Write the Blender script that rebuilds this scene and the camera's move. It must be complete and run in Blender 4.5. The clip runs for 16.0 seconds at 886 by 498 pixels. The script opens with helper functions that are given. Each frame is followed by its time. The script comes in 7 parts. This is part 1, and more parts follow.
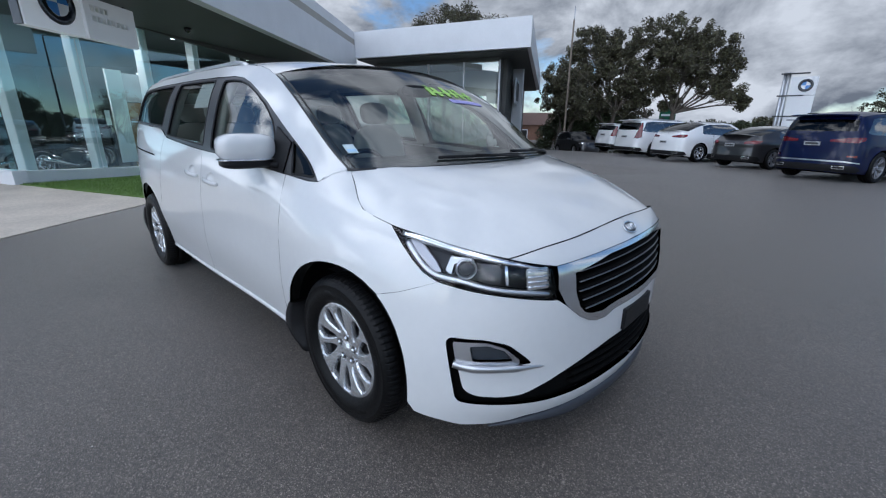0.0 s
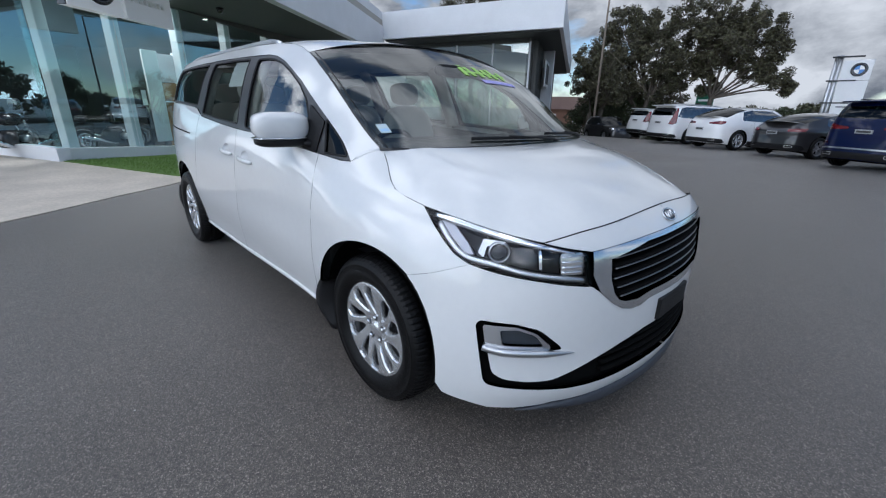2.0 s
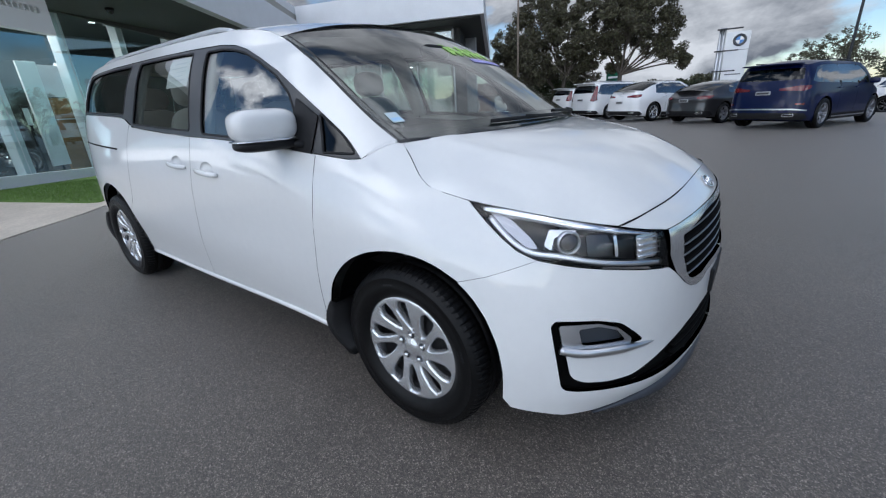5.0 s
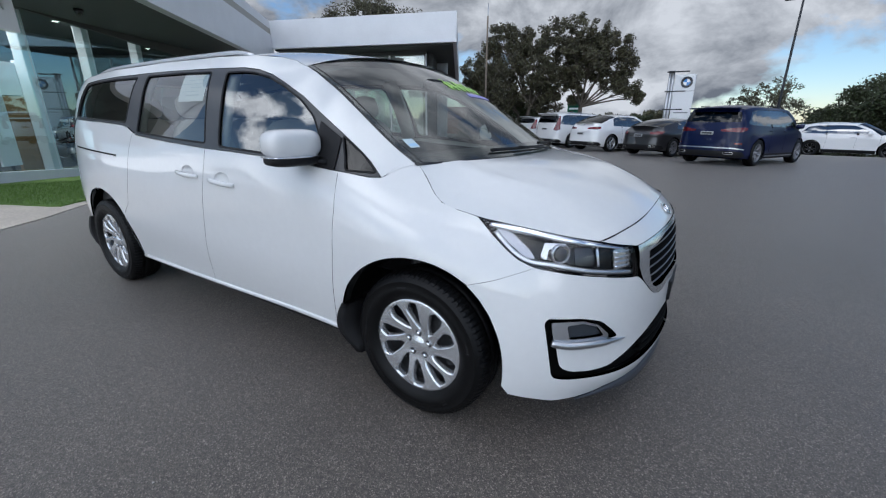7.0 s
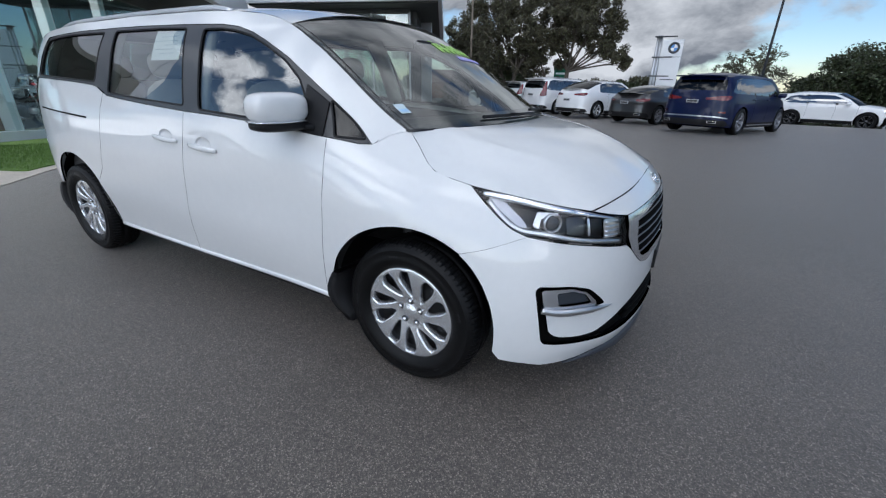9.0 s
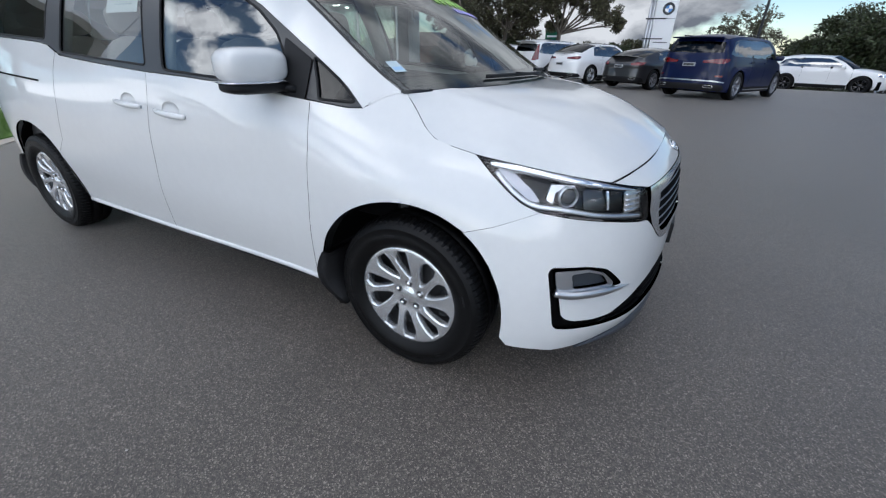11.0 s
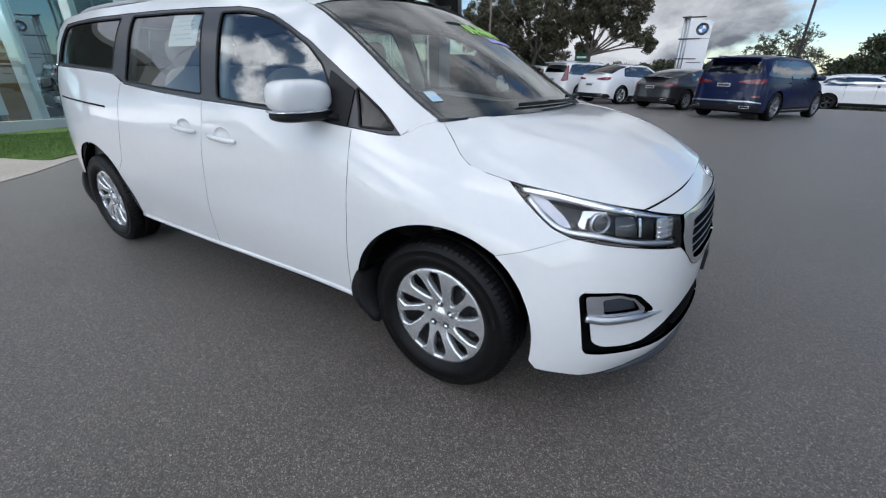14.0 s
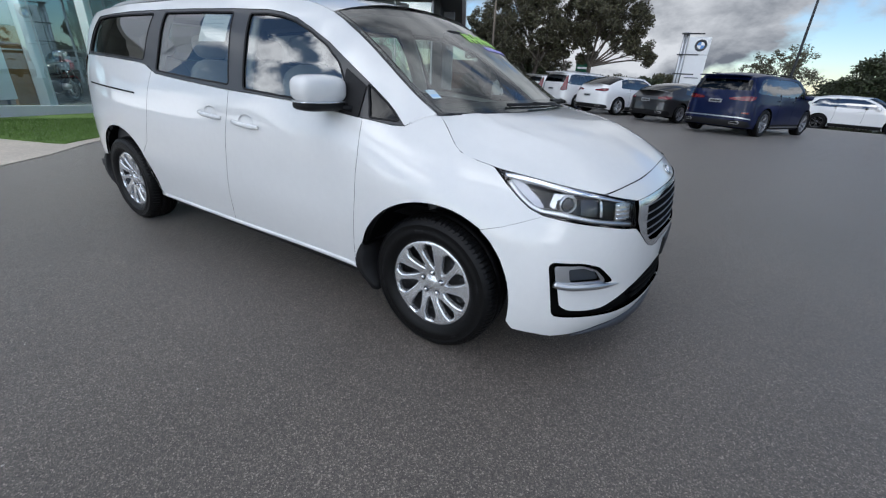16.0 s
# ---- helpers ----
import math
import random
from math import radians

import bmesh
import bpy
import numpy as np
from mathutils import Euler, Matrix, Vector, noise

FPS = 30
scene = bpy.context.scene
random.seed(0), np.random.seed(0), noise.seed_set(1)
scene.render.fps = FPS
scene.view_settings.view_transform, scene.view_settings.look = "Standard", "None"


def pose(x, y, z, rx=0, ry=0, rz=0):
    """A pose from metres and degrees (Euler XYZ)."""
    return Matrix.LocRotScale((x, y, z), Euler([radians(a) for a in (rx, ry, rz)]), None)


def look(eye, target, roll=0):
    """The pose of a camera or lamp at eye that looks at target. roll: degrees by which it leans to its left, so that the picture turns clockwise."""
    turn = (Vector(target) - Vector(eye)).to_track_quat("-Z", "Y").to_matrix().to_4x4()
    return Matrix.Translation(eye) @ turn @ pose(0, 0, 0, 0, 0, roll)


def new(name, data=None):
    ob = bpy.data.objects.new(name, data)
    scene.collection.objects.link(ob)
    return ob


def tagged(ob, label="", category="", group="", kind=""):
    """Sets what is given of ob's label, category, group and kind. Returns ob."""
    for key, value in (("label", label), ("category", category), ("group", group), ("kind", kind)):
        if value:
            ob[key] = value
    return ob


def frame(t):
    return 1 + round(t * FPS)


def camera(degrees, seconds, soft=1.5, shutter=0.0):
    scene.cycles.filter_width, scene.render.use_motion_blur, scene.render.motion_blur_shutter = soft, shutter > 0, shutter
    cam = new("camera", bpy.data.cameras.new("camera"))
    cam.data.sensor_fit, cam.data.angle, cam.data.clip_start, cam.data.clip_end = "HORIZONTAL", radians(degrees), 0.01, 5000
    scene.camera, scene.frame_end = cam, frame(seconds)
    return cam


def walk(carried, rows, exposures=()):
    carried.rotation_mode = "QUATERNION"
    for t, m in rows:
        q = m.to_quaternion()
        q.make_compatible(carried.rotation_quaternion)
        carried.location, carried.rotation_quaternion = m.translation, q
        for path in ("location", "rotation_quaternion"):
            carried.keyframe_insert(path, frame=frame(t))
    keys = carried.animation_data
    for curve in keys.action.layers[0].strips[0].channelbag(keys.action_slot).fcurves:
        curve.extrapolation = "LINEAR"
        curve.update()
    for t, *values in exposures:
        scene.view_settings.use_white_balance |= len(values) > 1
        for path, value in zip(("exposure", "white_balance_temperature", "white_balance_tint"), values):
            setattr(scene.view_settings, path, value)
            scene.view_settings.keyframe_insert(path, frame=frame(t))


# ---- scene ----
cam = camera(94.6, 16.0, 1.2)
PATH = [
    (0, (1.42, -1.806, 1.315), (0.104, -0.419, 0.729), 0.5),
    (0.5, (1.413, -1.812, 1.318), (0.077, -0.446, 0.728), 0.3),
    (1, (1.405, -1.805, 1.315), (0.048, -0.466, 0.711), 0.4),
    (1.5, (1.396, -1.802, 1.313), (0.023, -0.49, 0.687), 0.7),
    (2, (1.388, -1.826, 1.3), (0.013, -0.531, 0.643), 1.1),
    (2.5, (1.368, -1.838, 1.297), (0.004, -0.543, 0.617), 0.9),
    (3, (1.336, -1.836, 1.29), (-0.001, -0.527, 0.583), 0.1),
    (3.5, (1.21, -1.796, 1.235), (-0.081, -0.452, 0.509), -1.1),
    (4, (1.049, -1.778, 1.234), (-0.187, -0.389, 0.496), -2.7),
    (6.5, (0.939, -2.23, 1.315), (-0.11, -0.641, 0.704), -0.8),
    (7, (0.951, -2.233, 1.31), (-0.069, -0.624, 0.701), 0.1),
    (7.5, (0.955, -2.243, 1.324), (-0.042, -0.626, 0.7), 0.6),
    (8, (0.948, -2.257, 1.332), (-0.03, -0.641, 0.673), 0.9),
    (8.5, (0.932, -2.249, 1.32), (-0.023, -0.641, 0.612), 1.1),
    (9, (0.92, -2.25, 1.315), (-0.003, -0.645, 0.558), 1.0),
    (11.5, (0.759, -2.069, 1.263), (-0.083, -0.51, 0.338), 0.7),
    (12, (0.725, -2.018, 1.249), (-0.139, -0.488, 0.294), 0.1),
    (12.5, (0.714, -2.011, 1.24), (-0.187, -0.5, 0.29), -0.5),
    (13, (0.714, -2.039, 1.271), (-0.22, -0.527, 0.355), -0.8),
    (13.5, (0.732, -2.075, 1.282), (-0.238, -0.551, 0.423), -0.6),
    (14, (0.793, -2.17, 1.312), (-0.182, -0.625, 0.498), 0.5),
    (14.5, (0.866, -2.323, 1.28), (-0.101, -0.778, 0.457), 2.8),
    (15, (0.93, -2.42, 1.296), (-0.051, -0.881, 0.478), 4.4),
    (15.5, (0.97, -2.439, 1.321), (-0.015, -0.889, 0.528), 3.6),
    (16, (0.968, -2.421, 1.304), (0.007, -0.858, 0.508), 3.0),
]
walk(cam, [(t, look(eye, target, roll)) for t, eye, target, roll in PATH], [(0, -0.31, 5700, 10), (3.5, -0.22, 5900, 10), (7, -0.31, 5900, 10), (9, -0.26, 5930, 10), (12.5, -0.14, 6050, 10), (16, -0.21, 6050, 10)])

# ---- sky, sun, exposure ----
SUN_HEIGHT, SUN_TURN = 29.0, -80.0  # degrees; the turn is the way from which the light comes, from +x towards +y
world = bpy.data.worlds.new("world")
scene.world = world
world.use_nodes = True
wt = world.node_tree
wt.nodes.clear()


def wnode(kind, **values):
    n = wt.nodes.new(kind)
    for key, value in values.items():
        n.inputs[key].default_value = value
    return n


sky = wt.nodes.new("ShaderNodeTexSky")
sky.sky_type, sky.sun_disc = "NISHITA", False
sky.sun_elevation, sky.sun_rotation = radians(SUN_HEIGHT), radians(90 - SUN_TURN)
sky.air_density, sky.dust_density, sky.ozone_density = 1.0, 0.15, 3.5
coord = wt.nodes.new("ShaderNodeTexCoord")
stretch = wt.nodes.new("ShaderNodeMapping")
stretch.inputs["Scale"].default_value = (1.0, 1.0, 1.6)
stretch.inputs["Location"].default_value = (1.35, 0.4, 0.1)
wt.links.new(coord.outputs["Generated"], stretch.inputs["Vector"])
puffs = wnode("ShaderNodeTexNoise", Scale=3.5, Detail=9.0, Roughness=0.55, Distortion=0.25)
wt.links.new(stretch.outputs[0], puffs.inputs["Vector"])
cover = wt.nodes.new("ShaderNodeValToRGB")
cover.color_ramp.elements[0].position, cover.color_ramp.elements[1].position = 0.46, 0.535
# the cover breaks up towards the open side of the yard
open_side = wt.nodes.new("ShaderNodeVectorMath")
open_side.operation = "DOT_PRODUCT"
open_side.inputs[1].default_value = (math.cos(radians(42)), math.sin(radians(42)), 0)
wt.links.new(coord.outputs["Generated"], open_side.inputs[0])
thin = wt.nodes.new("ShaderNodeMapRange")
thin.interpolation_type = "SMOOTHSTEP"
for key, value in (("From Min", 0.67), ("From Max", 0.82), ("To Min", 0.085), ("To Max", -0.10)):
    thin.inputs[key].default_value = value
wt.links.new(open_side.outputs["Value"], thin.inputs["Value"])
uneven = wt.nodes.new("ShaderNodeMath")
uneven.operation = "ADD"
wt.links.new(puffs.outputs["Fac"], uneven.inputs[0])
wt.links.new(thin.outputs[0], uneven.inputs[1])
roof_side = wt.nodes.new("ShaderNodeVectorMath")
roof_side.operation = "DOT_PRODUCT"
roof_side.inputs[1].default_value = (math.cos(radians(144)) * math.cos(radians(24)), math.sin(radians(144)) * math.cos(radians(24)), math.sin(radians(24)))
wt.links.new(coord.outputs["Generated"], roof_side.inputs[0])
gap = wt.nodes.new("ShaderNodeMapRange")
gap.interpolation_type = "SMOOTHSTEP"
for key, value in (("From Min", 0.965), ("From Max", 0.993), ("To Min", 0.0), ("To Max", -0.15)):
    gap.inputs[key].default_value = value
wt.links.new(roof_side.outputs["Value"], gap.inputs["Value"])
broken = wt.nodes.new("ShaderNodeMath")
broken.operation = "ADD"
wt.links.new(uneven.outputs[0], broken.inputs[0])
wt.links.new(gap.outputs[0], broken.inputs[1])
folds = wnode("ShaderNodeTexNoise", Scale=3.6, Detail=7.0, Roughness=0.6, Distortion=0.3)
wt.links.new(stretch.outputs[0], folds.inputs["Vector"])
shade = wt.nodes.new("ShaderNodeValToRGB")
shade.color_ramp.elements[0].position, shade.color_ramp.elements[1].position = 0.40, 0.60
shade.color_ramp.elements[0].color = (2.3, 2.5, 2.85, 1)
shade.color_ramp.elements[1].color = (9.6, 9.6, 9.6, 1)
wt.links.new(folds.outputs["Fac"], shade.inputs["Fac"])
# clouds are brighter towards the sun
toward = wt.nodes.new("ShaderNodeVectorMath")
toward.operation = "DOT_PRODUCT"
toward.inputs[1].default_value = (math.cos(radians(SUN_TURN)) * math.cos(radians(SUN_HEIGHT)), math.sin(radians(SUN_TURN)) * math.cos(radians(SUN_HEIGHT)), math.sin(radians(SUN_HEIGHT)))
wt.links.new(coord.outputs["Generated"], toward.inputs[0])
gain = wt.nodes.new("ShaderNodeMapRange")
gain.interpolation_type = "SMOOTHSTEP"
for key, value in (("From Min", -0.4), ("From Max", 0.9), ("To Min", 0.58), ("To Max", 2.6)):
    gain.inputs[key].default_value = value
wt.links.new(toward.outputs["Value"], gain.inputs["Value"])
# and more broken there
holes = wt.nodes.new("ShaderNodeMapRange")
holes.interpolation_type = "SMOOTHSTEP"
for key, value in (("From Min", -0.1), ("From Max", 0.45), ("To Min", 0.0), ("To Max", -0.11)):
    holes.inputs[key].default_value = value
wt.links.new(toward.outputs["Value"], holes.inputs["Value"])
torn = wt.nodes.new("ShaderNodeMath")
torn.operation = "ADD"
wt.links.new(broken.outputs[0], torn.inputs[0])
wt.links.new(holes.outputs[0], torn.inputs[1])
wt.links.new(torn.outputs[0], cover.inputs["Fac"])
clouds = wt.nodes.new("ShaderNodeMix")
clouds.data_type = "RGBA"
wt.links.new(cover.outputs["Color"], clouds.inputs["Factor"])
clear_sky = wt.nodes.new("ShaderNodeVectorMath")
clear_sky.operation = "SCALE"
clear_sky.inputs["Scale"].default_value = 0.85
wt.links.new(sky.outputs[0], clear_sky.inputs[0])
wt.links.new(clear_sky.outputs[0], clouds.inputs["A"])
back = wnode("ShaderNodeBackground", Strength=0.15)
lit = wt.nodes.new("ShaderNodeVectorMath")
lit.operation = "SCALE"
wt.links.new(shade.outputs["Color"], lit.inputs[0])
wt.links.new(gain.outputs[0], lit.inputs["Scale"])
wt.links.new(lit.outputs[0], clouds.inputs["B"])
wt.links.new(clouds.outputs["Result"], back.inputs["Color"])
end = wt.nodes.new("ShaderNodeOutputWorld")
wt.links.new(back.outputs[0], end.inputs["Surface"])

sun = new("sun", bpy.data.lights.new("sun", "SUN"))
sun.data.energy, sun.data.angle, sun.data.color = 0.9, radians(75), (1.0, 0.94, 0.86)
_a, _e = radians(SUN_TURN), radians(SUN_HEIGHT)
sun.matrix_world = look((30 * math.cos(_a) * math.cos(_e), 30 * math.sin(_a) * math.cos(_e), 30 * math.sin(_e)), (0, 0, 0))

# ---- materials ----
MATS = {}


def material(name, colour=(0.5, 0.5, 0.5), rough=0.5, metal=0.0, coat=0.0, vary=0.0, grain=40.0, bump=0.0, bump_scale=200.0, stains=0.0, alpha=None, emit=0.0, spec=0.5, sheen=0.0):
    """A principled material with variation at two scales and fine relief; object space, in metres."""
    if name in MATS:
        return MATS[name]
    m = bpy.data.materials.new(name)
    m.use_nodes = True
    t = m.node_tree
    b = t.nodes["Principled BSDF"]
    b.inputs["Base Color"].default_value = (*colour, 1)
    b.inputs["Roughness"].default_value, b.inputs["Metallic"].default_value = rough, metal
    b.inputs["Coat Weight"].default_value, b.inputs["Coat Roughness"].default_value = coat, 0.03
    b.inputs["Specular IOR Level"].default_value = spec
    if sheen:
        b.inputs["Sheen Weight"].default_value = sheen
    if emit:
        b.inputs["Emission Color"].default_value, b.inputs["Emission Strength"].default_value = (*colour, 1), emit
    where = t.nodes.new("ShaderNodeTexCoord")
    if vary or stains:
        fine = t.nodes.new("ShaderNodeTexNoise")
        fine.inputs["Scale"].default_value, fine.inputs["Detail"].default_value = grain, 6
        t.links.new(where.outputs["Object"], fine.inputs["Vector"])
        wide = t.nodes.new("ShaderNodeTexNoise")
        wide.inputs["Scale"].default_value, wide.inputs["Detail"].default_value = grain / 18, 5
        t.links.new(where.outputs["Object"], wide.inputs["Vector"])
        mix1, mix2 = t.nodes.new("ShaderNodeMix"), t.nodes.new("ShaderNodeMix")
        for k, (mix, tex, amount) in enumerate(((mix1, fine, vary), (mix2, wide, stains))):
            mix.data_type, mix.blend_type = "RGBA", "MULTIPLY"
            mix.inputs["Factor"].default_value = 1.0
            ramp = t.nodes.new("ShaderNodeMapRange")
            ramp.inputs["From Min"].default_value, ramp.inputs["From Max"].default_value = 0.3, 0.7
            ramp.inputs["To Min"].default_value, ramp.inputs["To Max"].default_value = 1 - amount, 1 + amount * 0.6
            t.links.new(tex.outputs["Fac"], ramp.inputs["Value"])
            t.links.new(ramp.outputs[0], mix.inputs["B"])
        mix1.inputs["A"].default_value = (*colour, 1)
        t.links.new(mix1.outputs["Result"], mix2.inputs["A"])
        t.links.new(mix2.outputs["Result"], b.inputs["Base Color"])
        rr = t.nodes.new("ShaderNodeMapRange")
        rr.inputs["To Min"].default_value, rr.inputs["To Max"].default_value = max(0.02, rough - 0.12 * (stains + vary)), min(1, rough + 0.25 * (stains + vary))
        t.links.new(wide.outputs["Fac"], rr.inputs["Value"])
        t.links.new(rr.outputs[0], b.inputs["Roughness"])
    if bump:
        tex = t.nodes.new("ShaderNodeTexNoise")
        tex.inputs["Scale"].default_value, tex.inputs["Detail"].default_value = bump_scale, 4
        t.links.new(where.outputs["Object"], tex.inputs["Vector"])
        bp = t.nodes.new("ShaderNodeBump")
        bp.inputs["Strength"].default_value, bp.inputs["Distance"].default_value = bump, 0.01
        t.links.new(tex.outputs["Fac"], bp.inputs["Height"])
        t.links.new(bp.outputs["Normal"], b.inputs["Normal"])
    MATS[name] = m
    return m


def glass(name, tint=(0.75, 0.82, 0.8), ior=1.5, mirror=(1, 1, 1)):
    """A thin pane: it lets light through, tinted, and mirrors by Fresnel."""
    if name in MATS:
        return MATS[name]
    m = bpy.data.materials.new(name)
    m.use_nodes = True
    t = m.node_tree
    t.nodes.clear()
    clear, gloss, mix, fr, out, power, rise = (t.nodes.new(k) for k in ("ShaderNodeBsdfTransparent", "ShaderNodeBsdfGlossy", "ShaderNodeMixShader", "ShaderNodeLayerWeight", "ShaderNodeOutputMaterial", "ShaderNodeMath", "ShaderNodeMapRange"))
    clear.inputs["Color"].default_value = (*tint, 1)
    gloss.inputs["Roughness"].default_value = 0.0
    gloss.inputs["Color"].default_value = (*mirror, 1)
    f0 = ((ior - 1) / (ior + 1)) ** 2
    fr.inputs["Blend"].default_value = 0.5
    power.operation = "POWER"
    power.inputs[1].default_value = 5.0
    rise.inputs["To Min"].default_value, rise.inputs["To Max"].default_value = f0, 1.0
    t.links.new(fr.outputs["Facing"], power.inputs[0])
    t.links.new(power.outputs[0], rise.inputs["Value"])
    t.links.new(rise.outputs[0], mix.inputs[0])
    t.links.new(clear.outputs[0], mix.inputs[1])
    t.links.new(gloss.outputs[0], mix.inputs[2])
    t.links.new(mix.outputs[0], out.inputs["Surface"])
    MATS[name] = m
    return m


def asphalt():
    m = bpy.data.materials.new("asphalt")
    m.use_nodes = True
    t = m.node_tree
    b = t.nodes["Principled BSDF"]
    where = t.nodes.new("ShaderNodeTexCoord")
    stones = t.nodes.new("ShaderNodeTexVoronoi")
    stones.inputs["Scale"].default_value = 235
    t.links.new(where.outputs["Object"], stones.inputs["Vector"])
    tone = t.nodes.new("ShaderNodeValToRGB")
    e = tone.color_ramp.elements
    e[0].position, e[0].color = 0.0, (0.052, 0.045, 0.038, 1)
    e[1].position, e[1].color = 0.99, (0.31, 0.27, 0.23, 1)
    for p, c in ((0.5, (0.093, 0.080, 0.068, 1)), (0.84, (0.148, 0.127, 0.108, 1))):
        n = e.new(p)
        n.color = c
    sep = t.nodes.new("ShaderNodeSeparateColor")
    t.links.new(stones.outputs["Color"], sep.inputs[0])
    t.links.new(sep.outputs[0], tone.inputs["Fac"])
    wide = t.nodes.new("ShaderNodeTexNoise")
    wide.inputs["Scale"].default_value, wide.inputs["Detail"].default_value, wide.inputs["Roughness"].default_value = 0.55, 7, 0.65
    t.links.new(where.outputs["Object"], wide.inputs["Vector"])
    ramp = t.nodes.new("ShaderNodeMapRange")
    ramp.inputs["From Min"].default_value, ramp.inputs["From Max"].default_value = 0.3, 0.7
    ramp.inputs["To Min"].default_value, ramp.inputs["To Max"].default_value = 0.88, 1.14
    t.links.new(wide.outputs["Fac"], ramp.inputs["Value"])
    mix = t.nodes.new("ShaderNodeMix")
    mix.data_type, mix.blend_type = "RGBA", "MULTIPLY"
    mix.inputs["Factor"].default_value = 1
    t.links.new(tone.outputs["Color"], mix.inputs["A"])
    t.links.new(ramp.outputs[0], mix.inputs["B"])
    patchy = t.nodes.new("ShaderNodeTexNoise")
    patchy.inputs["Scale"].default_value, patchy.inputs["Detail"].default_value, patchy.inputs["Roughness"].default_value = 48, 5, 0.7
    t.links.new(where.outputs["Object"], patchy.inputs["Vector"])
    worn = t.nodes.new("ShaderNodeMapRange")
    worn.inputs["From Min"].default_value, worn.inputs["From Max"].default_value = 0.3, 0.7
    worn.inputs["To Min"].default_value, worn.inputs["To Max"].default_value = 0.74, 1.26
    t.links.new(patchy.outputs["Fac"], worn.inputs["Value"])
    rub = t.nodes.new("ShaderNodeMix")
    rub.data_type, rub.blend_type = "RGBA", "MULTIPLY"
    rub.inputs["Factor"].default_value = 1
    t.links.new(mix.outputs["Result"], rub.inputs["A"])
    t.links.new(worn.outputs[0], rub.inputs["B"])
    t.links.new(rub.outputs["Result"], b.inputs["Base Color"])
    b.inputs["Roughness"].default_value = 0.46
    b.inputs["Specular IOR Level"].default_value = 0.6
    b.inputs["Sheen Weight"].default_value, b.inputs["Sheen Roughness"].default_value = 0.12, 0.4
    bp = t.nodes.new("ShaderNodeBump")
    bp.inputs["Strength"].default_value, bp.inputs["Distance"].default_value = 0.6, 0.003
    t.links.new(stones.outputs["Distance"], bp.inputs["Height"])
    t.links.new(bp.outputs["Normal"], b.inputs["Normal"])
    return m


ASPHALT = asphalt()
PAINT = material("white_paint", (0.715, 0.72, 0.715), 0.35, coat=1.0, vary=0.015, grain=30, stains=0.02)
PAINT.node_tree.nodes["Principled BSDF"].inputs["Coat IOR"].default_value = 1.62
CHROME = material("chrome", (0.80, 0.81, 0.83), 0.07, 1.0)
SATIN = material("satin_chrome", (0.62, 0.63, 0.65), 0.28, 1.0)
SILVER = material("silver_wheel", (0.70, 0.71, 0.72), 0.25, 0.8, coat=0.4, vary=0.05, grain=60, stains=0.06)
BLACK = material("black_plastic", (0.010, 0.010, 0.011), 0.48, spec=0.25, vary=0.15, grain=90, bump=0.12, bump_scale=900)
GLOSSBLACK = material("gloss_black", (0.008, 0.008, 0.009), 0.12, coat=0.6)
DEEP = material("deep_black", (0.003, 0.003, 0.003), 0.9, spec=0.1)
RUBBER = material("tyre_rubber", (0.003, 0.003, 0.0033), 0.40, spec=0.22, vary=0.2, grain=50, stains=0.25, bump=0.2, bump_scale=300)
PILLAR = material("satin_black_pillar", (0.035, 0.036, 0.038), 0.35, coat=0.15)
GREYPLASTIC = material("grey_plastic", (0.16, 0.17, 0.19), 0.45, vary=0.08, grain=60, bump=0.08, bump_scale=700)
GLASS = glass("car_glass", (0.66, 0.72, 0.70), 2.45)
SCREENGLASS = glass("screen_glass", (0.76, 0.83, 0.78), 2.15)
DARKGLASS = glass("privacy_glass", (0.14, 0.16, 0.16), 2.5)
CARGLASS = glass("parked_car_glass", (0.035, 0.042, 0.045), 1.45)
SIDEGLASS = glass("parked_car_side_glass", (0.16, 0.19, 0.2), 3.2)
LENS = glass("clear_lens", (0.95, 0.96, 0.97), 1.42)

# ---- shapes ----
def spline(xs, ys):
    """A natural cubic spline through points; ys may have columns."""
    xs, ys = np.asarray(xs, float), np.asarray(ys, float)
    n, h = len(xs), np.diff(xs)
    a, r = np.eye(n), np.zeros(ys.shape)
    for i in range(1, n - 1):
        a[i, i - 1 : i + 2] = h[i - 1], 2 * (h[i - 1] + h[i]), h[i]
        r[i] = 6 * ((ys[i + 1] - ys[i]) / h[i] - (ys[i] - ys[i - 1]) / h[i - 1])
    m = np.linalg.solve(a, r)

    def f(q):
        q = np.atleast_1d(np.asarray(q, float))
        i = np.clip(np.searchsorted(xs, q) - 1, 0, n - 2)
        sh = (-1,) + (1,) * (ys.ndim - 1)
        d, u, v = h[i].reshape(sh), (xs[i + 1] - q).reshape(sh), (q - xs[i]).reshape(sh)
        u, v = np.clip(u, -0.3, d + 0.3), np.clip(v, -0.3, d + 0.3)
        return (m[i] * u**3 + m[i + 1] * v**3) / (6 * d) + (ys[i] / d - m[i] * d / 6) * u + (ys[i + 1] / d - m[i + 1] * d / 6) * v

    return f


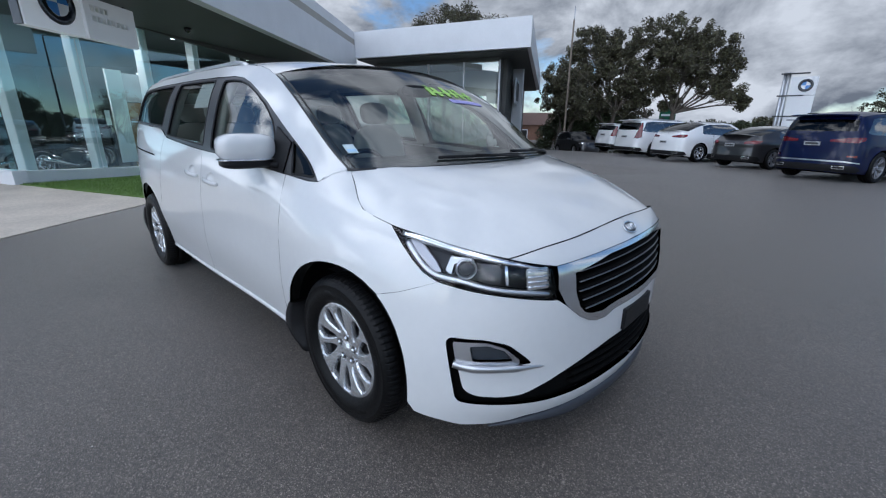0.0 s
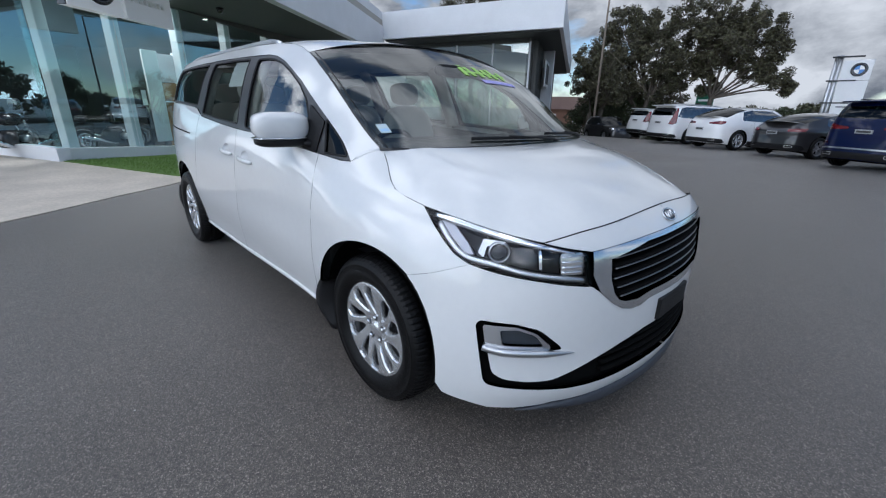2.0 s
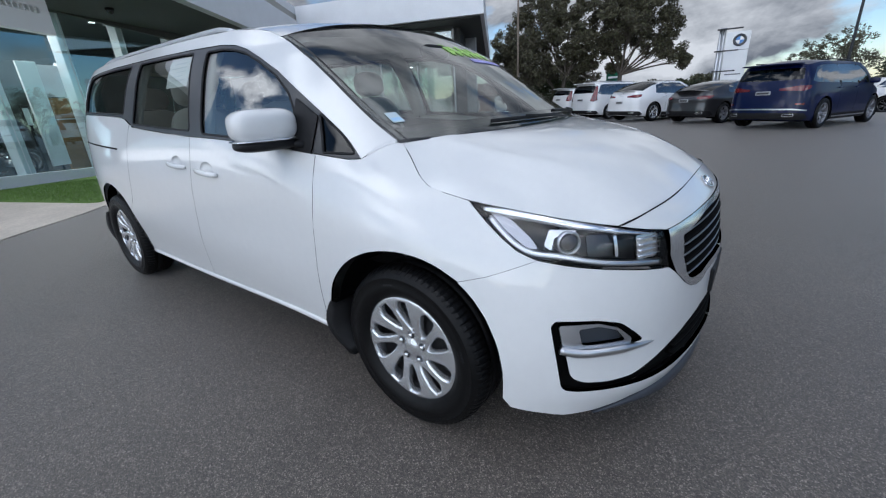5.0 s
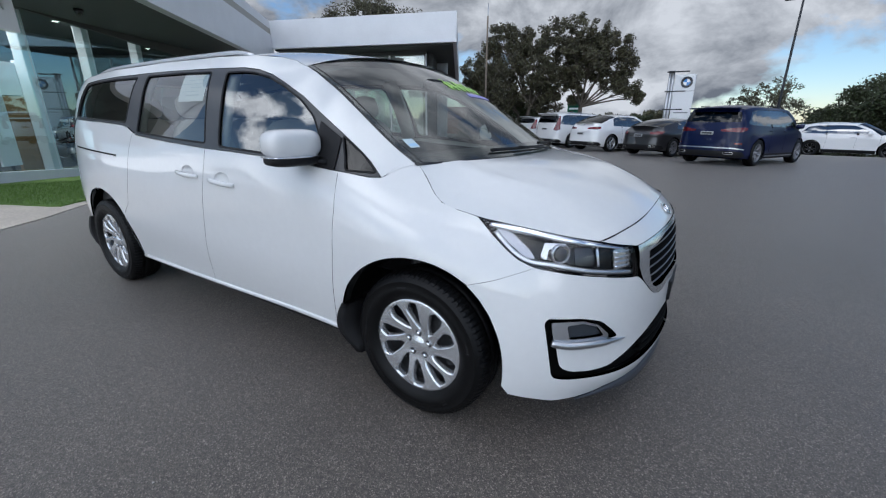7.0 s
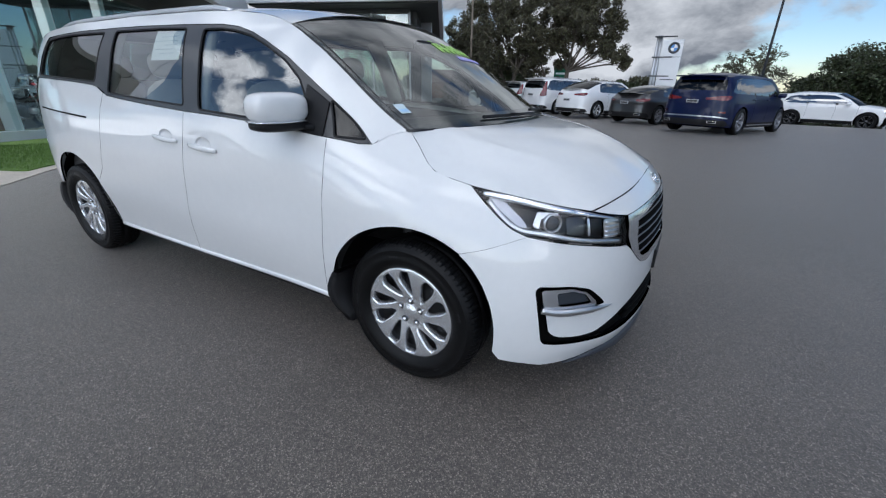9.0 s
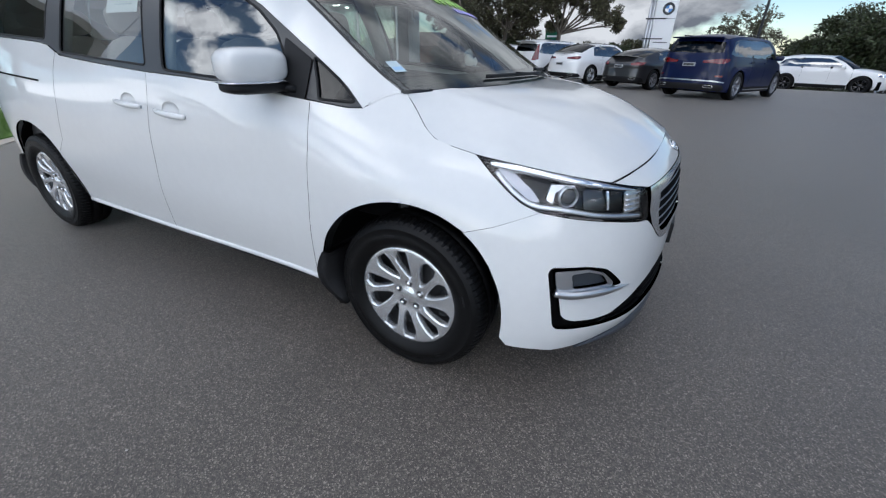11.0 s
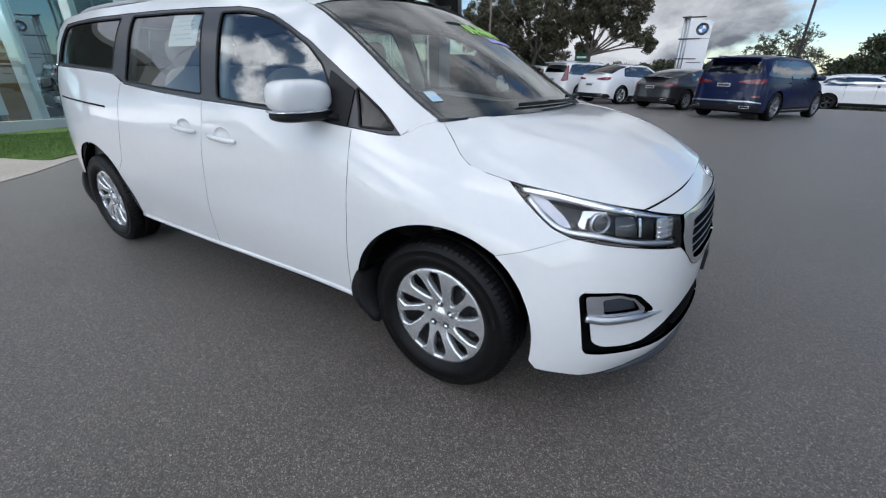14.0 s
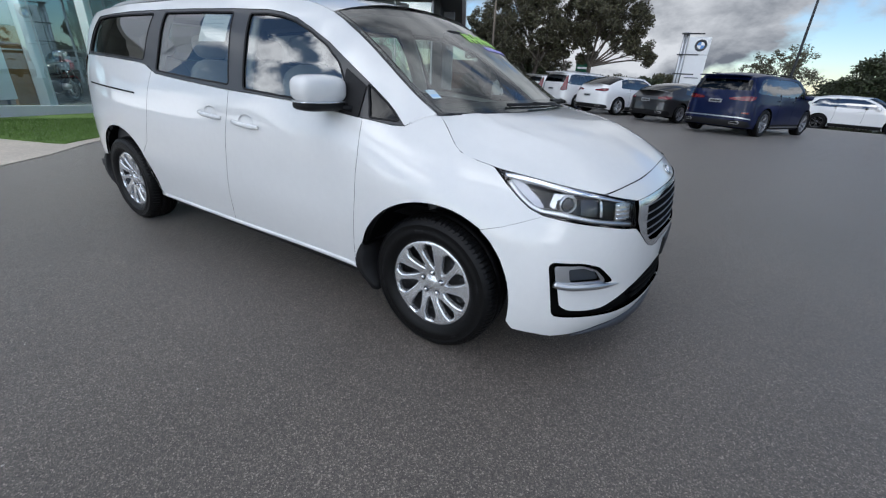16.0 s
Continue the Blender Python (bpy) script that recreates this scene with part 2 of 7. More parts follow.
class Shell:
    """A car's skin: a plan outline from the nose round the right-hand side to the tail, swollen by offsets over height."""

    def __init__(self, outline, heights, stations):
        outline = np.array(outline, float)
        outline = np.vstack([outline[1] * (1, -1), outline, outline[-2] * (1, -1)])
        k = np.r_[0, np.cumsum(np.hypot(*np.diff(outline, axis=0).T))]
        k = k - k[1]
        self.way, self.length = spline(k, outline), k[-2]
        self.t = np.linspace(0, self.length, 3000)
        self.xy = self.way(self.t)
        self.heights = np.array(heights, float)
        at = np.array([self.s(x, y) for x, y, _ in stations])
        rows = np.array([row for *_, row in stations], float)
        self.across = spline(at, rows)

    def s(self, x, y):
        return self.t[np.argmin((self.xy[:, 0] - x) ** 2 + (self.xy[:, 1] - y) ** 2)]

    def flat(self, x, y, z):
        return (self.s(x, y), z)

    def lift(self, s, z, out=0.0):
        """Chart to space, with an extra push outwards."""
        s, z = np.atleast_1d(np.asarray(s, float)), np.atleast_1d(np.asarray(z, float))
        p = self.way(s)
        d = self.way(s + 1e-3) - self.way(s - 1e-3)
        d /= np.hypot(d[:, 0], d[:, 1])[:, None]
        rows = self.across(s)
        zz = self.heights
        i = np.clip(np.searchsorted(zz, z) - 1, 0, len(zz) - 2)
        # Hermite over height, with centred slopes
        g = np.gradient(rows, zz, axis=1)
        h = zz[i + 1] - zz[i]
        u = (z - zz[i]) / h
        k = np.arange(len(s))
        v0, v1, g0, g1 = rows[k, i], rows[k, i + 1], g[k, i] * h, g[k, i + 1] * h
        o = (2 * u**3 - 3 * u**2 + 1) * v0 + (u**3 - 2 * u**2 + u) * g0 + (3 * u**2 - 2 * u**3) * v1 + (u**3 - u**2) * g1
        o = o + out
        return np.stack([p[:, 0] - d[:, 1] * o, p[:, 1] + d[:, 0] * o, z], 1)

    def normal(self, s, z):
        a = self.lift(s + 2e-3, z) - self.lift(s - 2e-3, z)
        b = self.lift(s, z + 2e-3) - self.lift(s, z - 2e-3)
        n = np.cross(b, a)
        return n / np.linalg.norm(n, axis=1)[:, None]


def link(name, verts, faces, mat, parent=None, label="", smooth=True, normals=None, mats=None, index=None):
    """One mesh object out of vertices and faces."""
    me = bpy.data.meshes.new(name)
    me.from_pydata([tuple(map(float, v)) for v in verts], [], [tuple(map(int, f)) for f in faces])
    for m in mats or ([mat] if mat else []):
        me.materials.append(m)
    if index is not None:
        me.polygons.foreach_set("material_index", index)
    me.polygons.foreach_set("use_smooth", list(smooth) if isinstance(smooth, (list, tuple)) else [smooth] * len(me.polygons))
    if normals is not None:
        me.normals_split_custom_set_from_vertices([tuple(map(float, n)) for n in normals])
    me.update()
    ob = new(name, me)
    if parent is not None:
        ob.parent = parent
    if label:
        ob["label"] = label
    return ob


def part(name, bm, mat, parent=None, label="", smooth=False):
    """A bmesh as one mesh object under a thing or a part."""
    me = bpy.data.meshes.new(name)
    bm.to_mesh(me)
    bm.free()
    me.materials.append(mat)
    me.polygons.foreach_set("use_smooth", [smooth] * len(me.polygons))
    ob = new(name, me)
    if parent is not None:
        ob.parent = parent
    if label:
        ob["label"] = label
    return ob


def thing(name, m=None, label="", category="", group="", kind=""):
    ob = new(name)
    ob.empty_display_size = 0.1
    if m is not None:
        ob.matrix_world = m
    return tagged(ob, label, category, group, kind)


def box(name, lo, hi, mat, parent=None, label="", bevel=0.004, m=None, segments=2):
    """A box between two corners, with bevelled edges, in the space of m."""
    bm = bmesh.new()
    bmesh.ops.create_cube(bm, size=1)
    lo, hi = Vector(lo), Vector(hi)
    for v in bm.verts:
        v.co = Vector([(a + b) / 2 + c * (b - a) for a, b, c in zip(lo, hi, v.co)])
    if bevel:
        bmesh.ops.bevel(bm, geom=bm.edges[:], offset=min(bevel, 0.45 * min(hi - lo)), segments=segments, affect="EDGES", profile=0.5)
    if m is not None:
        bm.transform(m)
    return part(name, bm, mat, parent, label)


def prism(name, outline, z0, z1, mat, parent=None, label="", m=None, bevel=0.0):
    """A plan outline, anticlockwise, drawn up from z0 to z1."""
    bm = bmesh.new()
    a = [bm.verts.new((x, y, z0)) for x, y in outline]
    b = [bm.verts.new((x, y, z1)) for x, y in outline]
    bm.faces.new(a[::-1])
    bm.faces.new(b)
    for i in range(len(a)):
        j = (i + 1) % len(a)
        bm.faces.new((a[i], a[j], b[j], b[i]))
    bmesh.ops.recalc_face_normals(bm, faces=bm.faces)
    if bevel:
        bmesh.ops.bevel(bm, geom=bm.edges[:], offset=bevel, segments=2, affect="EDGES", profile=0.5)
    if m is not None:
        bm.transform(m)
    return part(name, bm, mat, parent, label)


def lathe(name, profile, mat, parent=None, label="", turns=64, m=None, smooth=True):
    """A profile of (radius, height) turned about z."""
    v, f = [], []
    n = len(profile)
    for i in range(turns):
        a = 2 * math.pi * i / turns
        v += [(r * math.cos(a), r * math.sin(a), h) for r, h in profile]
    for i in range(turns):
        for j in range(n - 1):
            a, b = i * n + j, ((i + 1) % turns) * n + j
            f.append((a, b, b + 1, a + 1))
    ob = link(name, v if m is None else [m @ Vector(p) for p in v], f, mat, parent, label, smooth)
    return ob


def sweep(name, points, section, mat, parent=None, label="", ups=None, closed=False, smooth=True, taper=None):
    """A section of (aside, up) drawn along points; ups: the section's up at each point."""
    p = np.asarray(points, float)
    n, k = len(p), len(section)
    d = np.gradient(p, axis=0)
    if closed:
        d = np.roll(p, -1, 0) - np.roll(p, 1, 0)
    d /= np.linalg.norm(d, axis=1)[:, None] + 1e-12
    up = np.tile((0.0, 0.0, 1.0), (n, 1)) if ups is None else np.asarray(ups, float)
    up = np.where(np.abs((d * up).sum(1, keepdims=True)) > 0.995, (1.0, 0.0, 0.0), up)
    side = np.cross(d, up)
    side /= np.linalg.norm(side, axis=1)[:, None] + 1e-12
    up = np.cross(side, d)
    sec = np.asarray(section, float)
    w = np.ones(n) if taper is None else np.asarray(taper, float)
    v = (p[:, None] + w[:, None, None] * (sec[None, :, :1] * side[:, None] + sec[None, :, 1:] * up[:, None])).reshape(-1, 3)
    f = []
    for i in range(n if closed else n - 1):
        j = (i + 1) % n
        for a in range(k):
            b = (a + 1) % k
            f.append((i * k + a, i * k + b, j * k + b, j * k + a))
    if not closed:
        f += [tuple(range(k))[::-1], tuple((n - 1) * k + i for i in range(k))]
    return link(name, v, f, mat, parent, label, smooth)


def ring(r, n=8, squash=1.0):
    return [(r * math.cos(2 * math.pi * i / n), squash * r * math.sin(2 * math.pi * i / n)) for i in range(n)]


def rounded(points, r=0.02, n=4, closed=True):
    """A polygon with its corners rounded."""
    p = [np.array(q, float) for q in points]
    out = []
    for i, b in enumerate(p):
        if not closed and i in (0, len(p) - 1):
            out.append(b)
            continue
        a, c = p[i - 1], p[(i + 1) % len(p)]
        la, lc = np.linalg.norm(a - b), np.linalg.norm(c - b)
        k = min(r, 0.45 * la, 0.45 * lc)
        u, v = b + (a - b) / la * k, b + (c - b) / lc * k
        for t in np.linspace(0, 1, n + 1):
            out.append((1 - t) ** 2 * u + 2 * t * (1 - t) * b + t * t * v)
    return np.array(out)


def spaced(loop, step, closed=True):
    """A polyline cut into even short steps, its corners kept."""
    p = np.asarray(loop, float)
    q = np.vstack([p, p[:1]]) if closed else p
    out = []
    for a, b in zip(q[:-1], q[1:]):
        k = max(1, int(math.ceil(np.linalg.norm(b - a) / step)))
        out += [a + (b - a) * i / k for i in range(k)]
    if not closed:
        out.append(q[-1])
    return np.array(out)


def smoothed(points, n=40):
    """A spline through points, evenly spaced."""
    p = np.asarray(points, float)
    k = np.r_[0, np.cumsum(np.linalg.norm(np.diff(p, axis=0), axis=1))]
    return spline(k, p)(np.linspace(0, k[-1], n))


def inside(pts, loop):
    x, y = pts[:, 0], pts[:, 1]
    hit = np.zeros(len(pts), bool)
    a, b = loop, np.roll(loop, -1, 0)
    for (x0, y0), (x1, y1) in zip(a, b):
        if y0 != y1:
            cross = ((y0 > y) != (y1 > y)) & (x < (x1 - x0) * (y - y0) / (y1 - y0) + x0)
            hit ^= cross
    return hit


from mathutils.geometry import delaunay_2d_cdt


def cut(loops, step):
    """Triangles that fill a loop with holes, with even points inside."""
    loops = [spaced(l, step) for l in loops]
    pts, edges = [], []
    for l in loops:
        k = len(pts)
        pts += [tuple(q) for q in l]
        edges += [(k + i, k + (i + 1) % len(l)) for i in range(len(l))]
    lo, hi = loops[0].min(0), loops[0].max(0)
    gx, gy = np.meshgrid(np.arange(lo[0], hi[0], step), np.arange(lo[1], hi[1], step), indexing="ij")
    g = np.stack([gx.ravel(), gy.ravel()], 1)
    keep = inside(g, loops[0])
    for h in loops[1:]:
        keep &= ~inside(g, h)
    g = g[keep]
    rim = np.array(pts)
    g = g[[np.min((rim[:, 0] - q[0]) ** 2 + (rim[:, 1] - q[1]) ** 2) > (0.45 * step) ** 2 for q in g]] if len(g) else g
    n = len(pts)
    verts, _, faces, *_ = delaunay_2d_cdt([Vector(p) for p in pts] + [Vector(q) for q in g], edges, [], 0, 1e-6)
    v = np.array([tuple(q) for q in verts])
    mid = np.array([v[list(f)].mean(0) for f in faces])
    keep = inside(mid, loops[0])
    for h in loops[1:]:
        keep &= ~inside(mid, h)
    return v, [tuple(f) for f, k in zip(faces, keep) if k], loops


def skin(shell, name, loops, mat, parent, label="", out=0.0, thick=0.012, step=0.04, sides="R", flange=None):
    """A panel of a shell: loops of (s, z), the first the outline, the rest holes; its rims turn inwards by thick."""
    v2, faces, loops = cut(loops, step)
    s, z = v2[:, 0], v2[:, 1]
    top, nor = shell.lift(s, z, out), shell.normal(s, z)
    allv, alln, allf = list(top), list(nor), []
    for f in faces:
        a, b, c = (top[i] for i in f[:3])
        up = np.cross(b - a, c - a) @ nor[f[0]] > 0
        allf.append(f if up else f[::-1])
    if thick:
        for l in loops:
            ls, lz = l[:, 0], l[:, 1]
            a, ln = shell.lift(ls, lz, out), shell.normal(ls, lz)
            b = a - ln * thick
            t = np.roll(a, -1, 0) - np.roll(a, 1, 0)
            fn = np.cross(t, ln)
            fn /= np.linalg.norm(fn, axis=1)[:, None] + 1e-9
            k, n = len(allv), len(l)
            allv += list(a) + list(b)
            alln += list(fn) * 2
            for i in range(n):
                j = (i + 1) % n
                if ls[i] < 0.004 and ls[j] < 0.004 or ls[i] > shell.length - 0.004 and ls[j] > shell.length - 0.004:
                    continue
                allf.append((k + i, k + j, k + n + j, k + n + i))
    V, N = np.array(allv), np.array(alln)
    vs, ns, fs = [], [], []
    flip = np.array((1, -1, 1))
    if "R" in sides:
        vs.append(V), ns.append(N), fs.extend(allf)
    if "L" in sides:
        k = sum(map(len, vs))
        vs.append(V * flip), ns.append(N * flip), fs.extend([tuple(k + i for i in f[::-1]) for f in allf])
    return link(name, np.vstack(vs), fs, mat, parent, label, True, np.vstack(ns))


def cap(name, edge, centre, mat, parent, label="", px=2.0, pz=2.0, nu=32, bulge=None, u0=0.0, thick=0.0):
    """A sheet across the car: rows of an edge on the right-hand side and of the centre line, bowed between."""
    e, c = np.asarray(edge, float), np.asarray(centre, float)
    n = len(e)
    px, pz = np.broadcast_to(px, n), np.broadcast_to(pz, n)
    u = np.linspace(-1, 1, nu + 1)
    v = np.zeros((n, nu + 1, 3))
    for i in range(n):
        w = np.abs(u)
        v[i, :, 0] = c[i, 0] + (e[i, 0] - c[i, 0]) * w ** px[i]
        v[i, :, 1] = -u * e[i, 1]
        v[i, :, 2] = c[i, 2] + (e[i, 2] - c[i, 2]) * w ** pz[i]
        if bulge is not None:
            v[i, :, 2] += bulge(i / (n - 1), w)
    f = []
    for i in range(n - 1):
        for j in range(nu):
            a = i * (nu + 1) + j
            f.append((a, a + 1, a + nu + 2, a + nu + 1))
    vv = v.reshape(-1, 3)
    a, b, d = vv[f[0][0]], vv[f[0][1]], vv[f[0][3]]
    if np.cross(b - a, d - a)[2] < 0:
        f = [q[::-1] for q in f]
    return link(name, vv, f, mat, parent, label)

# ---- the white van's skin: x forward from the front axle, y to its left ----
HEIGHTS = [0.20, 0.30, 0.42, 0.58, 0.72, 0.86, 0.98, 1.10, 1.32, 1.56, 1.70]
VAN = Shell(
    [(0.90, 0), (0.889, -0.2), (0.848, -0.42), (0.79, -0.575), (0.70, -0.71), (0.585, -0.82), (0.43, -0.905), (0.25, -0.945), (0, -0.966), (-0.5, -0.975), (-1.5, -0.976), (-2.5, -0.972), (-3.2, -0.955), (-3.55, -0.912), (-3.8, -0.845), (-4.0, -0.73), (-4.1, -0.5), (-4.14, 0)],
    HEIGHTS,
    [(0.90, 0, [-0.035, 0.004, 0, 0, -0.01, -0.05, -0.19, -0.36, -0.5, -0.7, -0.8]),
     (0.84, -0.44, [-0.035, 0.002, 0, 0, -0.01, -0.045, -0.18, -0.35, -0.5, -0.7, -0.8]),
     (0.70, -0.71, [-0.03, 0.006, 0.01, 0.01, -0.005, -0.035, -0.145, -0.29, -0.5, -0.7, -0.8]),
     (0.43, -0.905, [0, 0.01, 0.01, -0.01, -0.04, -0.085, -0.15, -0.25, -0.45, -0.6, -0.7]),
     (0.0, -0.966, [-0.05, 0, 0.005, 0.005, 0, -0.03, -0.085, -0.165, -0.30, -0.42, -0.5]),
     (-0.5, -0.975, [-0.07, -0.033, -0.011, 0.008, 0.01, 0.005, -0.015, -0.06, -0.14, -0.26, -0.36]),
     (-1.5, -0.976, [-0.08, -0.037, -0.013, 0.009, 0.012, 0.012, 0.002, -0.015, -0.085, -0.20, -0.31]),
     (-2.8, -0.965, [-0.08, -0.037, -0.012, 0.010, 0.012, 0.012, 0.002, -0.02, -0.09, -0.20, -0.31]),
     (-3.9, -0.80, [-0.10, -0.04, 0, 0.01, 0.01, 0, -0.01, -0.02, -0.07, -0.16, -0.26]),
     (-4.14, 0, [-0.10, -0.02, 0.02, 0.03, 0, -0.02, -0.03, -0.05, -0.15, -0.27, -0.38])],
)

# ---- ground ----


def ground_z(x, y):
    """The yard is level round the van, falls gently beyond it and towards the showroom's far corner."""
    z = -0.02 * max(0.0, y - 12) if x > -30 else 0.0
    z -= 0.10 * min(9.5, max(0.0, y - 22.5))
    s = -(x + 11) * 0.489 + (y + 1.77) * 0.872
    near = min(1.0, max(0.0, (-6.6 - x + 0.4 * y) / 3.0))
    z -= 0.045 * min(8.0, max(0.0, s)) * near if y < 12 else 0.0
    return z


def sheet(name, xs, ys, mat, lift=0.0, keep=None):
    v = [(x, y, ground_z(x, y) + lift) for x in xs for y in ys]
    n = len(ys)
    f = [(i * n + j, (i + 1) * n + j, (i + 1) * n + j + 1, i * n + j + 1) for i in range(len(xs) - 1) for j in range(n - 1)]
    return link(name, v, f, mat)


xs = [-2000, -600, -200, -90, -50] + [-40 + 1.0 * i for i in range(61)] + [25, 35, 60, 150, 500, 2000]
ys = [-2000, -600, -200, -80, -40, -20] + [-12 + 1.0 * i for i in range(47)] + [40, 60, 100, 250, 700, 2000]
tagged(sheet("ground", xs, ys, ASPHALT), "worn grey asphalt yard with pale stone chips", "asphalt", kind="structure")

CONCRETE = material("concrete", (0.58, 0.52, 0.44), 0.85, vary=0.12, grain=25, stains=0.14, bump=0.25, bump_scale=160)
TURF = material("turf", (0.125, 0.225, 0.04), 0.9, vary=0.3, grain=120, stains=0.2, bump=0.8, bump_scale=300)


def patch(name, outline, mat, lift, step=0.5, skirt=0.12):
    """A laid surface over the ground with an edge that goes into it."""
    v2, faces, loops = cut([np.array(outline, float)], step)
    v = [(x, y, ground_z(x, y) + lift) for x, y in v2]
    f = [q if np.cross(v2[q[1]] - v2[q[0]], v2[q[2]] - v2[q[0]]) > 0 else q[::-1] for q in faces]
    k, l = len(v), loops[0]
    v += [(x, y, ground_z(x, y) + lift) for x, y in l] + [(x, y, ground_z(x, y) + lift - skirt) for x, y in l]
    f += [(k + i, k + (i + 1) % len(l), k + len(l) + (i + 1) % len(l), k + len(l) + i) for i in range(len(l))]
    return link(name, v, f, mat, smooth=False)


drive = [(-3.2, -5.0), (-5.37, -2.04), (-6.07, -1.21), (-6.55, -0.55), (-7.11, 0.0), (-7.35, 0.3), (-9.2, 3.2), (-13.5, 9.5), (-16.0, 8.5), (-13.0, 1.2), (-10.9, -1.6), (-19.5, -5.2), (-16, -12), (-3, -12)]
tagged(patch("pavement", drive, CONCRETE, 0.012), "pale concrete driveway apron before the showroom", "pavement", kind="structure")
lawn = [(-10.95, -1.70), (-7.42, -0.27), (-7.28, -0.16), (-7.62, 0.32), (-9.6, 3.3), (-12.3, 6.2), (-14.9, 5.2)]
tagged(patch("lawn", lawn, TURF, 0.03, 0.3), "strip of short green artificial turf", "turf", kind="structure")

# blades of turf near the front edge
bm_v, bm_f = [], []
rnd = random.Random(5)
lawn_np = np.array(lawn)
tries = 0
while len(bm_f) < 9000 and tries < 60000:
    tries += 1
    x, y = rnd.uniform(-11.5, -7.2), rnd.uniform(-1.8, 2.8)
    if not inside(np.array([[x, y]]), lawn_np)[0]:
        continue
    a, h, w = rnd.uniform(0, 6.28), rnd.uniform(0.025, 0.05), 0.006
    z = ground_z(x, y) + 0.028
    k = len(bm_v)
    bm_v += [(x - w * math.cos(a), y - w * math.sin(a), z), (x + w * math.cos(a), y + w * math.sin(a), z), (x + rnd.uniform(-0.02, 0.02), y + rnd.uniform(-0.02, 0.02), z + h)]
    bm_f.append((k, k + 1, k + 2))
tagged(link("turf_blades", bm_v, bm_f, TURF, smooth=False), "short green blades of artificial turf", "turf", kind="stuff")

# loose chips on the asphalt
CHIP = material("pale_chip", (0.45, 0.43, 0.40), 0.8)
v, f = [], []
for _ in range(140):
    x, y, r = rnd.uniform(-4, 6), rnd.uniform(-4, 9), rnd.uniform(0.003, 0.008)
    if -4.3 < x < 1.0 and abs(y) < 1.0:
        continue
    k, a = len(v), rnd.uniform(0, 6.28)
    v += [(x + r * math.cos(a + i * 1.57) * rnd.uniform(0.7, 1.3), y + r * math.sin(a + i * 1.57), ground_z(x, y)) for i in range(4)] + [(x, y, ground_z(x, y) + r * 0.8)]
    f += [(k + i, k + (i + 1) % 4, k + 4) for i in range(4)]
tagged(link("stone_chips", v, f, CHIP, smooth=False), "small pale stone chips scattered on the asphalt", "gravel", kind="stuff")

# ---- the white van ----


def Q(*points):
    """Points (x, z) on the van's side, or (x, y, z) round its nose, to its chart."""
    out = []
    for p in points:
        out.append(VAN.flat(p[0], -0.96 if p[0] > -3.2 else -0.88, p[1]) if len(p) == 2 else (VAN.s(p[0], p[1]), p[2]))
    return np.array(out)


def inset(loop, d):
    """A loop drawn in by d on all sides."""
    p = np.asarray(loop, float)
    area = np.sum(p[:, 0] * np.roll(p[:, 1], -1) - np.roll(p[:, 0], -1) * p[:, 1])
    e = np.roll(p, -1, 0) - p
    e /= np.linalg.norm(e, axis=1)[:, None] + 1e-12
    n = np.stack([-e[:, 1], e[:, 0]], 1) * (1 if area > 0 else -1)
    m = n + np.roll(n, 1, 0)
    m /= np.maximum(0.5, (m * m).sum(1) / 2)[:, None]
    return p + m * d


def arch(cx, cz, rx, rz, a0, a1, n=40):
    t = np.radians(np.linspace(a0, a1, n))
    return [(cx + rx * math.cos(a), cz + rz * math.sin(a)) for a in t]


def strip(name, path, width, height, mat, parent, label="", out=0.0, side="R", n=40, closed=False, taper=None):
    """A band laid along a path on the van's skin."""
    q = smoothed(Q(*path), n) if not closed else spaced(rounded(Q(*path), 0.03), 0.02)
    p, nor = VAN.lift(q[:, 0], q[:, 1], out), VAN.normal(q[:, 0], q[:, 1])
    m = np.array((1, 1 if side == "R" else -1, 1))
    w, h = width / 2, height / 2
    sec = [(-w, -h), (-w * 0.8, h * 0.7), (-w * 0.3, h), (w * 0.3, h), (w * 0.8, h * 0.7), (w, -h)]
    return sweep(name, p * m, sec, mat, parent, label, ups=nor * m, closed=closed, taper=taper)


van = thing("van", label="white people-carrier van with silver wheel covers parked on asphalt", category="van")
GAP = 0.0016
front_arch = arch(-0.012, 0.342, 0.425, 0.417, 194, -8)  # from behind the wheel to the bumper
rear_arch = arch(-3.035, 0.355, 0.465, 0.43, 190, -10)
split = 13  # the arch's last points belong to the bumper
# the panels of the side
hood_side = [(0.228, -0.838, 0.944), (0.15, -0.845, 0.962), (0.072, -0.856, 0.987), (0.03, -0.85, 1.02), (-0.02, -0.83, 1.07), (-0.076, -0.806, 1.125)]
seam_1 = [(-0.447, 1.082), (-0.44, 1.018), (-0.435, 0.92), (-0.449, 0.708), (-0.475, 0.5), (-0.492, 0.33)]
seam_2 = [(-1.455, 1.146), (-1.463, 1.061), (-1.497, 0.9), (-1.535, 0.691), (-1.575, 0.48), (-1.60, 0.31)]
seam_3 = [(-2.40, 1.215), (-2.43, 1.1), (-2.47, 0.9), (-2.55, 0.72), (-2.664, 0.614)]
belt_1 = [(-0.447, 1.082), (-0.7, 1.107), (-0.954, 1.128), (-1.2, 1.139), (-1.455, 1.146)]
belt_2 = [(-1.455, 1.146), (-1.8, 1.162), (-2.1, 1.18), (-2.34, 1.197), (-2.40, 1.215)]
belt_3 = [(-2.40, 1.215), (-2.5, 1.25), (-2.6, 1.262), (-3.0, 1.281), (-3.37, 1.293), (-3.55, 1.295)]
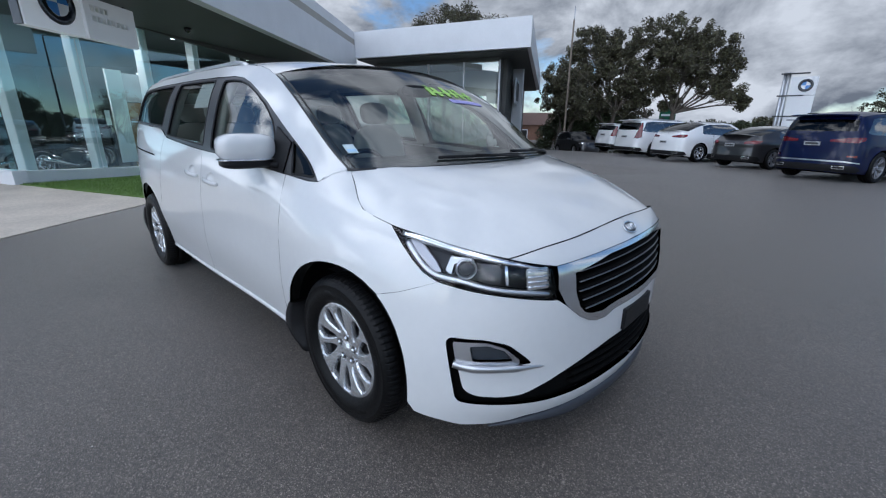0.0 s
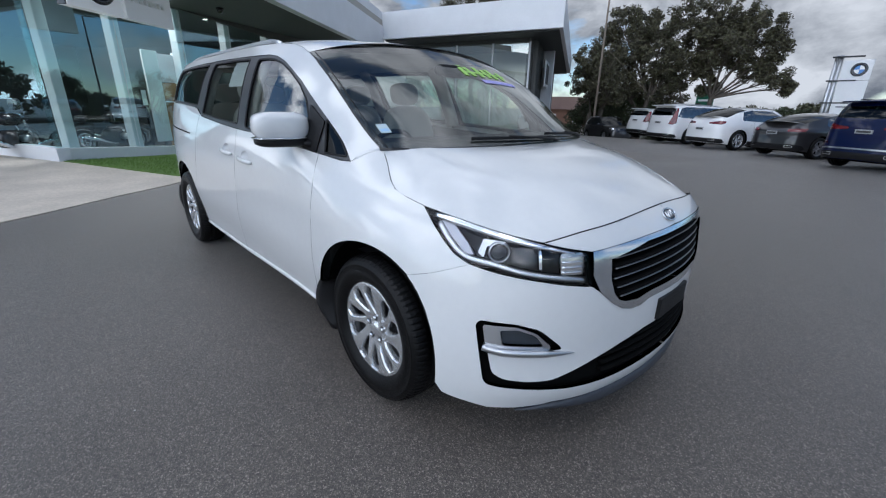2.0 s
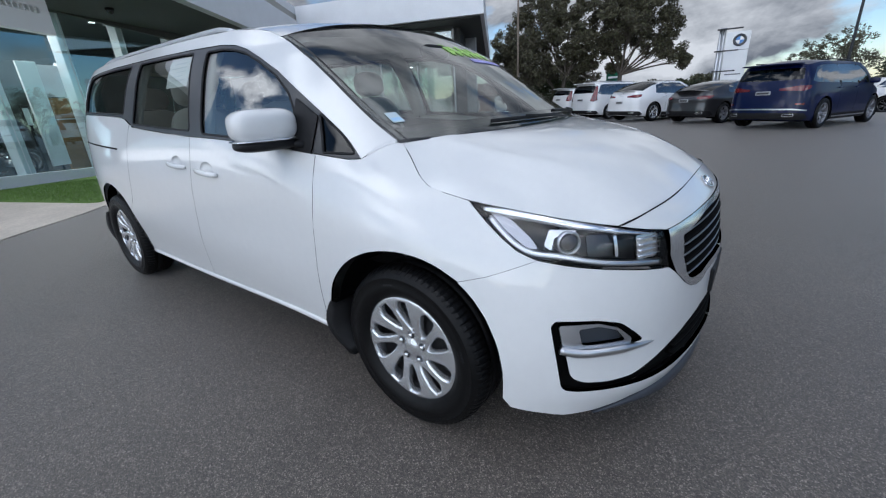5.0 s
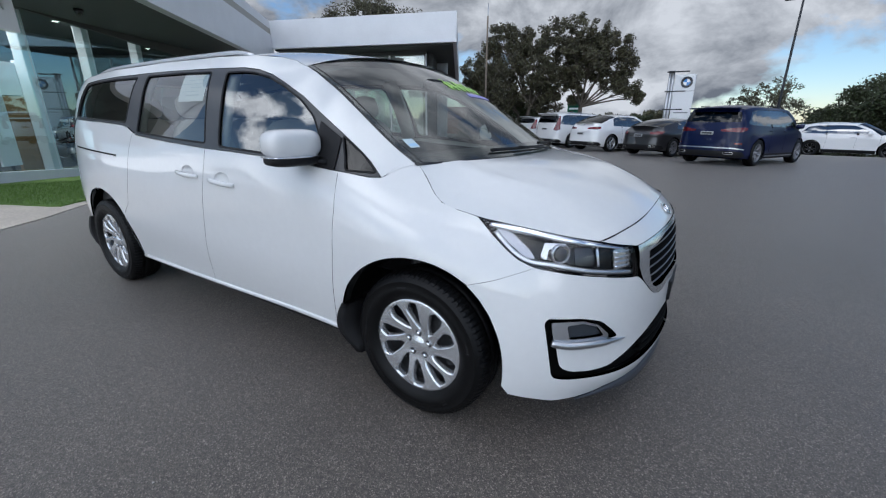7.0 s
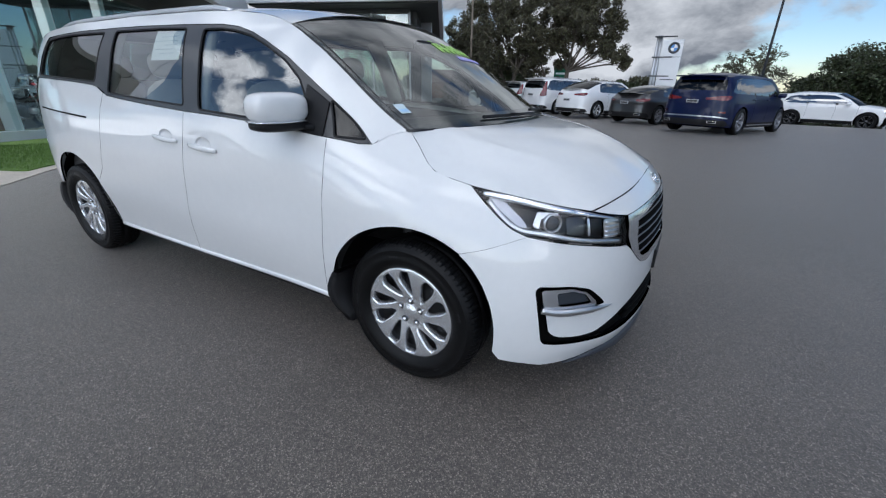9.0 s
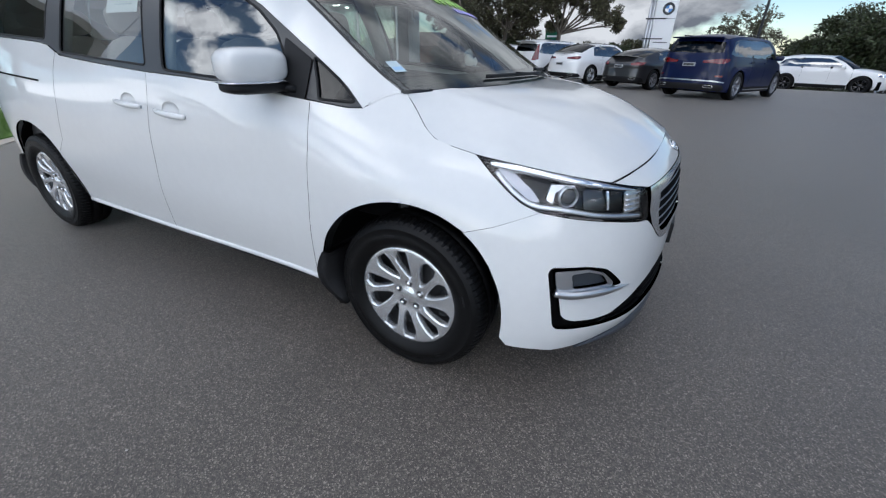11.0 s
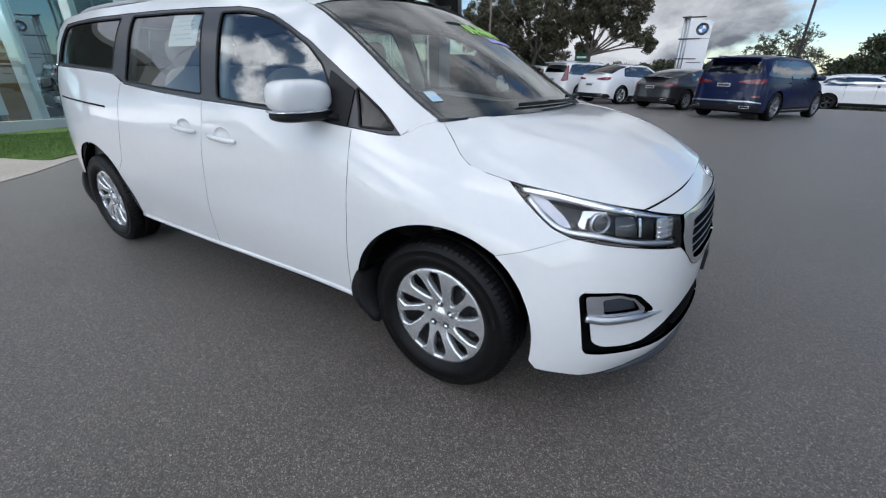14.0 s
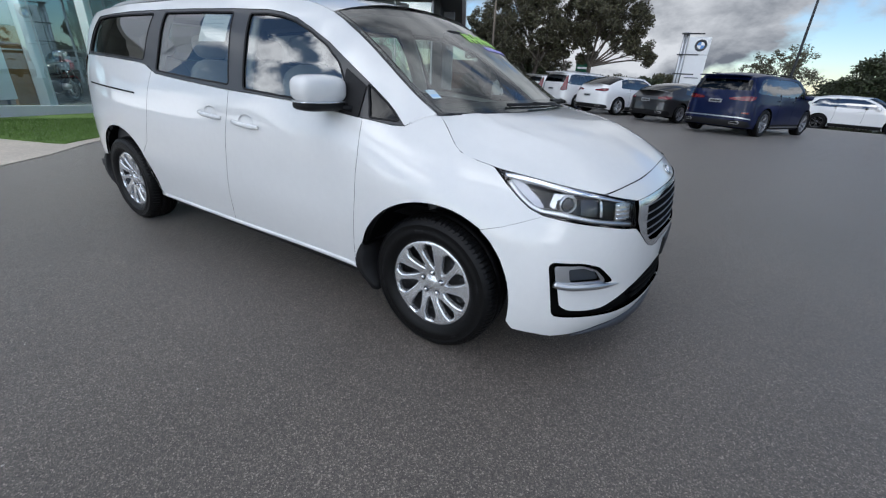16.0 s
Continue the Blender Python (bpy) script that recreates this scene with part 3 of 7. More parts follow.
sill_z = 0.308
hl_low = [(0.797, -0.551, 0.717), (0.745, -0.64, 0.731), (0.691, -0.708, 0.744), (0.58, -0.788, 0.759), (0.473, -0.833, 0.775), (0.41, -0.846, 0.80), (0.357, -0.848, 0.835), (0.30, -0.845, 0.88), (0.228, -0.838, 0.944)]
hl_top = [(0.228, -0.838, 0.944), (0.34, -0.815, 0.926), (0.45, -0.784, 0.909), (0.56, -0.74, 0.891), (0.669, -0.679, 0.872), (0.72, -0.63, 0.858), (0.764, -0.566, 0.845)]
fender = list(Q(*hl_low[4:][::-1]))[::-1] + list(Q(*hood_side[1:])) + list(Q((-0.15, 1.107), (-0.222, 1.066), (-0.28, 1.064))) + list(Q(*seam_1)) + list(Q((-0.50, sill_z), (-0.425, sill_z))) + list(Q(*front_arch[3:-split])) + list(Q((0.236, 0.684), (0.34, 0.712)))
skin(VAN, "fender", [inset(fender, 0.0010)], PAINT, van, sides="R")
skin(VAN, "fender", [inset(fender, 0.0010)], PAINT, van, sides="L")
door = list(Q(*belt_1)) + list(Q(*seam_2[1:])) + list(Q((-1.60, sill_z), (-0.50, sill_z))) + list(Q(*seam_1[1:][::-1]))
slide = list(Q(*belt_2)) + list(Q(*seam_3[1:])) + list(Q(*[p for p in rear_arch[::-1] if p[0] > -2.66 and p[1] < 0.61])) + list(Q((-2.58, sill_z), (-1.605, sill_z))) + list(Q(*seam_2[1:][::-1]))
quarter = list(Q(*belt_3)) + list(Q((-3.62, 1.2), (-3.70, 0.95), (-3.70, 0.6), (-3.62, 0.32))) + list(Q(*[p for p in rear_arch if p[0] < -2.668 or p[1] > 0.62])) + list(Q(*seam_3[1:][::-1]))
doors = {}


def bowl(parent, loop, depth, side):
    """The hollow for the fingers behind a door handle."""
    l = spaced(loop, 0.02)
    mid, n, v, f = l.mean(0), len(l), [], []
    for k in range(7):
        a = k / 6 * math.pi / 2
        q = mid + (l - mid) * math.cos(a)
        v += list(VAN.lift(q[:, 0], q[:, 1], -depth * math.sin(a)))
    for k in range(6):
        f += [(k * n + i, k * n + (i + 1) % n, (k + 1) * n + (i + 1) % n, (k + 1) * n + i) for i in range(n)]
    v = np.array(v)
    if side == "L":
        v = v * (1, -1, 1)
    return link("handle_cup", v, f, PAINT, parent)


def part_handle(parent, x0, x1, z0, z1, side):
    x = np.linspace(x0, x1, 15)
    q = Q(*[(a, z0 + (z1 - z0) * (a - x0) / (x1 - x0)) for a in x])
    lift = 0.027 * np.sin(np.pi * np.linspace(0.04, 0.96, 15)) ** 0.45 - 0.004
    p = np.vstack([VAN.lift(a, b, c) for (a, b), c in zip(q, lift)])
    nor = VAN.normal(q[:, 0], q[:, 1])
    m = np.array((1, 1 if side == "R" else -1, 1))
    return sweep("door_handle", p * m, ring(0.0145, 10, 0.55), PAINT, parent, "white door handle", ups=nor * m, taper=np.sin(np.pi * np.linspace(0.06, 0.94, 15)) ** 0.25)


cup_1 = np.array([(c[0] + 0.07 * math.cos(a), c[1] + 0.038 * math.sin(a)) for c in Q((-1.285, 0.988)) for a in np.linspace(0, 2 * math.pi, 25)[:-1]])
cup_2 = np.array([(c[0] + 0.07 * math.cos(a), c[1] + 0.038 * math.sin(a)) for c in Q((-1.65, 1.006)) for a in np.linspace(0, 2 * math.pi, 25)[:-1]])
for side in "RL":
    doors[side] = skin(VAN, "front_door", [inset(door, GAP), cup_1], PAINT, van, sides=side)
    doors[side + "s"] = skin(VAN, "sliding_door", [inset(slide, GAP), cup_2], PAINT, van, sides=side)
    for key, loop, x0, x1, z0, z1 in (("", cup_1, -1.415, -1.165, 0.978, 0.966), ("s", cup_2, -1.775, -1.53, 0.998, 0.986)):
        handle = part_handle(doors[side + key], x0, x1, z0, z1, side)
        bowl(doors[side + key], loop, 0.018, side)
    skin(VAN, "rear_quarter", [inset(quarter, GAP)], PAINT, van, sides=side)
    skin(VAN, "sill", [list(Q((-0.42, sill_z - 0.002), (-1.5, sill_z - 0.002), (-2.57, sill_z - 0.002), (-2.57, 0.215), (-1.5, 0.215), (-0.42, 0.215)))], BLACK, van, "dark underside of the sill", sides=side, out=-0.05)

    strip("sill_edge", [(-0.47, sill_z - 0.002), (-1.0, sill_z - 0.002), (-1.6, sill_z - 0.002), (-2.1, sill_z - 0.002), (-2.57, sill_z - 0.002)], 0.030, 0.022, PAINT, van, "white rolled edge of the sill", out=0.0, side=side)

# the windows: black surround, panes
dlo = [(-0.222, 1.066), (-0.30, 1.135), (-0.344, 1.168), (-0.462, 1.248), (-0.581, 1.325), (-0.72, 1.41), (-0.86, 1.475), (-0.982, 1.522), (-1.11, 1.554), (-1.259, 1.572), (-1.619, 1.588), (-2.1, 1.602), (-2.449, 1.606), (-2.9, 1.603), (-3.2, 1.59), (-3.42, 1.572), (-3.55, 1.295)] + belt_3[::-1][1:] + belt_2[::-1][1:] + belt_1[::-1][1:] + [(-0.36, 1.072), (-0.28, 1.064)]
panes = {
    "front_window": [(-0.60, 1.128), (-0.59, 1.235), (-0.64, 1.315), (-0.74, 1.392), (-0.88, 1.46), (-1.01, 1.507), (-1.136, 1.534), (-1.25, 1.546), (-1.405, 1.550), (-1.36, 1.35), (-1.32, 1.164), (-0.95, 1.147)],
    "sliding_window": [(-1.47, 1.178), (-1.525, 1.36), (-1.585, 1.562), (-1.9, 1.574), (-2.41, 1.581), (-2.375, 1.40), (-2.345, 1.219), (-1.9, 1.195)],
    "quarter_window": [(-2.545, 1.282), (-2.555, 1.40), (-2.565, 1.578), (-2.95, 1.577), (-3.25, 1.567), (-3.40, 1.55), (-3.50, 1.318), (-3.1, 1.305)],
    "vent_window": [(-0.265, 1.086), (-0.335, 1.148), (-0.452, 1.228), (-0.428, 1.15), (-0.41, 1.09)],
}
holes = [rounded(Q(*p), 0.02 if n != "vent_window" else 0.008) for n, p in panes.items()]
for side in "RL":
    skin(VAN, "window_surround", [inset(rounded(Q(*dlo), 0.02), 0.002)] + holes, PILLAR, van, "satin black pillars and window frames", out=-0.004, sides=side)
    for (n, p), h in zip(panes.items(), holes):
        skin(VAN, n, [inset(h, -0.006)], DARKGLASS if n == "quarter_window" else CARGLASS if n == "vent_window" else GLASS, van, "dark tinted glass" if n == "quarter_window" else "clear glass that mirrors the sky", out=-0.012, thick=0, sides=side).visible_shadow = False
        loop = spaced(inset(h, -0.004), 0.03)
        pts, nor = VAN.lift(loop[:, 0], loop[:, 1], -0.006), VAN.normal(loop[:, 0], loop[:, 1])
        f = np.array((1, 1 if side == "R" else -1, 1))
        sweep("window_seal", pts * f, ring(0.006, 6), BLACK, van, "black rubber seal", ups=nor * f, closed=True)
    # the black sail behind the mirror
    skin(VAN, "mirror_sail", [rounded(Q((-0.47, 1.085), (-0.46, 1.225), (-0.585, 1.30), (-0.585, 1.098)), 0.01)], BLACK, van, "black plastic mirror sail", out=0.003, sides=side)

# the A-pillar and the rail over the doors
seam_ws = [(-0.085, 1.128), (-0.191, 1.19), (-0.353, 1.306), (-0.525, 1.428), (-0.682, 1.517), (-0.76, 1.551)]
roof_edge = [(-0.76, 1.551), (-0.85, 1.582), (-0.96, 1.606), (-1.2, 1.634), (-1.6, 1.655), (-2.3, 1.67), (-3.0, 1.66), (-3.5, 1.625)]
rail = [(-0.085, 1.128)] + seam_ws[1:] + roof_edge[1:] + [(-3.72, 1.56), (-3.70, 1.295), (-3.555, 1.297)] + [(-3.425, 1.576)] + dlo[:15][::-1] + [(-0.15, 1.109)]
for side in "RL":
    skin(VAN, "pillar_and_roof_rail", [inset(Q(*rail), 0.0008)], PAINT, van, sides=side, thick=0.008)


def edge_of(points, n=None, dense=40):
    q = Q(*points)
    k = np.r_[0, np.cumsum(np.linalg.norm(np.diff(q, axis=0), axis=1))]
    q = spline(k, q)(np.linspace(0, k[-1], dense)) if n is None else q
    return VAN.lift(q[:, 0], q[:, 1])


# windscreen
e = edge_of(seam_ws, dense=24)
v = np.linspace(0, 1, 24)
c = np.stack([0.16 + (-0.72 - 0.16) * v, 0 * v, 1.135 + (1.632 - 1.135) * (v + 0.13 * v * (1 - v))], 1)
screen = cap("windscreen", e + (0.01, 0.004, 0.0), c, SCREENGLASS, van, "clear windscreen that mirrors the clouds", px=2.2, pz=2.2, nu=40)
screen.visible_shadow = False
WS = (e, c)
# roof
e = edge_of(roof_edge, dense=30)
v = np.linspace(0, 1, 30)
c = np.stack([-0.72 + (-3.75 + 0.72) * v, 0 * v, 1.632 + 0.105 * np.sin(np.pi * np.minimum(1, v * 1.25 + 0.02)) ** 0.8 * 0.9 - 0.03 * v**3], 1)
cap("roof", e, c, PAINT, van, px=2.2, pz=2.6, nu=36)
# bonnet
e = edge_of([(-0.082, -0.806, 1.127)] + hood_side[::-1][1:] + hl_top[1:5], dense=44)
v = np.linspace(0, 1, 44)
c = np.stack([0.145 + (0.777 - 0.145) * v, 0 * v, 1.13 - 0.05 * v - 0.147 * v**2.5], 1)


def crease(t, w):
    """The two soft ridges along the bonnet."""
    k = 0.80 - 0.16 * t
    return 0.012 * np.sin(np.pi * min(1.0, t * 1.4 + 0.1)) * np.exp(-(((w - k) / 0.030) ** 2)) * (t < 0.98)


# added black sheet: blocks light and darkens the gaps round the bonnet
cap("bonnet_shade_sheet", e - (0.0, -0.02, 0.05), c - (0.0, 0, 0.05), DEEP, van, "added black sheet that gives the shade under the bonnet", px=2.6 + 0.4 * v, pz=np.linspace(4.6, 1.9, 44), nu=20)
cap("bonnet", e - np.stack([0.009 * v**6, -0.003 + 0 * v, 0 * v], 1), c, PAINT, van, px=2.6 + 0.4 * v, pz=np.linspace(4.6, 1.9, 44), nu=56, bulge=crease)
HOOD = (e, c)
# nose between bonnet and grille
grille_top = [(0.776, -0.546, 0.841), (0.805, -0.42, 0.848), (0.83, -0.25, 0.855), (0.849, -0.07, 0.859)]
hood_front = [(0.672, -0.677, 0.875), (0.722, -0.578, 0.897), (0.755, -0.45, 0.908), (0.774, -0.317, 0.916), (0.787, -0.15, 0.926), (0.79, 0, 0.930)]
top0, low0 = np.array([(0.0, 0.930)]), np.array([(0.0, 0.861)])
nose = list(Q(*hl_top[4:][::-1])) + list(Q(*hood_front[0:-1])) + list(top0) + list(low0) + list(Q(*grille_top[::-1]))
skin(VAN, "nose_panel", [nose], PAINT, van, sides="RL", step=0.03, thick=0.01)

# front bumper
mouth_up = [(0.886, -0.236, 0.472), (0.858, -0.37, 0.45), (0.826, -0.497, 0.42), (0.78, -0.60, 0.383), (0.745, -0.665, 0.358), (0.69, -0.73, 0.354), (0.63, -0.795, 0.362), (0.598, -0.828, 0.385), (0.578, -0.84, 0.489), (0.66, -0.75, 0.486), (0.70, -0.71, 0.486), (0.765, -0.64, 0.487), (0.75, -0.662, 0.515), (0.709, -0.716, 0.57), (0.651, -0.772, 0.588), (0.545, -0.846, 0.588), (0.532, -0.853, 0.57)]
mouth_low = [(0.572, -0.845, 0.352), (0.585, -0.835, 0.334), (0.62, -0.805, 0.326), (0.714, -0.70, 0.318), (0.771, -0.595, 0.312), (0.82, -0.44, 0.310), (0.87, -0.2, 0.318)]
grille_out = [(0.770, -0.561, 0.842), (0.790, -0.549, 0.76), (0.812, -0.516, 0.691), (0.835, -0.45, 0.635), (0.85, -0.403, 0.606), (0.86, -0.35, 0.592), (0.872, -0.294, 0.590), (0.88, -0.237, 0.606), (0.886, -0.2, 0.609)]
below = [(0.89, -0.2, 0.252), (0.86, -0.36, 0.248), (0.80, -0.53, 0.242), (0.755, -0.63, 0.238), (0.72, -0.68, 0.222), (0.66, -0.745, 0.214), (0.582, -0.82, 0.216), (0.52, -0.861, 0.233), (0.425, -0.915, 0.248)]
bumper = [(0.0, 0.255)] + list(Q(*below)) + list(Q(*front_arch[-split:][::-1])) + list(Q((0.236, 0.684), (0.34, 0.712), *hl_low[:5][::-1])) + list(Q(*grille_out[2:])) + [(0.0, 0.612), (0.0, 0.482)] + list(rounded(list(Q(*mouth_up)) + list(Q(*mouth_low)), 0.022, 4, False)) + [(0.0, 0.322)]
skin(VAN, "front_bumper", [inset(bumper, 0.0004)], PAINT, van, sides="RL", step=0.03, thick=0.014)
skin(VAN, "bumper_recess", [[(0, 0.30)] + list(Q((0.82, -0.44, 0.29), (0.6, -0.83, 0.31), (0.5, -0.87, 0.33), (0.5, -0.87, 0.61), (0.72, -0.70, 0.60), (0.80, -0.58, 0.47), (0.86, -0.36, 0.48))) + [(0, 0.5)]], DEEP, van, "black lower intake and fog lamp recess", out=-0.035, sides="RL", thick=0)
skin(VAN, "grille_backing", [[(0, 0.58)] + list(Q((0.86, -0.36, 0.575), (0.80, -0.53, 0.66), (0.77, -0.56, 0.85))) + [(0, 0.875)]], DEEP, van, "black backing of the grille", out=-0.06, sides="RL", thick=0)

# ---- the van's lights, grille and trim ----


HL_WHITE = material("headlamp_reflector", (0.86, 0.87, 0.9), 0.12, 0.85)
HL_GREY = material("headlamp_bezel", (0.05, 0.052, 0.055), 0.25, 0.4)
AMBER = material("lamp_bowl", (0.75, 0.72, 0.68), 0.15, 0.8)
FOG = material("fog_lamp_blank", (0.035, 0.042, 0.052), 0.35, vary=0.05, grain=80)
headlamp = hl_top + hl_low[:-1]
flipm = {"R": (1, 1, 1), "L": (1, -1, 1)}
for side in "RL":
    m = np.array(flipm[side])
    lamp = skin(VAN, "headlight", [inset(rounded(Q(*headlamp), 0.012), -0.004)], material("headlamp_black", (0.006, 0.006, 0.007), 0.3, spec=0.2), van, "clear headlight with black and chrome insides", out=-0.055, thick=-0.022, sides=side, step=0.03)
    skin(VAN, "lens", [inset(rounded(Q(*headlamp), 0.012), 0.002)], LENS, lamp, "clear plastic lens", out=0.001, thick=0.0, sides=side, step=0.025).visible_shadow = False
    brow = [(0.275, -0.83, 0.915), (0.36, -0.808, 0.908), (0.47, -0.774, 0.892), (0.58, -0.728, 0.873), (0.68, -0.665, 0.852), (0.745, -0.59, 0.833)]
    strip("light_blade", brow, 0.036, 0.012, HL_WHITE, lamp, "bright chrome blade", out=-0.020, side=side, taper=np.r_[np.linspace(0.55, 1.1, 7), np.linspace(1.1, 0.9, 16), np.linspace(0.9, 0.12, 17)])
    drl = [(0.30, -0.838, 0.890), (0.36, -0.84, 0.838), (0.45, -0.832, 0.790), (0.52, -0.805, 0.783), (0.62, -0.755, 0.766), (0.71, -0.68, 0.751), (0.785, -0.565, 0.735)]
    strip("running_light", drl, 0.024, 0.014, SATIN, lamp, "silver running-light strip", out=-0.022, side=side)
    skin(VAN, "corner_reflector", [rounded(Q((0.30, -0.838, 0.90), (0.36, -0.838, 0.85), (0.44, -0.836, 0.80), (0.475, -0.825, 0.80), (0.44, -0.82, 0.835), (0.37, -0.825, 0.885)), 0.012)], material("corner_reflector", (0.55, 0.55, 0.60), 0.45, 0.3), lamp, "pale corner reflector", out=-0.03, sides=side, step=0.03)
    for x, y, z, r in ((0.548, -0.773, 0.822, 0.032),):
        s0 = VAN.s(x, y)
        p, nor = VAN.lift(s0, z, -0.05)[0] * m, (VAN.normal(np.array([s0]), np.array([z]))[0]) * m
        aim = Vector(nor * (1, 1, 0.2) + np.array((0.5, 0, 0))).to_track_quat("Z", "Y").to_matrix().to_4x4()
        lathe("projector", [(r * 1.18, -0.02), (r * 1.2, 0.02), (r * 1.1, 0.03), (r, 0.022)], SATIN, lamp, "satin projector ring", 28, Matrix.Translation(p) @ aim)
        lathe("projector_glass", [(r * 0.98 * math.cos(a), 0.014 + 0.026 * math.sin(a)) for a in np.linspace(0, 1.57, 8)], GLOSSBLACK, lamp, "dark glass projector lens", 28, Matrix.Translation(p) @ aim)
    for x0, x1, y0, y1, z0, z1, mm in ((0.735, 0.778, -0.645, -0.565, 0.755, 0.832, AMBER), (0.668, 0.676, -0.692, -0.685, 0.775, 0.84, HL_WHITE), (0.60, 0.655, -0.745, -0.70, 0.78, 0.845, HL_GREY)):
        loop = rounded(Q((x0, y0, z0), (x1, y1, z0), (x1 - 0.006, y1, z1), (x0 - 0.006, y0, z1)), 0.012)
        bowl_ = skin(VAN, "lamp_bowl", [loop], mm, lamp, "ribbed chrome lamp bowl", out=-0.03, sides=side, step=0.02)
        if mm is AMBER:
            for k in range(4):
                zz = z0 + 0.012 + k * 0.018
                strip("rib", [(x0, y0, zz), ((x0 + x1) / 2, (y0 + y1) / 2, zz), (x1, y1, zz)], 0.007, 0.008, HL_WHITE, bowl_, out=-0.026, side=side, n=6)
    bowl = rounded(Q((0.485, -0.812, 0.815), (0.50, -0.806, 0.862), (0.575, -0.762, 0.862), (0.555, -0.773, 0.848), (0.515, -0.80, 0.84), (0.505, -0.803, 0.80)), 0.006)
    skin(VAN, "projector_shroud", [bowl], SATIN, lamp, "angled satin shroud beside the projector", out=-0.02, thick=0.03, sides=side, step=0.02)
    # fog lamp frame and blade
    frame_out = [(0.553, -0.84, 0.572), (0.65, -0.765, 0.576), (0.70, -0.722, 0.555), (0.737, -0.68, 0.505), (0.737, -0.68, 0.487), (0.60, -0.82, 0.487), (0.567, -0.838, 0.50)]
    frame_in = [(0.606, -0.808, 0.559), (0.655, -0.763, 0.565), (0.698, -0.722, 0.546), (0.722, -0.697, 0.503), (0.616, -0.801, 0.502)]
    fog = skin(VAN, "fog_lamp_frame", [rounded(Q(*frame_out), 0.012), rounded(Q(*frame_in), 0.012)], SATIN, van, "satin chrome fog lamp frame", out=-0.002, thick=0.03, sides=side, step=0.02)
    skin(VAN, "fog_lamp_blank", [rounded(Q(*frame_in), 0.01)], FOG, fog, "grey blank panel", out=-0.018, sides=side, step=0.02)
    blade = [(0.562, -0.846, 0.492), (0.60, -0.825, 0.483), (0.66, -0.762, 0.479), (0.70, -0.715, 0.478), (0.745, -0.66, 0.475), (0.788, -0.598, 0.469)]
    strip("blade", blade, 0.034, 0.03, SATIN, fog, "satin chrome blade", out=0.004, side=side, taper=np.r_[np.linspace(0.8, 1, 10), np.linspace(1, 0.9, 15), np.linspace(0.88, 0.08, 15)])

# grille
BRIGHT = material("bright_satin", (0.78, 0.79, 0.81), 0.2, 1.0)
inner = [(0.813, -0.474, 0.806), (0.82, -0.47, 0.73), (0.832, -0.452, 0.675), (0.843, -0.425, 0.645), (0.852, -0.39, 0.632), (0.868, -0.315, 0.624), (0.875, -0.265, 0.634), (0.885, -0.2, 0.640)]
outer = Q(*grille_out)
grille = skin(VAN, "grille", [[(0.0, 0.859)] + list(Q(*grille_top[::-1])) + list(outer[1:]) + [(0.0, 0.611), (0.0, 0.642)] + list(Q(*inner[::-1])) + list(Q((0.832, -0.25, 0.838))) + [(0.0, 0.843)]], BRIGHT, van, "satin chrome grille frame with black slats", out=0.004, thick=0.045, sides="RL", step=0.025)
for k in range(5):
    z = 0.658 + 0.037 * k
    half = 0.455 - 0.02 * max(0, 2 - k)
    y = np.linspace(-half, half, 41)
    s = np.array([VAN.s(0.87, -abs(b)) for b in y])
    p = VAN.lift(s, z + 0.012 * (1 - np.abs(y) / half), -0.022) * np.stack([np.ones(41), -np.sign(y), np.ones(41)], 1)
    n_ = VAN.normal(s, np.full(41, z)) * np.stack([np.ones(41), -np.sign(y), np.ones(41)], 1)
    sweep("slat", p, [(-0.006, -0.03), (-0.006, 0.012), (0.0, 0.018), (0.006, 0.012), (0.006, -0.03)], DEEP, grille, "black slat", ups=n_)
    sweep("slat_edge", p + n_ * 0.014 - np.array((0, 0, 0.008)), [(-0.0016, -0.003), (-0.0016, 0.004), (0.0016, 0.004), (0.0016, -0.003)], material("slat_edge", (0.30, 0.31, 0.33), 0.3, 0.8), grille, "thin bright slat edge", ups=n_)
for k in range(4):
    z = 0.345 + 0.033 * k
    half = 0.36 + 0.10 * (k < 3) - 0.1 * (k == 3)
    y = np.linspace(-half, half, 31)
    s = np.array([VAN.s(0.87, -abs(b)) for b in y])
    sg = np.stack([np.ones(31), -np.sign(y), np.ones(31)], 1)
    sweep("intake_slat", VAN.lift(s, np.full(31, z), -0.02) * sg, [(-0.005, -0.02), (-0.005, 0.012), (0.005, 0.012), (0.005, -0.02)], DEEP, van, "black slat of the lower intake", ups=VAN.normal(s, np.full(31, z)) * sg)
# badge: an oval ring with plain strokes
e0 = Vector(VAN.lift(0.0, 0.893)[0])
nn = Vector(VAN.normal(np.array([0.0]), np.array([0.893]))[0])
nn.y = 0
at = Matrix.Translation(e0 + nn.normalized() * 0.003) @ nn.to_track_quat("Z", "Y").to_matrix().to_4x4()
ov = [Vector((0.028 * math.sin(a), 0.055 * math.cos(a), 0)) for a in np.linspace(0, 2 * math.pi, 37)[:-1]]
if abs((at.to_3x3() @ Vector((1, 0, 0))).y) > 0.7:
    ov = [Vector((q.y, q.x, 0)) for q in ov]
lat = [at @ q for q in ov]
badge = sweep("badge", lat, ring(0.0038, 8), CHROME, van, "oval chrome badge", ups=[tuple(nn)] * 36, closed=True)
link("badge_plate", [at @ Vector((0, 0, 0.0))] + lat, [(0, i + 1, (i + 1) % 36 + 1) for i in range(36)], HL_GREY, badge)
right = Vector((0, 1, 0))
upv = nn.normalized().cross(right)
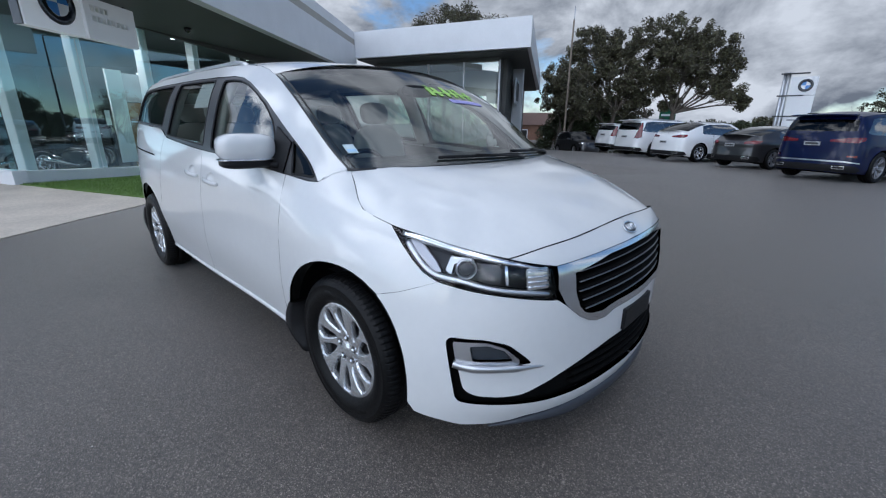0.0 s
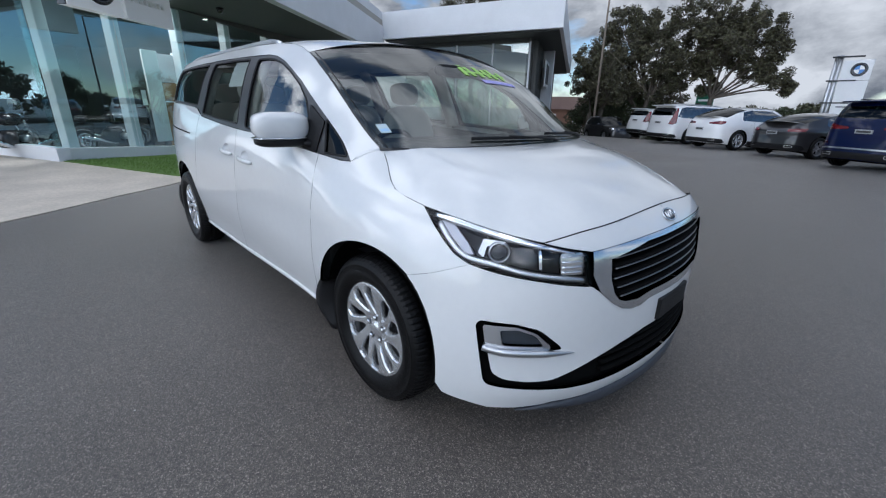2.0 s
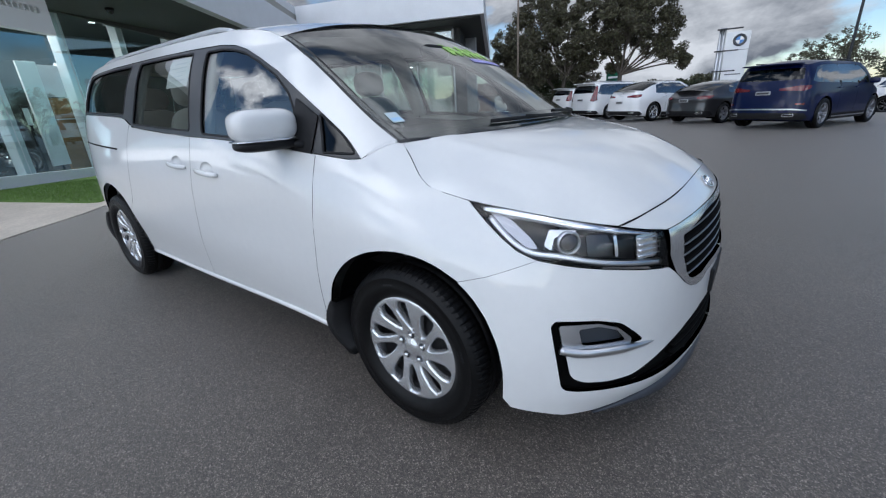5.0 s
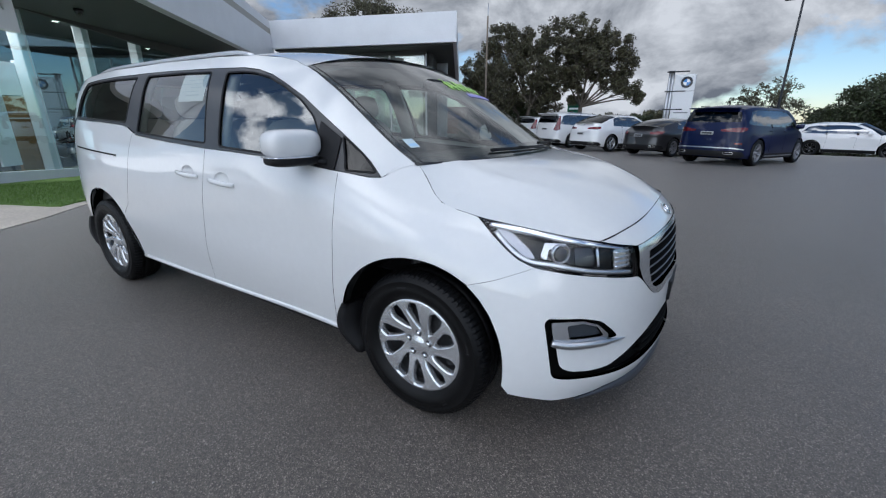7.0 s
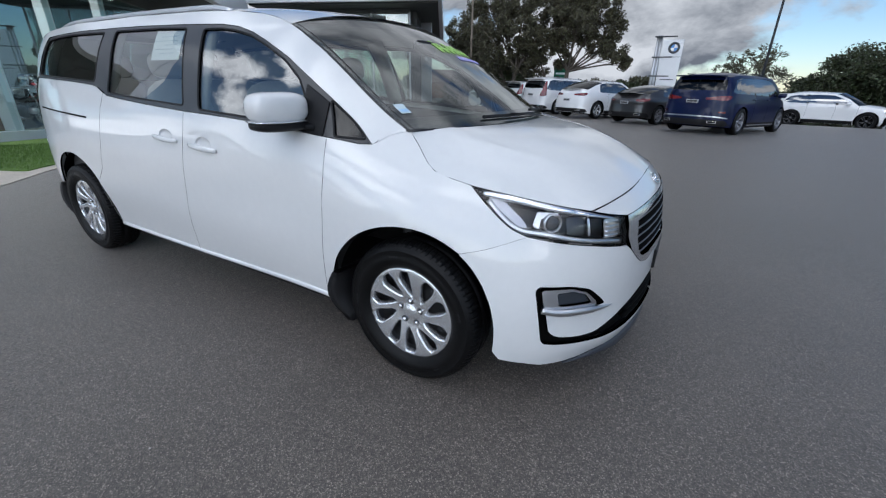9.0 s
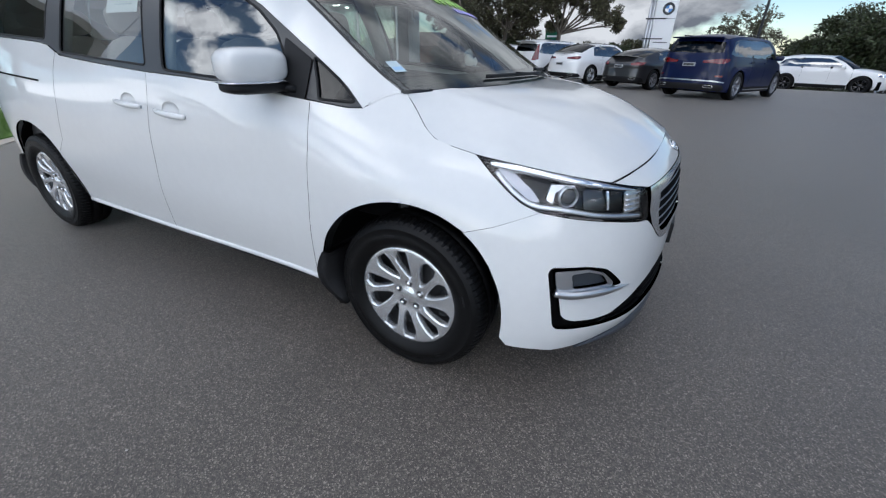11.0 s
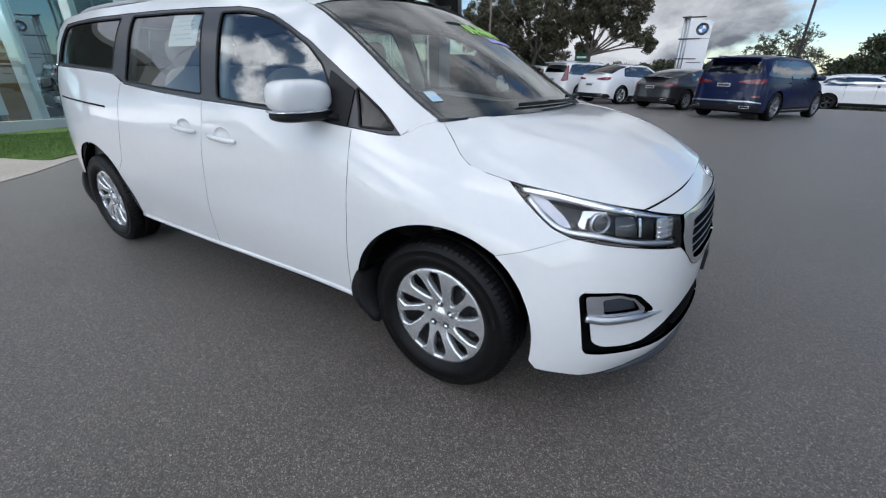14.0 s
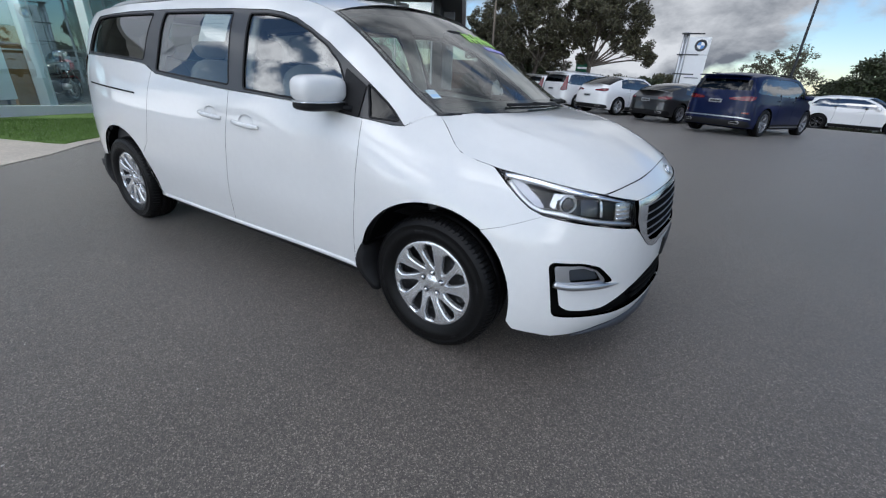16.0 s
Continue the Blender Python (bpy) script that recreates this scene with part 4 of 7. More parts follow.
for k, (y0, y1, tilt) in enumerate(((-0.034, -0.034, 0), (-0.012, -0.022, 0), (0.004, 0.004, 0), (0.018, 0.03, 0))):
    a, b = e0 + nn.normalized() * 0.006 + right * y0 + upv * 0.014, e0 + nn.normalized() * 0.006 + right * y1 - upv * 0.014
    sweep("badge_stroke", [a, (a + b) / 2, b], ring(0.004, 6), CHROME, badge, ups=[tuple(nn)] * 3)
# plate holder and the lip under the bumper
plate = box("plate_holder", (0.874, -0.150, 0.484), (0.906, 0.150, 0.580), BLACK, van, "empty black number-plate holder", 0.006)
lip_hi = [(0.89, -0.2, 0.250), (0.86, -0.36, 0.246), (0.80, -0.53, 0.238), (0.755, -0.63, 0.230), (0.71, -0.69, 0.218), (0.66, -0.745, 0.209)]
lipq = smoothed(Q(*lip_hi[::-1], (0.9, 0, 0.252)), 30)
lp = VAN.lift(lipq[:, 0], lipq[:, 1] - 0.004)
ln = VAN.normal(lipq[:, 0], np.full(30, 0.45)) * (1, 1, 0)
lp = np.vstack([lp, (lp * (1, -1, 1))[::-1][1:]])
ln = np.vstack([ln, (ln * (1, -1, 1))[::-1][1:]])
drop = np.r_[np.linspace(0.05, 1, 14), np.ones(31), np.linspace(1, 0.05, 14)]
v = [tuple(p + n * o + np.array((0, 0, z * d))) for p, n, d in zip(lp, ln, drop) for o, z in ((-0.06, 0.0), (0.001, 0.004), (0.008, -0.010), (0.006, -0.046), (-0.006, -0.058), (-0.09, -0.056))]
f = [(i * 6 + k, i * 6 + (k + 1) % 6, (i + 1) * 6 + (k + 1) % 6, (i + 1) * 6 + k) for i in range(len(lp) - 1) for k in range(6)]
link("bumper_lip", v, f, material("lip_plastic", (0.045, 0.050, 0.062), 0.42, vary=0.08, grain=60), van, "grey plastic lip under the bumper")
skin(VAN, "undertray", [[(0, 0.30)] + list(Q((0.80, -0.53, 0.30), (0.60, -0.80, 0.30), (0.60, -0.80, 0.215), (0.80, -0.53, 0.208))) + [(0, 0.203)]], BLACK, van, "black undertray", out=-0.07, thick=0.1, sides="RL", step=0.05)

# ---- wheels ----


def wheel_cover(parent, m, rim, face, mat):
    """A pressed silver cover: ten broad swept spokes round a hub, with rounded windows between them."""
    outer = [(rim * math.cos(a), rim * math.sin(a)) for a in np.linspace(0, 2 * math.pi, 91)[:-1]]
    holes = []
    for k in range(10):
        loop = []
        wide = 1.0 if k % 2 else 0.9
        for side_, ts in ((-1, np.linspace(0, 1, 12)), (1, np.linspace(1, 0, 12))):
            for t in ts:
                r = 0.078 + (rim - 0.019 - 0.078) * t
                a = 2 * math.pi * k / 10 + 0.2 + (0.16 if k % 2 else 0.24) * math.sin(2.0 * t)
                half = wide * (0.011 + 0.038 * t**0.75) * min(1.0, (0.25 + 2.6 * (1 - t)) ** 0.5) * min(1.0, (0.2 + 5 * t) ** 0.5)
                loop.append((r * math.cos(a + side_ * half / r), r * math.sin(a + side_ * half / r)))
        holes.append(rounded(loop, 0.012, 3))

    def rise(x, y):
        r = math.hypot(x, y)
        z = face - 0.026 + 0.021 * math.sin(min(1.0, max(0.0, (r - 0.06) / (rim - 0.085))) * 1.75)
        z -= 0.010 * max(0.0, (r - rim + 0.016) / 0.016) ** 2
        z += 0.013 * max(0.0, 1 - (r / 0.036) ** 4) ** 0.5 if r < 0.036 else 0.0
        return z

    v2, faces, loops = cut([np.array(outer)] + holes, 0.011)
    v = [m @ Vector((x, y, rise(x, y))) for x, y in v2]
    f = [q if np.cross(v2[q[1]] - v2[q[0]], v2[q[2]] - v2[q[0]]) > 0 else q[::-1] for q in faces]
    cover = link("wheel_cover", v, f, mat, parent, "silver wheel cover with ten broad spokes")
    v, f = [], []
    for n_, l in enumerate(loops):
        c, k = l.mean(0), len(v)
        for grow, dz in ((0.0, 0.0), (0.003, -0.0012), (0.006, -0.0045), (0.0075, -0.010), (0.008, -0.026)):
            q = inset(l, grow) if n_ else l * (1 + grow * 0.5 / rim)
            v += [m @ Vector((x, y, rise(*p) + dz)) for (x, y), p in zip(q, l)]
        n = len(l)
        f += [(k + j * n + i, k + j * n + (i + 1) % n, k + (j + 1) * n + (i + 1) % n, k + (j + 1) * n + i) for j in range(4) for i in range(n)]
    link("cover_edge", v, f, mat, cover)
    return cover


def wheel(parent, x, y, z, side, radius=0.347, width=0.235, rim=0.232, spokes=10, cover=None, name="wheel", fine=True):
    cover = cover or SILVER
    m = pose(x, y, z, 90 if side == "R" else -90, 0, 0)
    w = width / 2
    prof = [(rim - 0.012, -w * 0.8), (rim + 0.02, -w * 0.98), (radius * 0.87, -w), (radius * 0.945, -w * 0.9), (radius * 0.985, -w * 0.7), (radius, -w * 0.45), (radius, -w * 0.32), (radius - 0.007, -w * 0.30), (radius - 0.007, -w * 0.22), (radius, -w * 0.2), (radius, w * 0.2), (radius - 0.007, w * 0.22), (radius - 0.007, w * 0.30), (radius, w * 0.32), (radius, w * 0.45), (radius * 0.992, w * 0.62), (radius * 0.972, w * 0.80), (radius * 0.94, w * 0.91), (radius * 0.90, w * 0.97), (radius * 0.893, w * 1.0), (radius * 0.885, w * 0.985), (radius * 0.84, w), (rim + 0.05, w * 0.995), (rim + 0.044, w * 1.02), (rim + 0.03, w * 0.995), (rim + 0.014, w * 0.95), (rim + 0.003, w * 0.88), (rim - 0.012, w * 0.76)]
    turns = 320 if fine else 48
    v, f, n = [], [], len(prof)
    for i in range(turns):
        a = 2 * math.pi * i / turns
        for r, h in prof:
            if fine and radius * 0.95 < r < radius * 0.999 + 0.002 and abs(h) > w * 0.4 and i % 4 == 0:
                r -= 0.0045
            v.append(m @ Vector((r * math.cos(a), r * math.sin(a), h)))
    for i in range(turns):
        j = (i + 1) % turns
        f += [(i * n + k, j * n + k, j * n + k + 1, i * n + k + 1) for k in range(n - 1)]
    tyre = link(name, v, f, RUBBER, parent, "black tyre on its wheel", smooth=[not (fine and radius * 0.95 < prof[k][0] and abs(prof[k][1]) > w * 0.4) for _ in range(turns) for k in range(n - 1)])
    face = w * 0.86
    lathe("rim", [(rim - 0.006, -w * 0.8), (rim - 0.03, -w * 0.6), (rim - 0.035, 0.0), (rim - 0.018, face - 0.024), (rim - 0.004, face - 0.010), (rim + 0.004, face - 0.008), (rim + 0.008, face - 0.012)], HL_GREY if fine else cover, tyre, "", 64 if fine else 32, m)
    lathe("brake_disc", [(0.0, 0.0), (rim - 0.07, 0.0), (rim - 0.06, 0.006), (rim - 0.02, -0.004)], DEEP, tyre, "dark steel behind the spokes", 40, m)
    if fine:
        lathe("steel_wheel", [(0.05, face - 0.055), (0.10, face - 0.052), (0.13, face - 0.06), (rim - 0.06, face - 0.075), (rim - 0.02, face - 0.055)], BLACK, tyre, "black steel wheel behind the cover", 48, m)
        for k in range(10):
            a = 2 * math.pi * (k + 0.35) / 10
            lathe("vent_hole", [(0.0, 0.0), (0.017, 0.0), (0.021, 0.006), (0.024, 0.0)], HL_GREY, tyre, "round boss on the steel wheel", 16, m @ Matrix.Translation((0.155 * math.cos(a), 0.155 * math.sin(a), face - 0.064)))
        front_ = wheel_cover(tyre, m, rim, face, cover)
        for k in range(5):
            a = 2 * math.pi * (k + 0.25) / 5
            at_ = m @ Matrix.Translation((0.056 * math.cos(a), 0.056 * math.sin(a), face - 0.027))
            lathe("wheel_nut", [(0.0, 0.012), (0.006, 0.012), (0.0085, 0.009), (0.0095, 0.0)], CHROME, front_, "chrome wheel nut", 12, at_)
            lathe("nut_well", [(0.0095, 0.0012), (0.0135, 0.0045), (0.0165, 0.0012)], HL_GREY, front_, "dark nut recess", 16, at_)
        # raised marks on the sidewall
        for a, l in ((3.02, 0.20), (3.35, 0.12), (0.2, 0.16), (5.3, 0.1), (1.7, 0.18)):
            count = max(3, int(l / 0.035))
            for i in range(count):
                arc = [m @ Vector((radius * 0.80 * math.cos(a + t), radius * 0.80 * math.sin(a + t), w * 1.004)) for t in np.linspace(l * i / count, l * (i + 0.62) / count, 3)]
                sweep("sidewall_mark", arc, [(-0.008, -0.001), (-0.008, 0.001), (0.008, 0.001), (0.008, -0.001)], BLACK, tyre, "small raised bar on the sidewall", ups=[tuple(m.to_3x3() @ Vector((0, 0, 1)))] * 3)
        return tyre
    lathe("hub", [(0.0, face - 0.018), (0.022, face - 0.019), (0.030, face - 0.022), (0.034, face - 0.034), (0.062, face - 0.038), (0.078, face - 0.05), (0.08, face - 0.075)], cover, tyre, "", 20, m)
    lathe("outer_ring", [(rim + 0.002, face - 0.012), (rim + 0.004, face + 0.004), (rim - 0.004, face + 0.007), (rim - 0.016, face + 0.002), (rim - 0.022, face - 0.006), (rim - 0.024, face - 0.03)], cover, tyre, "", 32, m)
    for k in range(spokes):
        a = 2 * math.pi * (k + (0.18 if k % 2 else -0.18)) / spokes + 0.13
        pts = [m @ Vector(((0.055 + (rim - 0.069) * t) * math.cos(a), (0.055 + (rim - 0.069) * t) * math.sin(a), face - 0.044 + 0.030 * math.sin(1.7 * t) + 0.008 * t)) for t in np.linspace(0, 1, 5)]
        sec = [(-0.02, -0.020), (-0.02, -0.001), (-0.012, 0.005), (0.012, 0.005), (0.02, -0.001), (0.02, -0.020)]
        sweep("spoke", pts, sec, cover, tyre, "", ups=[tuple(m.to_3x3() @ Vector((0, 0, 1)))] * 5, taper=[0.8] * 5)
    return tyre


for x in (0.0, -3.06):
    for side, y in (("R", -1), ("L", 1)):
        wheel(van, x + (-0.008 if x == 0 else 0.006), y * (0.850 if x == 0 else 0.862), 0.343, side, 0.344, width=0.225, rim=0.2295)
        # liner of the wheel arch, mud flap
        sg = -1 if side == "R" else 1
        cx, cz, rx, rz = (-0.012, 0.342, 0.424, 0.416) if x == 0 else (-3.035, 0.355, 0.464, 0.428)
        aa = np.radians(np.linspace(197, -11, 30))
        yy = (0.925, 0.90, 0.60) if x == 0 else (0.93, 0.90, 0.60)
        rim_ = Q(*[(cx + rx * math.cos(a), max(0.21, cz + rz * math.sin(a))) for a in aa])
        skin_y = np.abs(VAN.lift(rim_[:, 0], rim_[:, 1])[:, 1])
        vv = [(cx + (rx + d) * math.cos(a), sg * min(y_, edge_ - in_), max(0.2, cz + (rz + d) * math.sin(a))) for a, edge_ in zip(aa, skin_y) for y_, d, in_ in zip(yy, (0.0, 0.012, 0.02), (0.014, 0.03, 0.2))] + [(cx, sg * 0.6, cz)]
        ff = [(i * 3 + j, i * 3 + j + 1, i * 3 + j + 4, i * 3 + j + 3) for i in range(29) for j in range(2)] + [(i * 3 + 2, 90, i * 3 + 5) for i in range(29)]
        link("arch_liner", vv, ff, DEEP, van, "black wheel-arch liner")
        fx = -0.405 if x == 0 else -3.475
        hi, lo_ = (0.46, 0.205) if x == 0 else (0.50, 0.19)
        yo = 0.975 if x == 0 else 0.955
        v = []
        for k, t in enumerate(np.linspace(0, 1, 9)):
            z = hi + (lo_ - hi) * t
            b = cx - math.sqrt(max(0.0, 1 - min(1.0, abs(z - cz) / rz) ** 2)) * rx if z > cz else cx - rx + 0.10 * ((cz - z) / 0.17) ** 1.5
            o = yo + 0.014 * math.sin(math.pi * min(1, t * 1.2)) - 0.03 * max(0, t - 0.75) * 2
            v += [(b - 0.02 * math.sin(math.pi * min(1, t + 0.12)), sg * o, z), (b + 0.03, sg * (o - 0.008), z), (b + 0.03, sg * 0.72, z), (b, sg * 0.72, z)]
        f = [(k * 4 + j, k * 4 + (j + 1) % 4, (k + 1) * 4 + (j + 1) % 4, (k + 1) * 4 + j) for k in range(8) for j in range(4)] + [(0, 1, 2, 3), (32, 33, 34, 35)]
        link("mud_flap", v, f, BLACK, van, "black plastic mud flap")

# ---- mirrors, rails, wipers, tail ----


def egg(name, centre, size, power, mat, parent, label="", rot=0.0, z_cut=None, flip=1, n=28):
    """A rounded block: a superellipsoid, turned about z."""
    v, f = [], []
    sp = lambda a: math.copysign(abs(a) ** (2 / power), a)
    for i in range(n + 1):
        ph = -math.pi / 2 + math.pi * i / n
        for j in range(2 * n):
            th = math.pi * j / n
            p = Vector((size[0] * sp(math.cos(ph)) * sp(math.cos(th)), size[1] * sp(math.cos(ph)) * sp(math.sin(th)), size[2] * sp(math.sin(ph))))
            if z_cut:
                p.z = min(max(p.z, z_cut[0]), z_cut[1])
            p = Matrix.Rotation(rot, 3, "Z") @ p
            v.append((centre[0] + p.x, flip * (centre[1] + p.y), centre[2] + p.z))
    for i in range(n):
        for j in range(2 * n):
            a, b = i * 2 * n + j, i * 2 * n + (j + 1) % (2 * n)
            q = (a, b, b + 2 * n, a + 2 * n)
            f.append(q if flip == 1 else q[::-1])
    return link(name, v, f, mat, parent, label)


for side, fl in (("R", 1), ("L", -1)):
    mirror = egg("wing_mirror", (-0.626, -1.010, 1.201), (0.078, 0.129, 0.064), 3.3, PAINT, van, "white mirror housing over a black base", rot=-0.15, z_cut=(-0.052, 0.08), flip=fl)
    egg("mirror_base", (-0.628, -1.008, 1.131), (0.075, 0.124, 0.028), 3.2, BLACK, mirror, "black mirror base", rot=-0.15, z_cut=(-0.032, 0.010), flip=fl)
    egg("indicator_strip", (-0.625, -1.010, 1.1465), (0.0805, 0.131, 0.0055), 3.6, CHROME, mirror, "clear indicator strip", rot=-0.15, flip=fl)
    egg("mirror_glass", (-0.672, -0.992, 1.194), (0.03, 0.098, 0.056), 4, CHROME, mirror, "mirror glass", rot=-0.15, flip=fl)
    arm = [(-0.60, -0.945, 1.130), (-0.575, -0.915, 1.122), (-0.54, -0.885, 1.115)]
    sweep("mirror_arm", np.array(arm) * (1, fl, 1), ring(0.04, 12, 0.5), BLACK, mirror, "black mirror arm", taper=[0.9, 0.8, 1.2])
    # roof rail
    q = Q(*[(x, z) for x, z in ((-1.30, 1.640), (-1.42, 1.650), (-1.7, 1.661), (-2.3, 1.671), (-2.9, 1.664), (-3.25, 1.646), (-3.38, 1.632))])
    q = smoothed(q, 40)
    h = 0.016 * np.clip(np.sin(np.pi * np.linspace(0, 1, 40)) * 4, 0, 1) ** 0.7
    p = VAN.lift(q[:, 0], q[:, 1]) + np.stack([0 * h, 0.045 + 0 * h, h + 0.004], 1)
    sweep("roof_rail", p * (1, fl, 1), ring(0.014, 10, 0.9), SATIN, van, "silver roof rail")
    # runner of the sliding door
    strip("door_runner", [(-2.63, 1.054), (-2.9, 1.064), (-3.2, 1.075), (-3.47, 1.085)], 0.013, 0.004, DEEP, van, "dark runner slot of the sliding door", out=0.0006, side=side, n=16)
    strip("runner_edge", [(-2.63, 1.046), (-2.9, 1.056), (-3.2, 1.067), (-3.47, 1.077)], 0.006, 0.005, PAINT, van, out=0.001, side=side, n=16)


def on_screen(y, v, out=0.0):
    """A place on the windscreen: y across, v up from 0 to 1."""
    e, c = WS
    i = np.clip(v, 0, 1) * (len(e) - 1)
    a = int(min(len(e) - 2, math.floor(i)))
    t = i - a
    ee, cc = e[a] * (1 - t) + e[a + 1] * t + (0.01, 0.004, 0), c[a] * (1 - t) + c[a + 1] * t
    w = min(1.0, abs(y) / abs(ee[1]))
    return np.array((cc[0] + (ee[0] - cc[0]) * w**2.2 + 0.55 * out, y, cc[2] + (ee[2] - cc[2]) * w**2.2 + 0.83 * out))


TAN = material("ceramic_band", (0.01, 0.01, 0.011), 0.3)
for y0, y1, v0, v1 in ((-0.42, 0.14, 0.045, 0.03), (0.10, 0.66, 0.06, 0.035)):
    wiper = sweep("wiper", [on_screen(y0 + (y1 - y0) * t, v0 + (v1 - v0) * t, 0.012) for t in np.linspace(0, 1, 12)], [(-0.004, -0.008), (-0.004, 0.003), (0.0, 0.007), (0.004, 0.003), (0.004, -0.008)], BLACK, van, "black windscreen wiper")
    sweep("wiper_arm", [on_screen(y0 + (y1 - y0) * t, v0 + (v1 - v0) * t - 0.02 * t, 0.03 - 0.02 * t * t) for t in np.linspace(0.35, 1.08, 9)], ring(0.0065, 8, 0.7), BLACK, wiper, "black wiper arm", taper=np.linspace(0.7, 1.5, 9))
# cowl under the wipers
cw_ = [on_screen(y, 0.0, 0.0) + np.array((-0.01, 0, -0.045)) for y in np.linspace(-0.68, 0.68, 33)]
sweep("cowl", cw_, [(-0.05, -0.01), (-0.05, 0.006), (0.05, 0.002), (0.05, -0.01)], BLACK, van, "black plastic cowl under the windscreen")
# dark printed border of the windscreen
band = [on_screen(y, 0.045, -0.003) for y in np.linspace(-0.80, 0.80, 33)]
sweep("screen_border", band, [(-0.045, -0.001), (-0.045, 0.001), (0.045, 0.001), (0.045, -0.001)], TAN, van, "black printed border of the windscreen", ups=[(0.55, 0, 0.83)] * 33)
for fl in (1, -1):
    side_band = [on_screen(-fl * (abs(WS[0][int(round(t * 23))][1]) - 0.012), t, -0.003) for t in np.linspace(0, 1, 24)]
    sweep("screen_border", side_band, [(-0.016, -0.001), (-0.016, 0.001), (0.016, 0.001), (0.016, -0.001)], TAN, van, "black printed border of the windscreen", ups=[(0.5, -0.45 * fl, 0.72)] * 24)
for side in "RL":
    strip("pillar_joint", [(-0.088, 1.126), (-0.15, 1.1085), (-0.20, 1.080)], 0.014, 0.002, PAINT, van, out=0.0005, side=side, n=10)
strip("bonnet_gap", hood_front[:-1] + [(0.79, 0.0, 0.930)], 0.0045, 0.002, DEEP, van, "dark gap in front of the bonnet", out=0.0015, side="R", n=40)
strip("bonnet_gap", hood_front[1:-1] + [(0.79, 0.0, 0.930)], 0.0045, 0.002, DEEP, van, "dark gap in front of the bonnet", out=0.0005, side="L", n=40)
PRICE = material("price_paint", (0.38, 0.64, 0.15), 0.7)
VIOLET = material("violet_paint", (0.38, 0.36, 0.70), 0.7)


def mark(name, y0, v0, y1, v1, width, mat, label):
    ts = np.linspace(0, 1, 5)
    d = np.array((y1 - y0, (v1 - v0) * 0.98))
    side = np.array((-d[1], d[0])) / np.linalg.norm(d) * width / 2
    v = [on_screen(y0 + (y1 - y0) * t + k * side[0], v0 + (v1 - v0) * t + k * side[1] / 0.98, o) for t in ts for k, o in ((-1, 0.002), (1, 0.002), (1, 0.004), (-1, 0.004))]
    f = [(i * 4 + k, i * 4 + (k + 1) % 4, i * 4 + 4 + (k + 1) % 4, i * 4 + 4 + k) for i in range(4) for k in range(4)] + [(0, 1, 2, 3), (16, 17, 18, 19)]
    return link(name, v, f, mat, van, label, smooth=False)


for k in range(6):
    y = 0.045 + 0.072 * k
    mark("price_stroke", y, 0.655, y + (0.02, -0.012, 0.016, 0.004, -0.01, 0.02)[k], 0.785 - 0.02 * (k % 2), 0.034, PRICE, "broad stroke of bright green window paint")
mark("painted_bar", 0.06, 0.70, 0.46, 0.715, 0.022, PRICE, "broad stroke of bright green window paint")
mark("painted_line", 0.13, 0.595, 0.46, 0.600, 0.04, VIOLET, "violet bar of window paint")
PAPER = material("paper", (0.82, 0.84, 0.84), 0.8, vary=0.03, grain=60)
STICKER = material("sticker_blue", (0.35, 0.55, 0.75), 0.6)
mark("sticker", -0.742, 0.135, -0.738, 0.21, 0.040, material("pale_sticker", (0.50, 0.60, 0.64), 0.6), "small pale sticker on the windscreen")
mark("sticker_bar", -0.741, 0.145, -0.740, 0.17, 0.033, STICKER, "blue bar on the sticker")

# tail
RED = material("tail_lamp_red", (0.35, 0.01, 0.012), 0.12, coat=0.8)
for side in "RL":
    tail = skin(VAN, "tail_lamp", [rounded(Q((-3.66, -0.89, 1.285), (-3.705, -0.88, 1.0), (-3.86, -0.82, 0.97), (-4.0, -0.73, 1.0), (-4.03, -0.68, 1.27)), 0.03)], RED, van, "red wrap-round tail lamp", out=0.002, sides=side)
gate = [(VAN.length, 0.55)] + list(Q((-4.08, -0.55, 0.55), (-4.03, -0.68, 0.62), (-4.03, -0.68, 1.28))) + [(VAN.length, 1.28)]
skin(VAN, "tailgate", [gate], PAINT, van, sides="RL")
skin(VAN, "rear_window", [[(VAN.length, 1.285)] + list(Q((-4.03, -0.68, 1.285), (-4.0, -0.73, 1.6))) + [(VAN.length, 1.64)]], DARKGLASS, van, "dark tinted rear window", thick=0, out=-0.004, sides="RL")
skin(VAN, "rear_bumper", [[(VAN.length, 0.25)] + list(Q((-4.05, -0.62, 0.25), (-3.8, -0.845, 0.25), (-3.62, -0.89, 0.30), (-3.705, -0.87, 0.6), (-3.705, -0.87, 0.97), (-3.86, -0.82, 0.965), (-4.0, -0.73, 0.99), (-4.04, -0.67, 0.6), (-4.09, -0.53, 0.54))) + [(VAN.length, 0.54)]], PAINT, van, sides="RL")
for side in "RL":
    skin(VAN, "rear_pillar", [list(Q((-3.70, 1.295), (-3.72, 1.56), (-3.5, 1.625), (-3.8, -0.845, 1.60), (-4.0, -0.73, 1.6), (-4.025, -0.69, 1.29)))], PAINT, van, sides=side)

